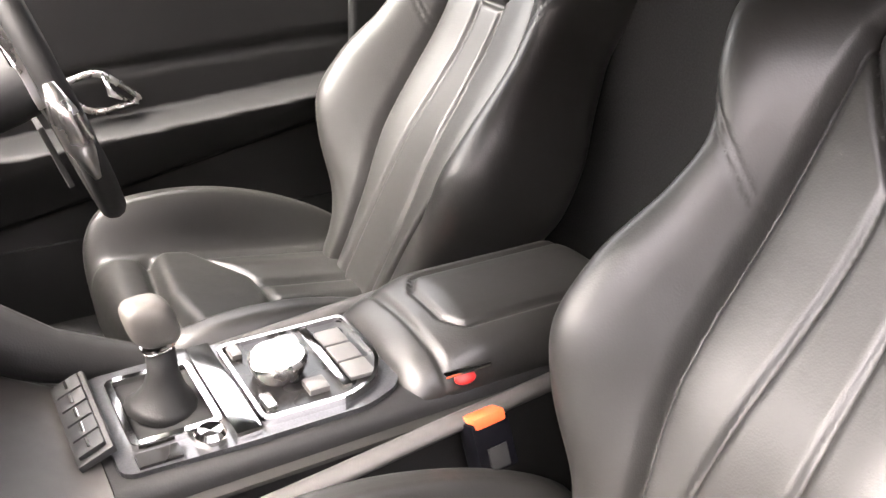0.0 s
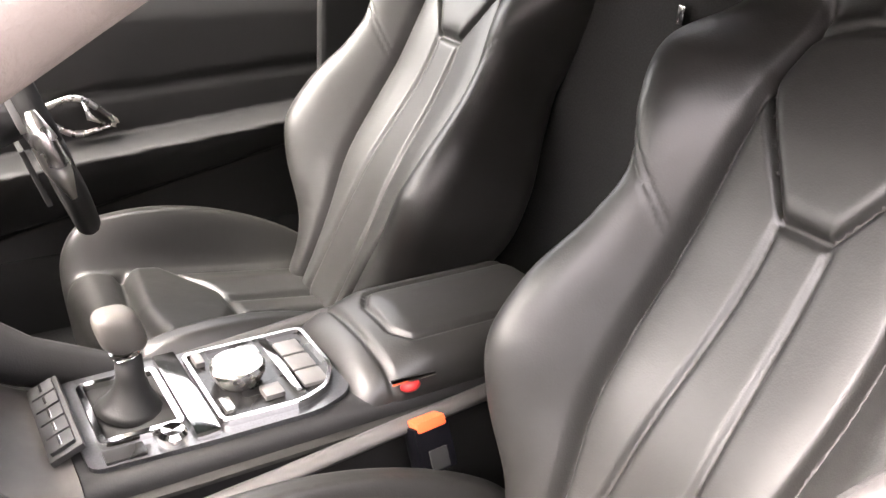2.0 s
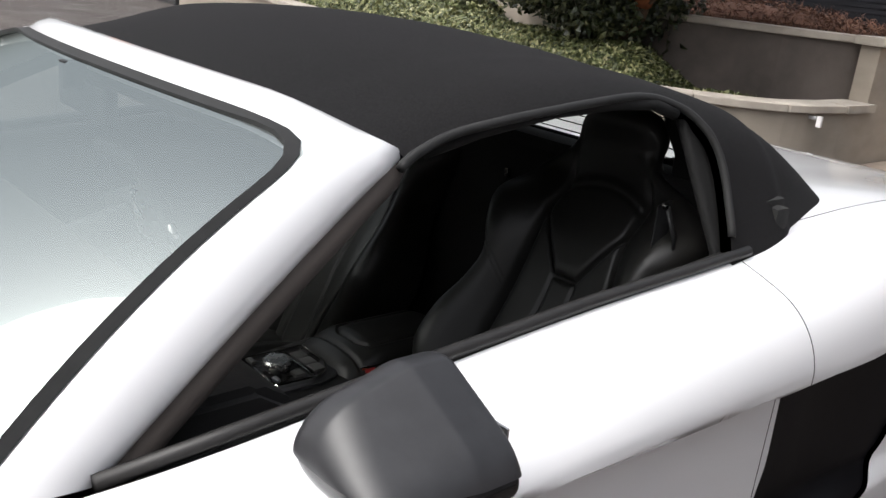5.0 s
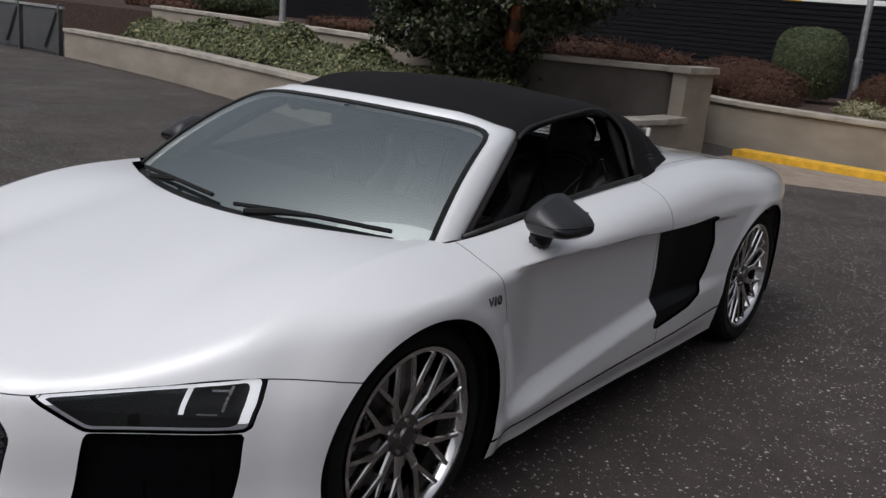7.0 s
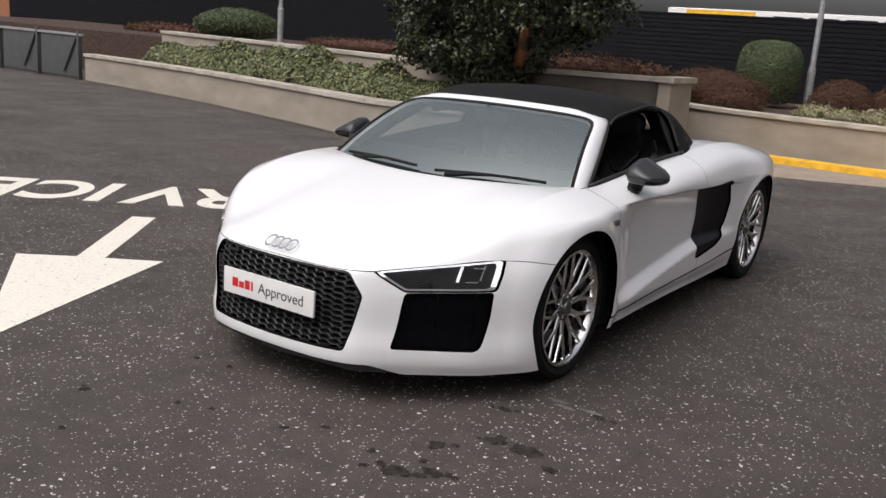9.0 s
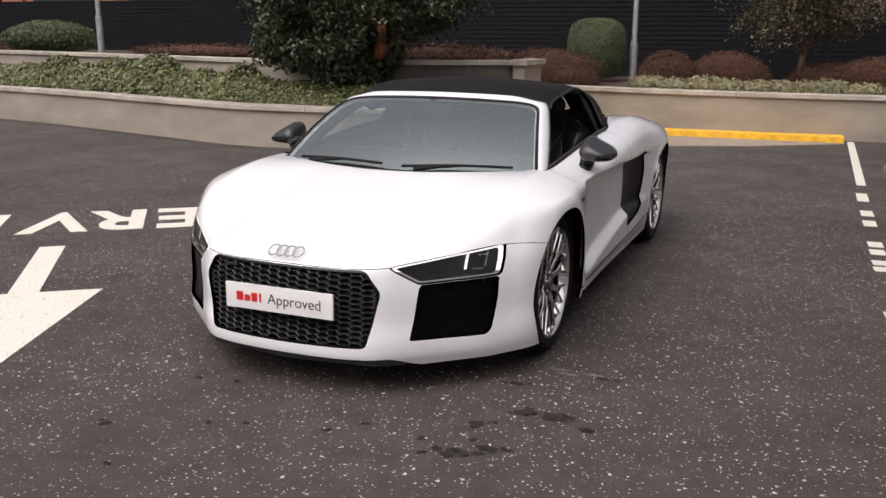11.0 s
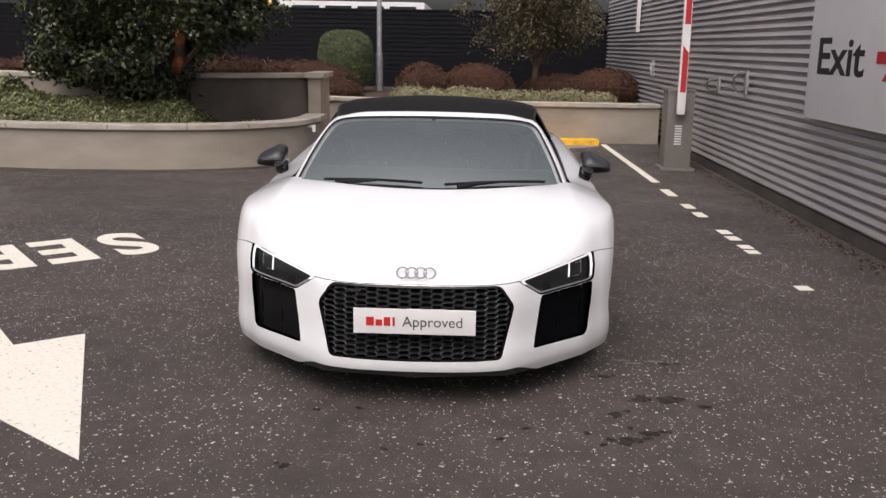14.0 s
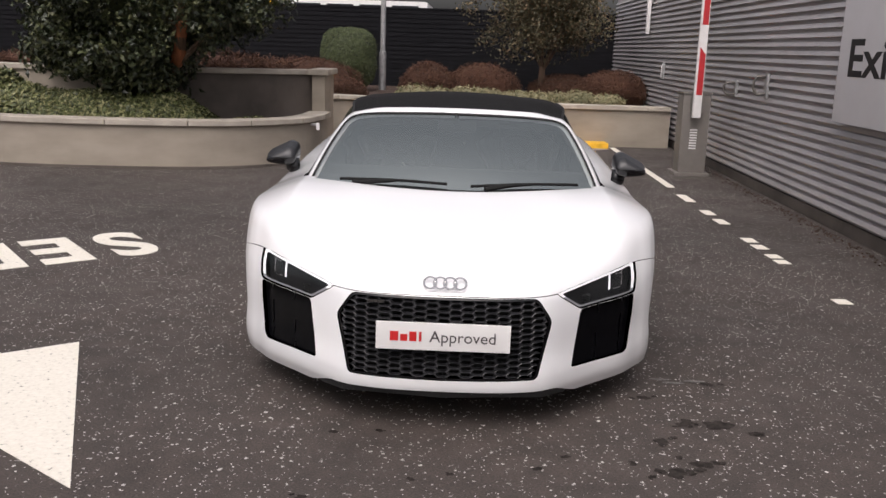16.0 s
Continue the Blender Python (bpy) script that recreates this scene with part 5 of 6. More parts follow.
# ---- wheels ----
def wheel(r_tyre, width, r_rim):
    """A wheel about its own hub, outer face to +x: the rim with tyre, spokes, hub, disc and caliper under it."""
    h = width / 2
    tyre_prof = [(r_rim + 0.002, h - 0.012), (r_rim + 0.02, h + 0.004), (r_tyre - 0.035, h + 0.008), (r_tyre - 0.012, h - 0.004), (r_tyre, h - 0.03), (r_tyre, -h + 0.03), (r_tyre - 0.012, -h + 0.004), (r_rim + 0.02, -h), (r_rim + 0.002, -h + 0.012)]
    rim_prof = [(r_rim + 0.006, h - 0.004), (r_rim + 0.006, h + 0.003), (r_rim - 0.006, h + 0.004), (r_rim - 0.014, h - 0.006), (r_rim - 0.022, h - 0.05), (r_rim - 0.03, 0), (r_rim - 0.02, -h), (r_rim, -h), (r_rim, -h + 0.02), (r_rim - 0.012, 0)]
    rim = part("wheel", lathe(bmesh.new(), rim_prof, 64), ALLOY, None, "ten-spoke polished alloy wheel", smooth=True)
    part("tyre", lathe(bmesh.new(), tyre_prof, 64), TYRE, rim, "low-profile black tyre", smooth=True)
    part("brake_disc", lathe(bmesh.new(), [(0.19, h - 0.10), (0.19, h - 0.13), (0.05, h - 0.13), (0.05, h - 0.10)], 48), IRON, rim, "drilled iron brake disc", smooth=True)
    bm = bmesh.new()
    box(bm, h - 0.145, h - 0.075, -0.07, 0.07, 0.13, 0.215, 0.012, pose(0, 0, 0, 70))
    part("brake_caliper", bm, GLOSSBLACK, rim, "black brake caliper", smooth=True)
    part("hub", lathe(bmesh.new(), [(0.0, h - 0.012), (0.03, h - 0.012), (0.034, h - 0.02), (0.062, h - 0.026), (0.07, h - 0.05), (0.06, h - 0.09), (0.0, h - 0.09)], 32, closed=False), TITAN, rim, "dark wheel hub", smooth=True)
    for k in range(5):
        a = k * math.tau / 5 + 0.3
        bm = bmesh.new()
        bmesh.ops.create_cone(bm, cap_ends=True, segments=6, radius1=0.009, radius2=0.008, depth=0.014, matrix=Matrix.Translation((h - 0.026, 0.048 * math.cos(a), 0.048 * math.sin(a))) @ pose(0, 0, 0, 0, 90))
        part("wheel_bolt", bm, CHROME, rim)

    def bar(bm, p, q, wp, wq, xp, xq, deep):
        """A spoke's limb: flat polished face, chamfered flanks."""
        (py, pz), (qy, qz) = p, q
        d = Vector((0, qy - py, qz - pz)).normalized()
        s = Vector((0, -d.z, d.y))
        rows = []
        for (cy, cz), w, x in ((p, wp, xp), (q, wq, xq)):
            c = Vector((x, cy, cz))
            rows.append([bm.verts.new(v) for v in (c + s * w * 0.36, c + s * w * 0.5 + Vector((-0.006, 0, 0)), c + s * w * 0.5 + Vector((-deep, 0, 0)), c - s * w * 0.5 + Vector((-deep, 0, 0)), c - s * w * 0.5 + Vector((-0.006, 0, 0)), c - s * w * 0.36)])
        for i in range(6):
            bm.faces.new((rows[0][i], rows[0][(i + 1) % 6], rows[1][(i + 1) % 6], rows[1][i]))
        bm.faces.new(rows[0][::-1])
        bm.faces.new(rows[1])

    polar = lambda r, a: (r * math.cos(a), r * math.sin(a))
    for k in range(10):
        a = math.tau * (k + 0.25) / 10
        bm = bmesh.new()
        bar(bm, polar(0.055, a), polar(0.135, a), 0.034, 0.026, h - 0.03, h - 0.018, 0.03)
        for sgn in (1, -1):
            bar(bm, polar(0.122, a), polar(r_rim - 0.008, a + sgn * 0.19), 0.02, 0.015, h - 0.0185, h - 0.006, 0.028)
        bmesh.ops.recalc_face_normals(bm, faces=bm.faces)
        part("spoke", bm, ALLOY, rim, "polished Y-shaped spoke")
    return rim


fw = wheel(0.335, 0.245, 0.262)
rw = wheel(0.347, 0.295, 0.262)
for ob, y, z, x in ((fw, 0.0, 0.335, 0.778), (rw, 2.64, 0.347, 0.764)):
    for s in (1, -1):
        m = pose(s * x, y, z, 0, 0, 0 if s > 0 else 180)
        o = ob if s > 0 else copy_thing(ob, m)
        o.matrix_basis = m
        o.parent = car

# ---- windscreen, pillars and soft top ----
def screen_point(s, v):
    """A place on the windscreen: s across from -1 to 1, v from its foot to its head."""
    half = 0.724 + (0.578 - 0.724) * v
    x = s * half
    y0, z0 = 0.03 + 0.205 * s * s, 0.822 - 0.003 * s * s
    y1, z1 = 0.632 + 0.093 * s * s, 1.143 - 0.023 * s * s
    y, z = y0 + (y1 - y0) * v, z0 + (z1 - z0) * v
    b = 0.03 * 4 * v * (1 - v)
    return Vector((x, y - 0.4 * b, z + 0.9 * b))


NS, NV = 33, 17
grid = [screen_point(-1 + 2 * i / (NS - 1), j / (NV - 1)) for j in range(NV) for i in range(NS)]
quad = [(j * NS + i, j * NS + i + 1, (j + 1) * NS + i + 1, (j + 1) * NS + i) for j in range(NV - 1) for i in range(NS - 1)]
raw("windscreen", [tuple(p) for p in grid], quad, SCREEN, car, "green-tinted windscreen reflecting the sky")


def ribbon(name, near, far, prof, mat, label=""):
    """A rounded strip between two edges; prof gives (share of the way across, lift) pairs."""
    bm = bmesh.new()
    rows, n = [], len(near)
    for i, (p, q) in enumerate(zip(near, far)):
        d = (near[min(i + 1, n - 1)] + far[min(i + 1, n - 1)] - near[max(i - 1, 0)] - far[max(i - 1, 0)]).normalized()
        u = (q - p).cross(d).normalized()
        if u.z < 0:
            u = -u
        rows.append([bm.verts.new(p + (q - p) * f + u * h) for f, h in prof])
    k = len(prof)
    for a, b in zip(rows, rows[1:]):
        for i in range(k):
            bm.faces.new((a[i], a[(i + 1) % k], b[(i + 1) % k], b[i]))
    bm.faces.new(rows[0])
    bm.faces.new(rows[-1][::-1])
    bmesh.ops.recalc_face_normals(bm, faces=bm.faces)
    return part(name, bm, mat, car, label, smooth=True)


def screen_edges():
    """The edge of the glass and the outer edge of its frame, from the foot of one pillar over the head to the other."""
    foot, top = Vector((0.744, 0.37, 0.823)), Vector((0.597, 0.848, 1.103))
    glass, outer = [], []
    for k in range(18):
        v = k / 18 * 0.97
        glass.append(screen_point(1 - 0.03 * float(ease(0.88, 1.0, v)), v))
        w = v / 0.97
        outer.append(foot.lerp(top, w) + Vector((0.010, -0.006, 0.012)) * (4 * w * (1 - w)))
    for k in range(15):
        a = 0.965 - 0.965 * k / 14
        g = screen_point(a, 1.0 if k > 1 else 0.985 + 0.0075 * k)
        e = float(ease(0.72, 1.0, a / 0.965))
        s = a / 0.965
        h = screen_point(s, 1.0)
        outer.append(Vector((h.x + 0.017 * s**8, h.y + 0.082 + 0.040 * e, h.z + 0.020 - 0.034 * e)))
        glass.append(g)
    for _ in range(2):
        glass = [glass[0]] + [(p + q * 2 + r) / 4 for p, q, r in zip(glass, glass[1:], glass[2:])] + [glass[-1]]
    m = Vector((-1, 1, 1))
    return glass + [p * m for p in glass[-2::-1]], outer + [p * m for p in outer[-2::-1]]


gl, ou = screen_edges()
near = [p + (q - p).normalized() * 0.008 for p, q in zip(gl, ou)]
ribbon("screen_frame", near, ou, [(0, -0.025), (0, 0.001), (0.05, 0.007), (0.22, 0.014), (0.5, 0.018), (0.78, 0.013), (0.93, 0.004), (1, -0.008), (1, -0.03)], CARWHITE, "white windscreen pillars and header")
inn = [p - (q - p).normalized() * 0.012 for p, q in zip(gl, ou)]
ribbon("screen_seal", inn, [p + (q - p).normalized() * 0.009 for p, q in zip(gl, ou)], [(0, -0.004), (0, 0.003), (1, 0.005), (1, -0.004)], RUBBER, "black windscreen seal")
lining = [q + Vector((-0.018 * min(1, abs(q.x) / 0.5) * (1 if q.x > 0 else -1), 0.004, -0.022 - 0.030 * float(ease(0.56, 0.5, abs(q.x))))) for q in ou]
part("pillar_lining", sweep(bmesh.new(), [tuple(p) for p in lining], [0.021 + 0.016 * float(ease(0.58, 0.5, abs(q.x))) for q in ou], 12), LINING, car, "padded taupe pillar lining", smooth=True)
for s in (1, -1):
    pts = [q + Vector((-0.010 * s, 0.004, -0.014)) for q in ou if q.x * s > 0.59]
    part("pillar_seal", sweep(bmesh.new(), [tuple(p) for p in pts], 0.008, 8), RUBBER, car, "black rubber door seal on the pillar", smooth=True)
# cowl and wipers
cow = [Vector((x, float(cowl(np.array([x]))[0]) + 0.0, 0.814 + 0.0 * x)) for x in np.linspace(-0.7, 0.7, 31)]
bm = bmesh.new()
rows = [[bm.verts.new(p + Vector(o)) for o in ((0, -0.06, -0.022), (0, 0.03, -0.006), (0, 0.12, 0.03), (0, 0.12, -0.05), (0, -0.06, -0.05))] for p in cow]
for a, b in zip(rows, rows[1:]):
    for k in range(5):
        bm.faces.new((a[k], a[(k + 1) % 5], b[(k + 1) % 5], b[k]))
part("cowl", bm, SATINBLACK, car, "black windscreen cowl")
for s0, s1 in ((0.12, 0.86), (-0.78, -0.04)):
    pts = [screen_point(s0 + (s1 - s0) * t, 0.012 + 0.04 * math.sin(math.pi * t) * 0.5 + 0.015 * t) + Vector((0, -0.016, 0.016)) for t in np.linspace(0, 1, 12)]
    wip = part("wiper", sweep(bmesh.new(), [tuple(p) for p in pts], 0.0075, 6), GAPBLACK, car, "black wiper blade")
    arm = [pts[6], pts[6] + Vector((-0.10, -0.03, -0.005)), pts[1] + Vector((0.02, -0.022, -0.014))]
    part("wiper_arm", sweep(bmesh.new(), [tuple(p) for p in arm], [0.008, 0.011, 0.013], 6), GAPBLACK, wip)

TOPZ = spl([(0.6, 1.142), (0.75, 1.170), (0.9, 1.201), (1.05, 1.226), (1.25, 1.234), (1.45, 1.218), (1.6, 1.192), (1.75, 1.155), (1.9, 1.11)])
FINZ = spl([(0.6, 1.1), (1.3, 1.205), (1.5, 1.19), (1.65, 1.166), (1.83, 1.118), (1.98, 1.05), (2.12, 0.965), (2.25, 0.88)])


def top_field(x, y, z):
    x = np.abs(x)
    side = 0.778 - 0.56 * (z - 0.90) - 0.055 * ease(1.15, 0.8, y) - 0.012 * ease(1.2, 1.6, y) - 0.115 * ease(1.55, 2.2, y)
    main = smax((x - side) * 0.87, z - TOPZ(y) + 0.033 * (x / 0.5) ** 2 + 0.026 * (x / 0.5) ** 4 * ease(1.1, 0.82, y), 0.05 + 0.04 * ease(0.85, 1.1, y))
    main = smax(main, y - 1.73, 0.05)
    fin = smax(smax((x - side) * 0.87, z - FINZ(y) + 0.02 * (x / 0.5) ** 2, 0.08), 0.41 - x, 0.05)
    return smin(main, fin, 0.04)


WINDOW = rounded([(0.28, 0.74), (0.845, 1.099), (0.93, 1.131), (1.05, 1.156), (1.15, 1.168), (1.26, 1.176), (1.34, 1.179), (1.42, 1.174), (1.485, 1.153), (1.515, 1.108), (1.515, 1.05), (1.495, 0.98), (1.46, 0.90), (1.45, 0.74)], 0.03)
REARGLASS = rounded([(-0.6, 1.0), (0.42, 1.0), (0.46, 1.02), (0.45, 1.06), (0.41, 1.108), (-0.6, 1.118)], 0.02)
WI, RG = inside(WINDOW), inside(REARGLASS)
TOP = clip(nets(top_field, (-0.02, 0.34, 0.84), (0.86, 2.3, 1.27), 0.0125), lambda x, y, z: x)
roof = clip(TOP, lambda x, y, z: np.where(x > 0.42, -WI(y, z), 1.0), lambda x, y, z: -np.minimum(RG(x, z), (y - 1.62) * 4),
            lambda x, y, z: y - (0.632 + 0.093 * (x / 0.578) ** 2 + 0.070 + 0.040 * ease(0.72, 1.0, x / 0.578)), lambda x, y, z: np.where(y < 0.9, z - 1.06, 1.0), lambda x, y, z: np.maximum(z - 0.88, y - 1.5))
# unseen tinted pane, added to cut the light on the far seat
pane = clip(TOP, lambda x, y, z: x - 0.42, lambda x, y, z: WI(y, z) - 0.002)
surface("side_window", mirrored(moved(pane, -0.012)), SIDEGLASS, car, "unseen driver's window, assumed closed to cut the light")
surface("soft_top", joined(roof, mirrored(roof)), FABRIC, car, "black fabric soft top", thick=0.022)
ACROSS = np.linspace(0.4, 0.8, 401)
side_x = lambda y, z: float(ACROSS[np.nonzero(top_field(ACROSS, y + 0 * ACROSS, z + 0 * ACROSS) < 0)[0][-1]])
for s in (1, -1):
    pts = [Vector((s * (side_x(y, z) + 0.002), y, z)) for y, z in rounded([(0.818, 1.083), (0.855, 1.101), (0.93, 1.128), (1.05, 1.153), (1.15, 1.165), (1.26, 1.173), (1.34, 1.176), (1.42, 1.171), (1.485, 1.150), (1.515, 1.105), (1.515, 1.047), (1.495, 0.977), (1.475, 0.925)], 0.05)[3:-5]]
    part("window_seal", sweep(bmesh.new(), [tuple(p) for p in pts], 0.0075, 8), RUBBER, car, "black window seal", smooth=True)
    pts = [Vector((s * 0.752, 0.36, 0.832)), Vector((s * 0.757, 0.55, 0.853)), Vector((s * 0.760, 0.8, 0.877)), Vector((s * 0.762, 1.1, 0.903)), Vector((s * 0.764, 1.35, 0.917)), Vector((s * 0.764, 1.53, 0.926))]
    part("belt_seal", sweep(bmesh.new(), [tuple(p) for p in pts], 0.010, 8), WAIST, car, "dark grey waist seal of the open window", smooth=True)
for s in (1, -1):
    rail = [(s * 0.575, 0.90, 1.098), (s * 0.585, 1.0, 1.127), (s * 0.59, 1.15, 1.153), (s * 0.59, 1.3, 1.163), (s * 0.595, 1.40, 1.162), (s * 0.605, 1.46, 1.145)]
    part("roof_rail", sweep(bmesh.new(), rail, 0.012, 10), GAPBLACK, car, "black padded roof rail inside the top", smooth=True)
rg = raw("rear_window", [(-0.50, 1.70, 0.99), (0.50, 1.70, 0.99), (0.47, 1.69, 1.12), (-0.47, 1.69, 1.12)], [(0, 1, 2, 3)], REARPANE, car, "small upright rear window", smooth=False)
rg.visible_shadow = False
for k in range(5):
    boxed("heating_wire", (-0.47, 0.47, 1.688, 1.690, 1.015 + 0.02 * k, 1.0175 + 0.02 * k), RUBBER, rg, bevel=0)

# ---- door mirrors ----
def mirror_field(x, y, z):
    """A wedge with a level crease: a sloping upper shell over a black lower one, blunt at the outer end."""
    out = x - 0.935
    top = 0.966 - 0.50 * np.clip(out + 0.025, 0, 1) - 0.30 * np.clip(0.62 - y, 0, 1)
    low = 0.842 + 0.10 * np.clip(out, 0, 1) + 0.10 * np.clip(0.60 - y, 0, 1)
    nose = 0.505 + 1.1 * np.clip(np.abs(out) - 0.05, 0, 1) ** 1.5 + 1.6 * np.abs(z - 0.888) ** 1.5
    f = smax(z - top, low - z, 0.02)
    f = smax(f, np.maximum(0.862 - x, x - 1.036), 0.045)
    f = smax(f, nose - y, 0.03)
    f = smax(f, y - 0.675, 0.012)
    return f


MV = nets(mirror_field, (0.81, 0.47, 0.78), (1.08, 0.72, 1.01), 0.005)
for mir, s in ((lambda m: m, 1), (mirrored, -1)):
    mi = surface("door_mirror", mir(clip(MV, lambda x, y, z: 0.888 - z)), GLOSSBLACK, car, "dark lacquered door mirror")
    # upper shell in a lighter grey that stands in for sky light on it
    surface("mirror_cap", mir(moved(clip(MV, lambda x, y, z: z - 0.889), 0.003)), MIRRORCAP, mi, "dark mirror cap, greyed for the sky light on top", thick=0.004)
    bm = sweep(bmesh.new(), [(s * 0.895, 0.60, 0.87), (s * 0.885, 0.598, 0.825), (s * 0.865, 0.595, 0.775)], [0.042, 0.038, 0.044], 10, 1.0)
    part("mirror_foot", bm, GLOSSBLACK, mi, "black mirror foot", smooth=True)
    boxed("mirror_glass", (min(s * 0.875, s * 1.0), max(s * 0.875, s * 1.0), 0.676, 0.679, 0.847, 0.925), CHROME, mi, "mirror glass", 0.001)

# ---- cabin ----
def cushion_field(x, y, z):
    """A seat cushion about its middle, with raised bolsters and sewn grooves."""
    a = np.abs(x)
    base = 0.336 - 0.16 * np.clip(y - 0.93, -0.2, 1)
    base = base - 0.5 * np.clip(0.88 - y, 0, 1) ** 1.3
    arch_y = np.clip((y - 0.82) / 0.50, 0, 1)
    rise = 0.096 * ease(0.158, 0.200, a) * np.sin(arch_y**0.85 * math.pi) ** 0.6
    top = base + rise - 0.05 * ease(0.215, 0.27, a)
    g = lambda q, w=0.009: np.exp(-((q / w) ** 2))
    top = top - 0.010 * g(a - 0.146, 0.009) * ease(0.84, 0.9, y)
    split = y - 0.912 - 0.12 * a
    mid = ease(0.158, 0.142, a)
    top = top - 0.018 * g(split, 0.010) * mid + 0.010 * g(split + 0.05, 0.045) * mid
    vee = 1.075 - 0.62 * np.clip(a - 0.03, 0, 1)
    front = ease(0.0, 0.03, split) * ease(vee, vee - 0.025, y) * mid
    behind = ease(vee, vee + 0.02, y) * mid
    top = top + 0.016 * front - 0.008 * g(y - vee, 0.009) * mid
    top = top - 0.009 * g(a - 0.032) * behind + 0.006 * np.exp(-(((a - 0.088) / 0.03) ** 2)) * behind
    half = 0.262 - 0.03 * ease(0.95, 0.84, y)
    f = smax((z - top) * 0.9, a - half, 0.042)
    f = smax(f, 0.835 + 0.10 * np.clip(0.36 - z, 0, 1) - y, 0.06)
    f = smax(f, y - 1.36, 0.05)
    return smax(f, 0.20 - z, 0.02)


BACKW = spl([(-0.1, 0.15), (0.0, 0.155), (0.08, 0.175), (0.16, 0.222), (0.22, 0.246), (0.3, 0.244), (0.4, 0.214), (0.47, 0.204), (0.53, 0.226), (0.6, 0.258), (0.66, 0.264), (0.70, 0.24), (0.74, 0.170), (0.77, 0.130), (0.82, 0.116), (0.9, 0.108), (1.0, 0.104)])
PANEL = spl([(-0.1, 0.075), (0.05, 0.082), (0.12, 0.092), (0.2, 0.112), (0.3, 0.121), (0.45, 0.119), (0.55, 0.110), (0.68, 0.104), (0.9, 0.095)])
REC = (math.sin(radians(26)), math.cos(radians(26)))


def back_field(x, y, z):
    """A reclined one-piece backrest with headrest."""
    s = (y - 1.225) * REC[0] + (z - 0.32) * REC[1]
    d = -(y - 1.225) * REC[1] + (z - 0.32) * REC[0]
    a = np.abs(x + 0.014 * ease(0.42, 0.62, s) + 0.034 * ease(0.66, 0.79, s))
    pw = PANEL(s)
    face = -0.035 + 0.02 * ease(0.42, 0.2, s) - 0.03 * ease(0.55, 0.72, s) + 0.055 * ease(0.70, 0.87, s)
    t = np.clip((a - pw) / 0.11, 0, 1)
    bol = 0.096 * np.sin(t * math.pi * 0.5) ** 1.15 * (0.25 + 0.75 * ease(0.0, 0.24, s)) * (1 - 0.75 * ease(0.46, 0.72, s))
    face = face + bol - 0.03 * (a / 0.2) ** 2 * ease(0.6, 0.7, s)
    g = lambda q, w=0.009: np.exp(-((q / w) ** 2))
    face = face - 0.016 * g(a - pw - 0.002, 0.0065) * ease(0.74, 0.66, s)
    vee = 0.475 + 0.16 * np.clip((a - 0.028) / 0.10, 0, 1)
    shield = ease(vee - 0.012, vee + 0.03, s) * ease(pw + 0.012, pw - 0.02, a) * ease(0.78, 0.70, s)
    face = face + 0.007 * shield - 0.010 * g(s - vee, 0.0065) * ease(pw + 0.012, pw - 0.004, a)
    cap = s - 0.692 + 3.0 * a**2
    face = face - 0.007 * g(cap, 0.008) * ease(pw + 0.012, pw - 0.004, a) - 0.010 * ease(0.0, 0.03, cap) * ease(0.85, 0.78, s) * ease(pw + 0.01, pw - 0.01, a)
    flute = ease(vee, vee - 0.02, s)
    face = face - 0.006 * g(a - 0.031 - 0.014 * ease(0.45, 0.1, s), 0.005) * flute
    face = face + 0.005 * np.exp(-(((a - 0.088) / 0.036) ** 2)) * flute
    tie = s - 0.403 - 1.22 * (a - 0.126)
    face = face - 0.0022 * (g(tie - 0.007, 0.0045) + g(tie + 0.007, 0.0045)) * ease(pw, pw + 0.02, a)
    f = smax(d - face, a - BACKW(s), 0.075)
    f = smax(f, -d - 0.15 + 0.05 * ease(0.3, 0.9, s), 0.04)
    return smax(smax(f, s - 0.885, 0.07), -0.06 - s, 0.05)


CV = nets(cushion_field, (-0.28, 0.80, 0.18), (0.28, 1.4, 0.52), 0.006)
BV = nets(back_field, (-0.29, 1.0, 0.22), (0.29, 1.82, 1.16), 0.0046)


def seat(cx, cy, cz, label, lift=0.0):
    cu = surface("seat", CV, LEATHER, car, label)
    ba = surface("backrest", BV, LEATHER, cu)
    cu.location = (cx, cy, cz + lift)
    ba.location = (0, 0, -lift)
    boxed("seat_rail", (-0.2, 0.2, 0.9, 1.3, 0.17, 0.215), SATINBLACK, cu)
    return cu


seat(0.405, 0.012, 0.025, "black leather bucket seat for the passenger", 0.024)
seat(-0.388, 0.107, 0.03, "black leather bucket seat for the driver")

# floor, bulkhead and door linings
boxed("carpet", (-0.71, 0.71, 0.40, 1.68, 0.17, 0.19), CARPET, car, "black carpet", 0.003)
boxed("bulkhead", (-0.74, 0.74, 1.66, 1.71, 0.17, 0.985), CARPET, car, "black carpeted rear bulkhead", 0.02)
boxed("parcel_shelf", (-0.72, 0.72, 1.63, 1.72, 0.965, 0.997), CARPET, car, "black rear shelf", 0.012)


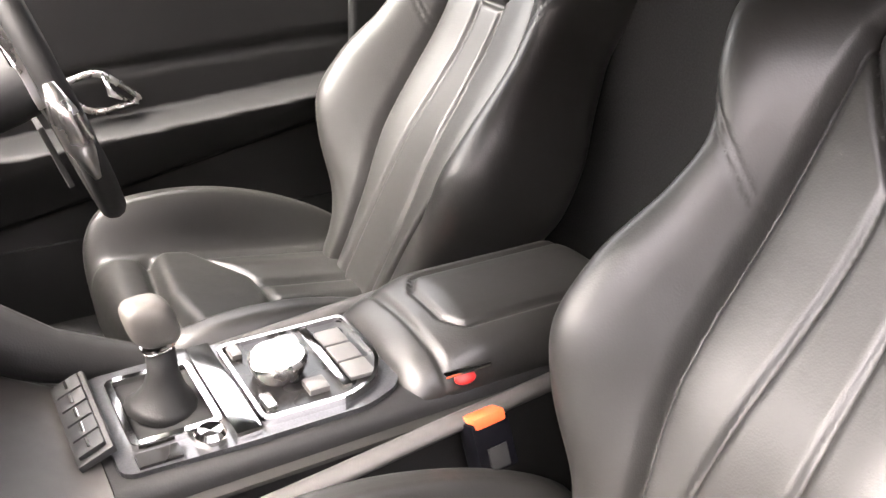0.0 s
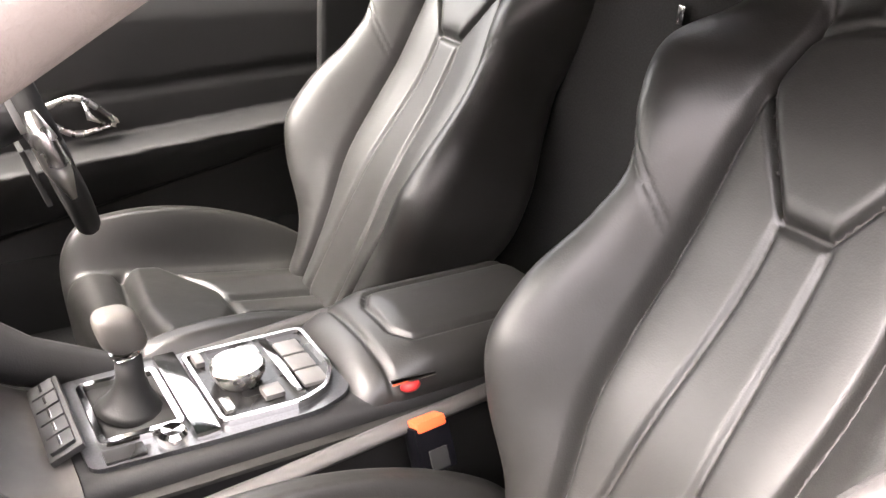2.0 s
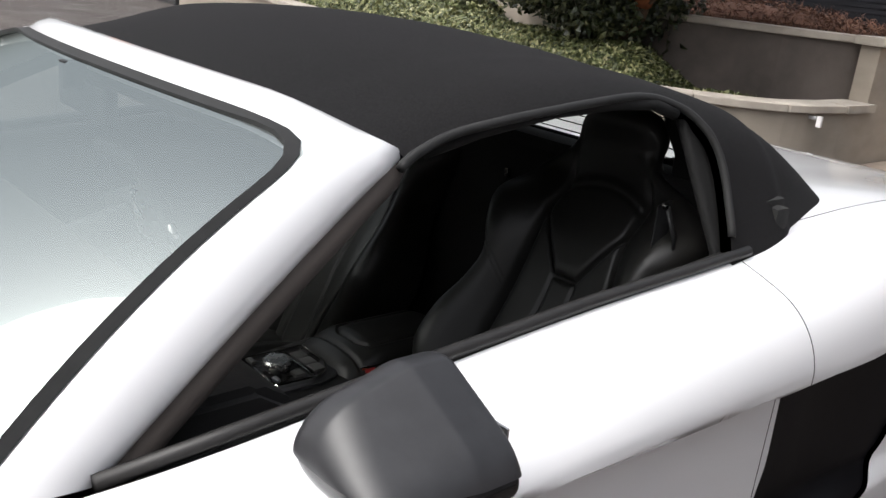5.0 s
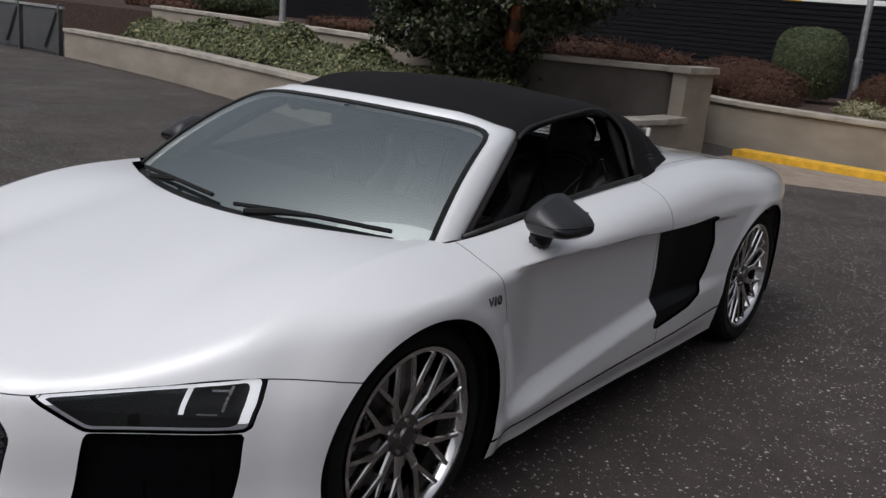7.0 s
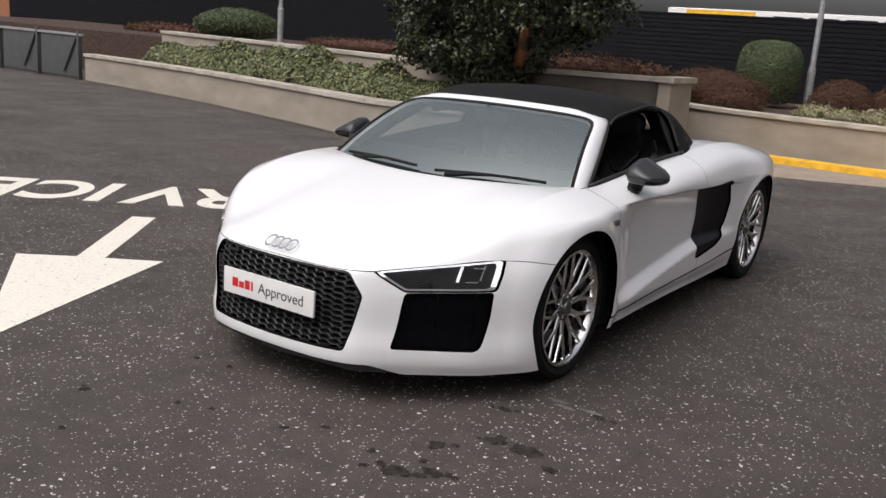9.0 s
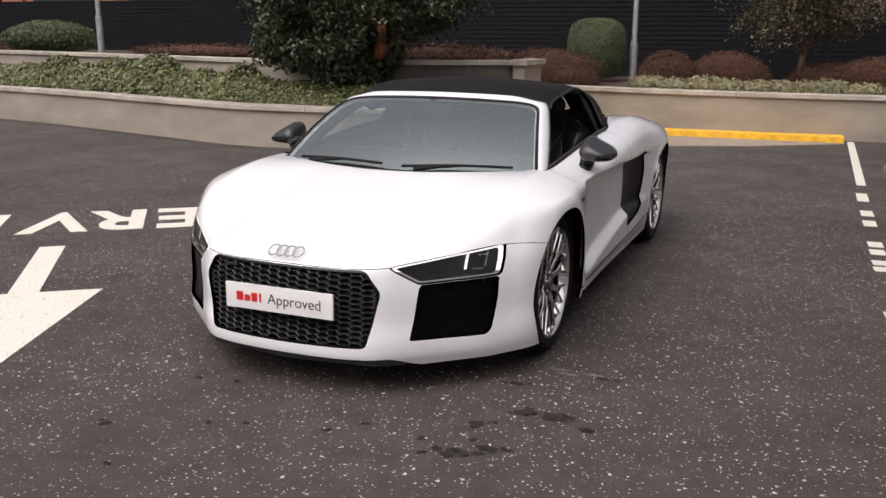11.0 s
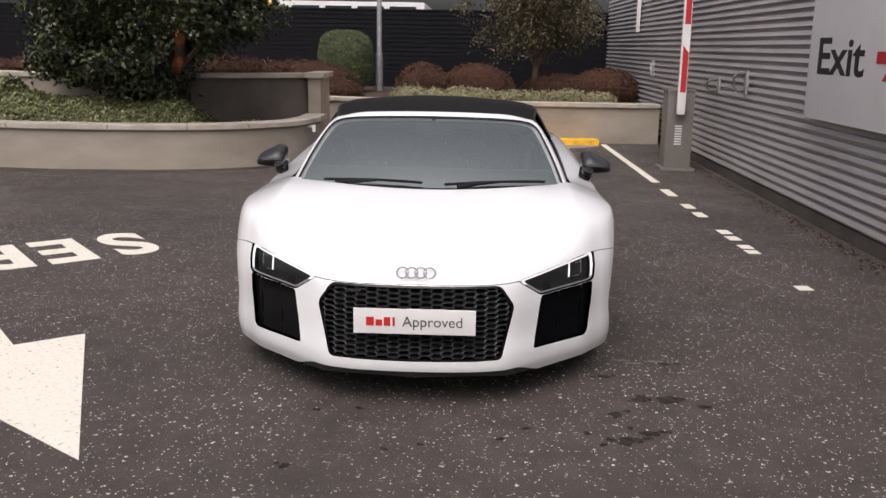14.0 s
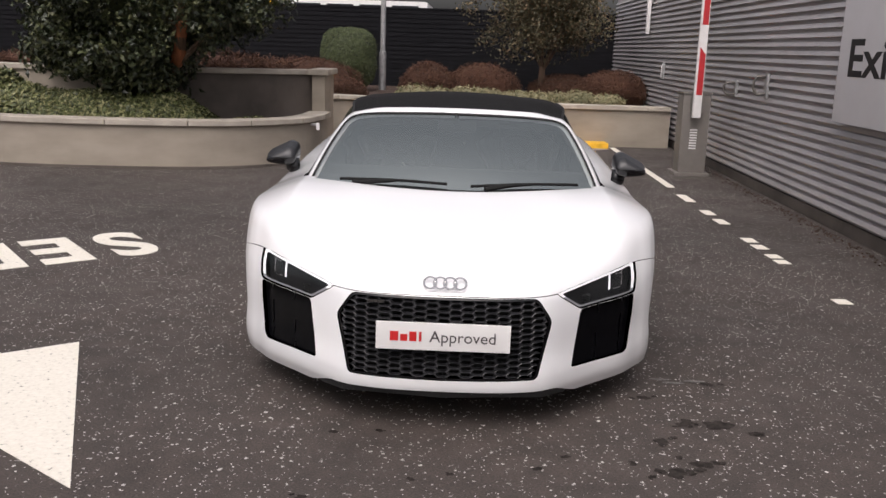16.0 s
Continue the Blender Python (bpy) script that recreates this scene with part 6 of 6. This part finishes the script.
def quarter_field(x, y, z):
    """Lining inside the rear corner of the soft top: a side panel that turns in towards the rear window."""
    inner = np.minimum(0.778 - 0.56 * (z - 0.90) - 0.012 * ease(1.2, 1.6, y) - 0.024, 0.715 + 0.045 * ease(0.82, 0.90, z))
    roof_in = TOPZ(y) - 0.033 * (x / 0.5) ** 2 - 0.024
    side = smax(x - inner, inner - 0.022 - x, 0.004)
    edge = 0.45 + 0.05 * np.clip((1.115 - z) / 0.08, 0, 1)
    back = smax(smax(np.abs(y - 1.650) - 0.012, edge - x, 0.015), x - inner, 0.004)
    f = smax(smin(side, back, 0.05), z - roof_in, 0.01)
    return smax(smax(f, 0.5 - z, 0.01), np.maximum(1.478 - y, y - 1.668), 0.008)


corner = nets(quarter_field, (0.40, 1.46, 0.48), (0.78, 1.69, 1.22), 0.009)
surface("quarter_lining", corner, GAPBLACK, car, "black lining beside the rear window")
surface("quarter_lining", mirrored(corner), GAPBLACK, car, "black lining beside the rear window")
for s in (1, -1):
    def lining_field(x, y, z, s=s):
        a = s * x
        top = 0.82 + 0.098 * np.clip(y - 0.36, 0, 1.1)
        inner = 0.715 + 0.02 * ease(0.74, 0.82, z) - 0.012 * ease(0.4, 0.3, z)
        ledge, under = 0.536 + 0.085 * (y - 1.0), 0.415 + 0.2 * (y - 1.0)
        inner = inner - 0.062 * ease(ledge + 0.006, ledge - 0.014, z) * (0.35 + 0.65 * ease(under - 0.01, ledge - 0.01, z)) * ease(under - 0.012, under + 0.006, z) * ease(0.66, 0.95, y)
        inner = inner + 0.008 * np.exp(-(((z - 0.62 - 0.06 * (y - 1)) / 0.01) ** 2))
        f = smax(inner - a, a - 0.756, 0.015)
        f = smax(f, z - top, 0.018)
        return smax(smax(f, 0.19 - z, 0.02), np.maximum(0.40 - y, y - 1.56), 0.02)

    lo, hi = ((0.62, 0.38, 0.17), (0.78, 1.6, 0.97)) if s > 0 else ((-0.78, 0.38, 0.17), (-0.62, 1.6, 0.97))
    dl = surface("door_lining", nets(lining_field, lo, hi, 0.0095), DOORPAD, car, "black padded door lining with armrest")
    bm = bmesh.new()
    loop = rounded([(0.95, 0.605), (1.03, 0.628), (1.10, 0.572), (1.02, 0.557)], 0.02, 4)
    ring = [(s * 0.703, y, z) for y, z in loop]
    sweep(bm, ring + ring[:2], 0.006, 6)
    part("pull_handle", bm, SILVER, dl, "satin aluminium door handle", smooth=True)
    bm = sweep(bmesh.new(), [(s * 0.700, 1.04, 0.62), (s * 0.69, 1.045, 0.592), (s * 0.695, 1.075, 0.575)], [0.005, 0.011, 0.007], 8, 0.5)
    part("release_lever", bm, SILVER, dl, smooth=True)
    boxed("speaker_panel", (min(s * 0.708, s * 0.716), max(s * 0.708, s * 0.716), 0.55, 0.78, 0.26, 0.44), SATINBLACK, dl, "dark loudspeaker panel", 0.003)

# dashboard across the front of the cabin
bm = bmesh.new()
prof = [(0.12, 0.765), (0.30, 0.83), (0.48, 0.858), (0.58, 0.86), (0.635, 0.825), (0.645, 0.74), (0.625, 0.66), (0.66, 0.60), (0.64, 0.52), (0.56, 0.44), (0.44, 0.40), (0.2, 0.5)]
rows = [[bm.verts.new((x, y, z)) for y, z in prof] for x in np.linspace(-0.70, 0.70, 15)]
for a, b in zip(rows, rows[1:]):
    for k in range(len(prof)):
        bm.faces.new((a[k], b[k], b[(k + 1) % len(prof)], a[(k + 1) % len(prof)]))
bm.faces.new(rows[0])
bm.faces.new(rows[-1][::-1])
bmesh.ops.recalc_face_normals(bm, faces=bm.faces)
bmesh.ops.bevel(bm, geom=[e for e in bm.edges if len(e.link_faces) == 2 and e.calc_face_angle(0) > 0.3], offset=0.012, segments=2, affect="EDGES")
dash = part("dashboard", bm, PAD, car, "black padded dashboard", smooth=True)
boxed("trim_strip", (0.12, 0.66, 0.640, 0.648, 0.685, 0.715), SILVER, dash, "aluminium trim strip", 0.002)
for x in (-0.6, -0.16, 0.16, 0.6):
    bm = lathe(bmesh.new(), [(0.042, 0.0), (0.042, 0.01), (0.036, 0.014), (0.03, 0.004), (0.0, 0.004), (0.0, 0.0)], 24, "z", False)
    bmesh.ops.transform(bm, matrix=Matrix.Translation((x, 0.632, 0.765)) @ pose(0, 0, 0, -70), verts=bm.verts)
    part("air_vent", bm, SILVER, dash, "round air vent", smooth=True)

# steering wheel and column
SWM = Matrix.Translation((-0.388, 0.905, 0.722)) @ pose(0, 0, 0, -72)
bm = bmesh.new()
n = 48
rim_pts = []
for i in range(n + 1):
    a = math.tau * i / n
    rim_pts.append(SWM @ Vector((0.182 * math.cos(a), max(0.182 * math.sin(a), -0.158), 0)))
swheel = part("steering_wheel", sweep(bm, [tuple(p) for p in rim_pts], 0.016, 10), RIMBLACK, car, "black leather flat-bottomed steering wheel", smooth=True)
part("airbag", box(bmesh.new(), -0.065, 0.065, -0.06, 0.05, -0.02, 0.02, 0.018, SWM), PAD, swheel, smooth=True)
for s in (1, -1):
    bm = box(bmesh.new(), 0.05, 0.172, -0.022, 0.02, -0.012, 0.006, 0.005, SWM @ (Matrix.Identity(4) if s > 0 else Matrix.Rotation(math.pi, 4, "Z") @ Matrix.Scale(1, 4)))
    part("spoke", bm, PAD, swheel, smooth=True)
prism("lower_spoke", rounded([(0.03, 0.012), (0.085, 0.016), (0.098, -0.04), (0.095, -0.10), (0.082, -0.128), (0.062, -0.07)], 0.012), -0.022, 0.013, SILVER, swheel, "satin aluminium lower spoke", SWM)
bm = sweep(bmesh.new(), [tuple(SWM @ Vector(p)) for p in ((0.066, -0.05, -0.024), (0.09, -0.098, -0.025), (0.098, -0.05, -0.024), (0.066, -0.05, -0.024))], 0.0035, 6)
part("spoke_bezel", bm, CHROME, swheel, "chrome spoke bezel")
bm = lathe(bmesh.new(), [(0.045, -0.02), (0.055, -0.30), (0.0, -0.30), (0.0, -0.02)], 20, "z", False)
bmesh.ops.transform(bm, matrix=SWM, verts=bm.verts)
part("steering_column", bm, SATINBLACK, swheel, smooth=True)
for s in (1, -1):
    bm = box(bmesh.new(), s * 0.125 - 0.02, s * 0.125 + 0.02, 0.01, 0.09, -0.035, -0.028, 0.003, SWM)
    part("shift_paddle", bm, GAPBLACK, swheel)

bm = sweep(bmesh.new(), [(-0.187, 0.886, 0.768), (-0.186, 0.895, 0.735), (-0.186, 0.908, 0.70), (-0.188, 0.922, 0.657)], [0.006, 0.0155, 0.0165, 0.004], 8)
part("rim_insert", bm, SILVER, swheel, "satin aluminium rim insert", smooth=True)

# centre console
def console_field(x, y, z):
    a = np.abs(x)
    top = 0.452 + 0.30 * np.clip(0.815 - y, 0, 1) ** 0.9
    half = 0.108 + 0.05 * ease(0.86, 0.68, y) + 0.012 * ease(0.42, 0.3, z)
    f = smax(z - top, a - half, 0.025)
    return smax(smax(f, y - 1.5, 0.03), np.maximum(0.19 - z, 0.55 - y), 0.01)


CON = nets(console_field, (-0.2, 0.53, 0.17), (0.2, 1.53, 0.62), 0.01)
con = surface("centre_console", clip(CON, lambda x, y, z: y - 0.835), DOORPAD, car, "black padded centre console")
surface("console_front", clip(CON, lambda x, y, z: 0.834 - y), CONSOLEGREY, con, "grey console front, lightened for the light on it")
prism("carbon_panel", rounded([(-0.088, 0.845), (0.086, 0.845), (0.092, 0.97), (0.093, 1.10), (0.075, 1.145), (0.03, 1.166), (-0.085, 1.166), (-0.092, 0.97)], 0.016), 0.446, 0.4575, CARBON, con, "carbon-weave console panel")


def ringed(name, poly, w, z0, z1, mat, parent, label=""):
    """A flat frame that follows a closed outline."""
    bm = bmesh.new()
    c = Vector((sum(p[0] for p in poly) / len(poly), sum(p[1] for p in poly) / len(poly)))
    n = len(poly)
    rows = []
    for i, p in enumerate(poly):
        d = (Vector(poly[(i + 1) % n]) - Vector(poly[i - 1])).normalized()
        o = Vector((d.y, -d.x))
        if o.dot(c - Vector(p)) < 0:
            o = -o
        q = Vector(p) + o * w
        rows.append([bm.verts.new(v) for v in ((p[0], p[1], z0), (p[0], p[1], z1 - 0.001), (p[0] + o.x * 0.001, p[1] + o.y * 0.001, z1), (q.x, q.y, z1), (q.x, q.y, z0))])
    for i in range(n):
        a, b = rows[i], rows[(i + 1) % n]
        for k in range(5):
            bm.faces.new((a[k], a[(k + 1) % 5], b[(k + 1) % 5], b[k]))
    bmesh.ops.recalc_face_normals(bm, faces=bm.faces)
    return part(name, bm, mat, parent, label)


def push(r, y0, y1, x0, x1):
    return rounded([(x0, y0), (x1, y0), (x1, y1), (x0, y1)], r)


gear = ringed("gear_gate", push(0.012, 0.862, 0.955, -0.066, 0.058), 0.008, 0.455, 0.466, CHROME, con, "chrome gear-lever surround")
prism("gaiter_base", push(0.01, 0.868, 0.949, -0.058, 0.05), 0.455, 0.459, GAPBLACK, gear, "matt black gate")
bm = sweep(bmesh.new(), [(-0.004, 0.909, 0.457), (-0.004, 0.911, 0.466), (-0.004, 0.912, 0.482), (-0.004, 0.913, 0.502), (-0.004, 0.912, 0.535)], [0.040, 0.033, 0.022, 0.016, 0.0145], 14)
part("gaiter", bm, RIMBLACK, gear, "black leather gaiter", smooth=True)
def knob_field(x, y, z):
    u, v, w = x + 0.004, (y - 0.906) + 0.25 * (z - 0.562), z - 0.562
    return ((np.abs(u) / 0.021) ** 3 + (np.abs(v) / 0.025) ** 3 + (np.abs(w) / 0.027) ** 3) ** (1 / 3) * 0.025 - 0.025


surface("gear_knob", nets(knob_field, (-0.035, 0.855, 0.525), (0.03, 0.94, 0.605), 0.004), KNOB, gear, "leather gear knob in grey lightened for the light on it")
bm = lathe(bmesh.new(), [(0.0185, 0.0), (0.0195, 0.003), (0.0185, 0.007), (0.0, 0.007), (0.0, 0.0)], 20, "z", False)
bmesh.ops.transform(bm, matrix=Matrix.Translation((-0.004, 0.913, 0.533)) @ pose(0, 0, 0, 18), verts=bm.verts)
part("knob_collar", bm, CHROME, gear, smooth=True)
boxed("cross_bar", (-0.086, 0.086, 0.957, 0.984, 0.455, 0.467), CHROME, con, "chrome cross bar", 0.003)
bm = lathe(bmesh.new(), [(0.015, 0.455), (0.016, 0.467), (0.012, 0.472), (0.0, 0.470), (0.0, 0.455)], 24, "z", False)
bmesh.ops.transform(bm, matrix=Matrix.Translation((0.072, 0.935, 0)), verts=bm.verts)
part("start_knob", bm, CHROME, con, "small chrome rotary knob", smooth=True)
boxed("parking_switch", (0.062, 0.084, 0.862, 0.905, 0.455, 0.461), PIANO, con, "black parking-brake switch", 0.003)

panel = ringed("control_panel", rounded([(-0.075, 0.987), (0.078, 0.987), (0.081, 1.085), (0.064, 1.125), (0.024, 1.148), (-0.075, 1.148)], 0.014), 0.0055, 0.455, 0.467, CHROME, con, "chrome-edged control panel")
prism("panel_face", rounded([(-0.07, 0.992), (0.073, 0.992), (0.076, 1.084), (0.061, 1.121), (0.022, 1.143), (-0.07, 1.143)], 0.014), 0.455, 0.461, PIANO, panel, "gloss black panel face")
bm = lathe(bmesh.new(), [(0.025, 0.461), (0.028, 0.466), (0.032, 0.476), (0.0325, 0.484), (0.029, 0.487), (0.0, 0.4865), (0.0, 0.461)], 40, "z", False)
bmesh.ops.transform(bm, matrix=Matrix.Translation((0.0, 1.035, 0)), verts=bm.verts)
part("rotary_dial", bm, SILVER, panel, "satin aluminium rotary dial", smooth=True)
for x, y, w, d in ((-0.055, 1.004, 0.012, 0.006), (0.05, 1.004, 0.014, 0.006), (0.045, 1.06, 0.012, 0.012), (-0.048, 1.065, 0.012, 0.012)):
    boxed("key", (x - w, x + w, y - d, y + d, 0.461, 0.469), SILVER if (x > 0) == (y < 1.01) else KEYGREY, panel, bevel=0.003)
boxed("divider", (-0.062, 0.062, 1.084, 1.095, 0.461, 0.468), CHROME, panel, "chrome divider", 0.001)
for k in range(3):
    boxed("button", (-0.05 + 0.035 * k, -0.018 + 0.035 * k, 1.098, 1.13, 0.461, 0.467), KEYGREY, panel, "satin grey key", bevel=0.004)


def arm_field(x, y, z):
    a = np.abs(x)
    lid = np.maximum(a - 0.062, 1.222 + 3.0 * np.clip(a - 0.03, 0, 1) ** 1.5 - y)
    top = 0.480 + 0.027 * ease(1.15, 1.25, y) - 0.006 * np.exp(-((lid / 0.004) ** 2)) + 0.002 * ease(0.0, -0.03, lid) - 0.014 * (a / 0.1) ** 2
    top = top - 0.006 * np.exp(-(((y - 1.192) / 0.005) ** 2))
    f = smax(z - top, a - 0.105, 0.04)
    return smax(smax(f, 1.152 + 0.4 * (z - 0.46) - y, 0.025), np.maximum(y - 1.47, 0.43 - z), 0.02)


arm = surface("armrest", nets(arm_field, (-0.13, 1.06, 0.41), (0.13, 1.5, 0.56), 0.005), LEATHER, con, "black leather armrest with a hinged lid")
boxed("side_rail", (0.100, 0.121, 0.80, 1.30, 0.423, 0.429), LEATHER, con, "thin black side rail", 0.002)
boxed("side_rail", (-0.121, -0.100, 0.80, 1.30, 0.423, 0.429), LEATHER, con, "thin black side rail", 0.002)
boxed("glint_strip", (0.101, 0.109, 1.185, 1.245, 0.471, 0.475), CHROME, con, "short chrome strip", 0.001)
bm = bmesh.new()
bmesh.ops.create_uvsphere(bm, u_segments=12, v_segments=8, radius=1.0, matrix=Matrix.Translation((0.104, 1.213, 0.462)) @ Matrix.Diagonal((0.008, 0.014, 0.008, 1)))
part("red_button", bm, BUTTONRED, con, "small red button", smooth=True)
cp = boxed("climate_panel", (-0.11, 0.11, 0.66, 0.738, 0.46, 0.65), PIANO, con, "gloss black climate panel", 0.012)
for x, z, r in ((0.055, 0.579, 0.012), (0.05, 0.619, 0.006), (0.0, 0.617, 0.006), (-0.05, 0.615, 0.006), (-0.055, 0.579, 0.012), (0.0, 0.579, 0.012)):
    bm = lathe(bmesh.new(), [(r, 0.0), (r, r), (r * 0.8, r * 1.3), (0.0, r * 1.35), (0.0, 0.0)], 16, "z", False)
    bmesh.ops.transform(bm, matrix=Matrix.Translation((x, 0.738, z)) @ pose(0, 0, 0, -90), verts=bm.verts)
    part("climate_knob", bm, CHROME, cp, "small chrome climate knob", smooth=True)
SWP = Matrix.Translation((-0.012, 0.829, 0.468)) @ pose(0, 0, 0, 24) @ Matrix.Scale(0.86, 4)
part("switch_panel", box(bmesh.new(), -0.082, 0.082, -0.022, 0.022, -0.01, 0.0, 0.004, SWP), PAD, con, "dark sloping switch strip", smooth=True)
for k in range(5):
    x = -0.06 + 0.03 * k
    sw = part("toggle_switch", box(bmesh.new(), x - 0.0135, x + 0.0135, -0.016, 0.016, 0.0, 0.006, 0.002, SWP), SATINBLACK, con, "dark toggle switch with a chrome edge", smooth=True)
    part("edge", box(bmesh.new(), x - 0.009, x + 0.009, -0.002, 0.0015, 0.006, 0.0075, 0.0005, SWP), CHROME, sw)
for s in (1, -1):
    drop = 0.095 if s > 0 else 0.01
    bm = sweep(bmesh.new(), [(s * 0.13, 0.60, 0.62 - drop), (s * 0.125, 0.72, 0.56 - drop), (s * 0.118, 0.82, 0.49 - drop), (s * 0.122, 0.95, 0.43 - drop), (s * 0.128, 1.1, 0.40 - drop)], [0.05, 0.042, 0.03, 0.022, 0.016], 12)
    part("knee_pad", bm, PAD, con, "padded console flank", smooth=True)
    bm = sweep(bmesh.new(), [(s * 0.14, 0.72, 0.375), (s * 0.139, 0.87, 0.404), (s * 0.138, 1.02, 0.417), (s * 0.136, 1.19, 0.434), (s * 0.132, 1.38, 0.448)], 0.013, 10, 0.6)
    part("tunnel_edge", bm, TUNNEL, con, "grey padded edge of the tunnel", smooth=True)

con.location = (0.0, 0.014, 0.012)

# belts and buckles
for s in (1, -1):
    bk = boxed("belt_buckle", (-0.016, 0.016, -0.024, 0.024, -0.06, 0.0), VENTBLACK, car, "black seat-belt buckle with an orange-red button", 0.006)
    bk.matrix_basis = pose(s * 0.148, 1.222 if s > 0 else 1.32, 0.452 if s > 0 else 0.40, 4, s * -24, 0)
    boxed("release_button", (-0.0135, 0.0165, -0.020, 0.020, -0.008, 0.006), BUCKLERED, bk, "orange-red release button", 0.004)
    boxed("slot", (0.0165, 0.019, -0.012, 0.012, -0.055, -0.03), GAPBLACK, bk, bevel=0.001)
    bm = bmesh.new()
    back = 0.0 if s > 0 else 0.095
    pts = [(s * 0.577, 1.505 + back, 0.96), (s * 0.592, 1.485 + back, 0.90), (s * 0.60, 1.465 + back, 0.83), (s * 0.605, 1.44 + back, 0.75), (s * 0.62, 1.40 + back, 0.6), (s * 0.66, 1.38 + back, 0.3)]
    rows = [[bm.verts.new((x + o, y, z)) for o in (-0.001, 0.001)] + [bm.verts.new((x + o, y + 0.045, z + 0.01)) for o in (0.001, -0.001)] for x, y, z in pts]
    for a, b in zip(rows, rows[1:]):
        for k in range(4):
            bm.faces.new((a[k], a[(k + 1) % 4], b[(k + 1) % 4], b[k]))
    belt = part("seat_belt", bm, BELT, car, "black seat-belt webbing")
    loop = [(s * 0.602, 1.50 + back, 0.965), (s * 0.622, 1.51 + back, 0.91), (s * 0.628, 1.505 + back, 0.875), (s * 0.612, 1.495 + back, 0.868), (s * 0.600, 1.495 + back, 0.89)]
    part("belt_guide", sweep(bmesh.new(), loop, 0.006, 8), SATINBLACK, belt, "black belt guide loop", smooth=True)
    boxed("guide_stud", (s * 0.602 - 0.005, s * 0.602 + 0.005, 1.487 + back, 1.497 + back, 0.962, 0.972), CHROME, belt, bevel=0.003)
    if s > 0:
        boxed("belt_hook", (s * 0.04 - 0.006, s * 0.04 + 0.006, 1.645, 1.66, 0.87, 0.895), CHROME, car, "small chrome hook", 0.003)
boxed("interior_mirror", (-0.105, 0.105, 0.63, 0.655, 1.045, 1.105), SATINBLACK, car, "black rear-view mirror", 0.015)
boxed("mirror_stem", (-0.012, 0.012, 0.60, 0.64, 1.09, 1.135), SATINBLACK, car, bevel=0.004)
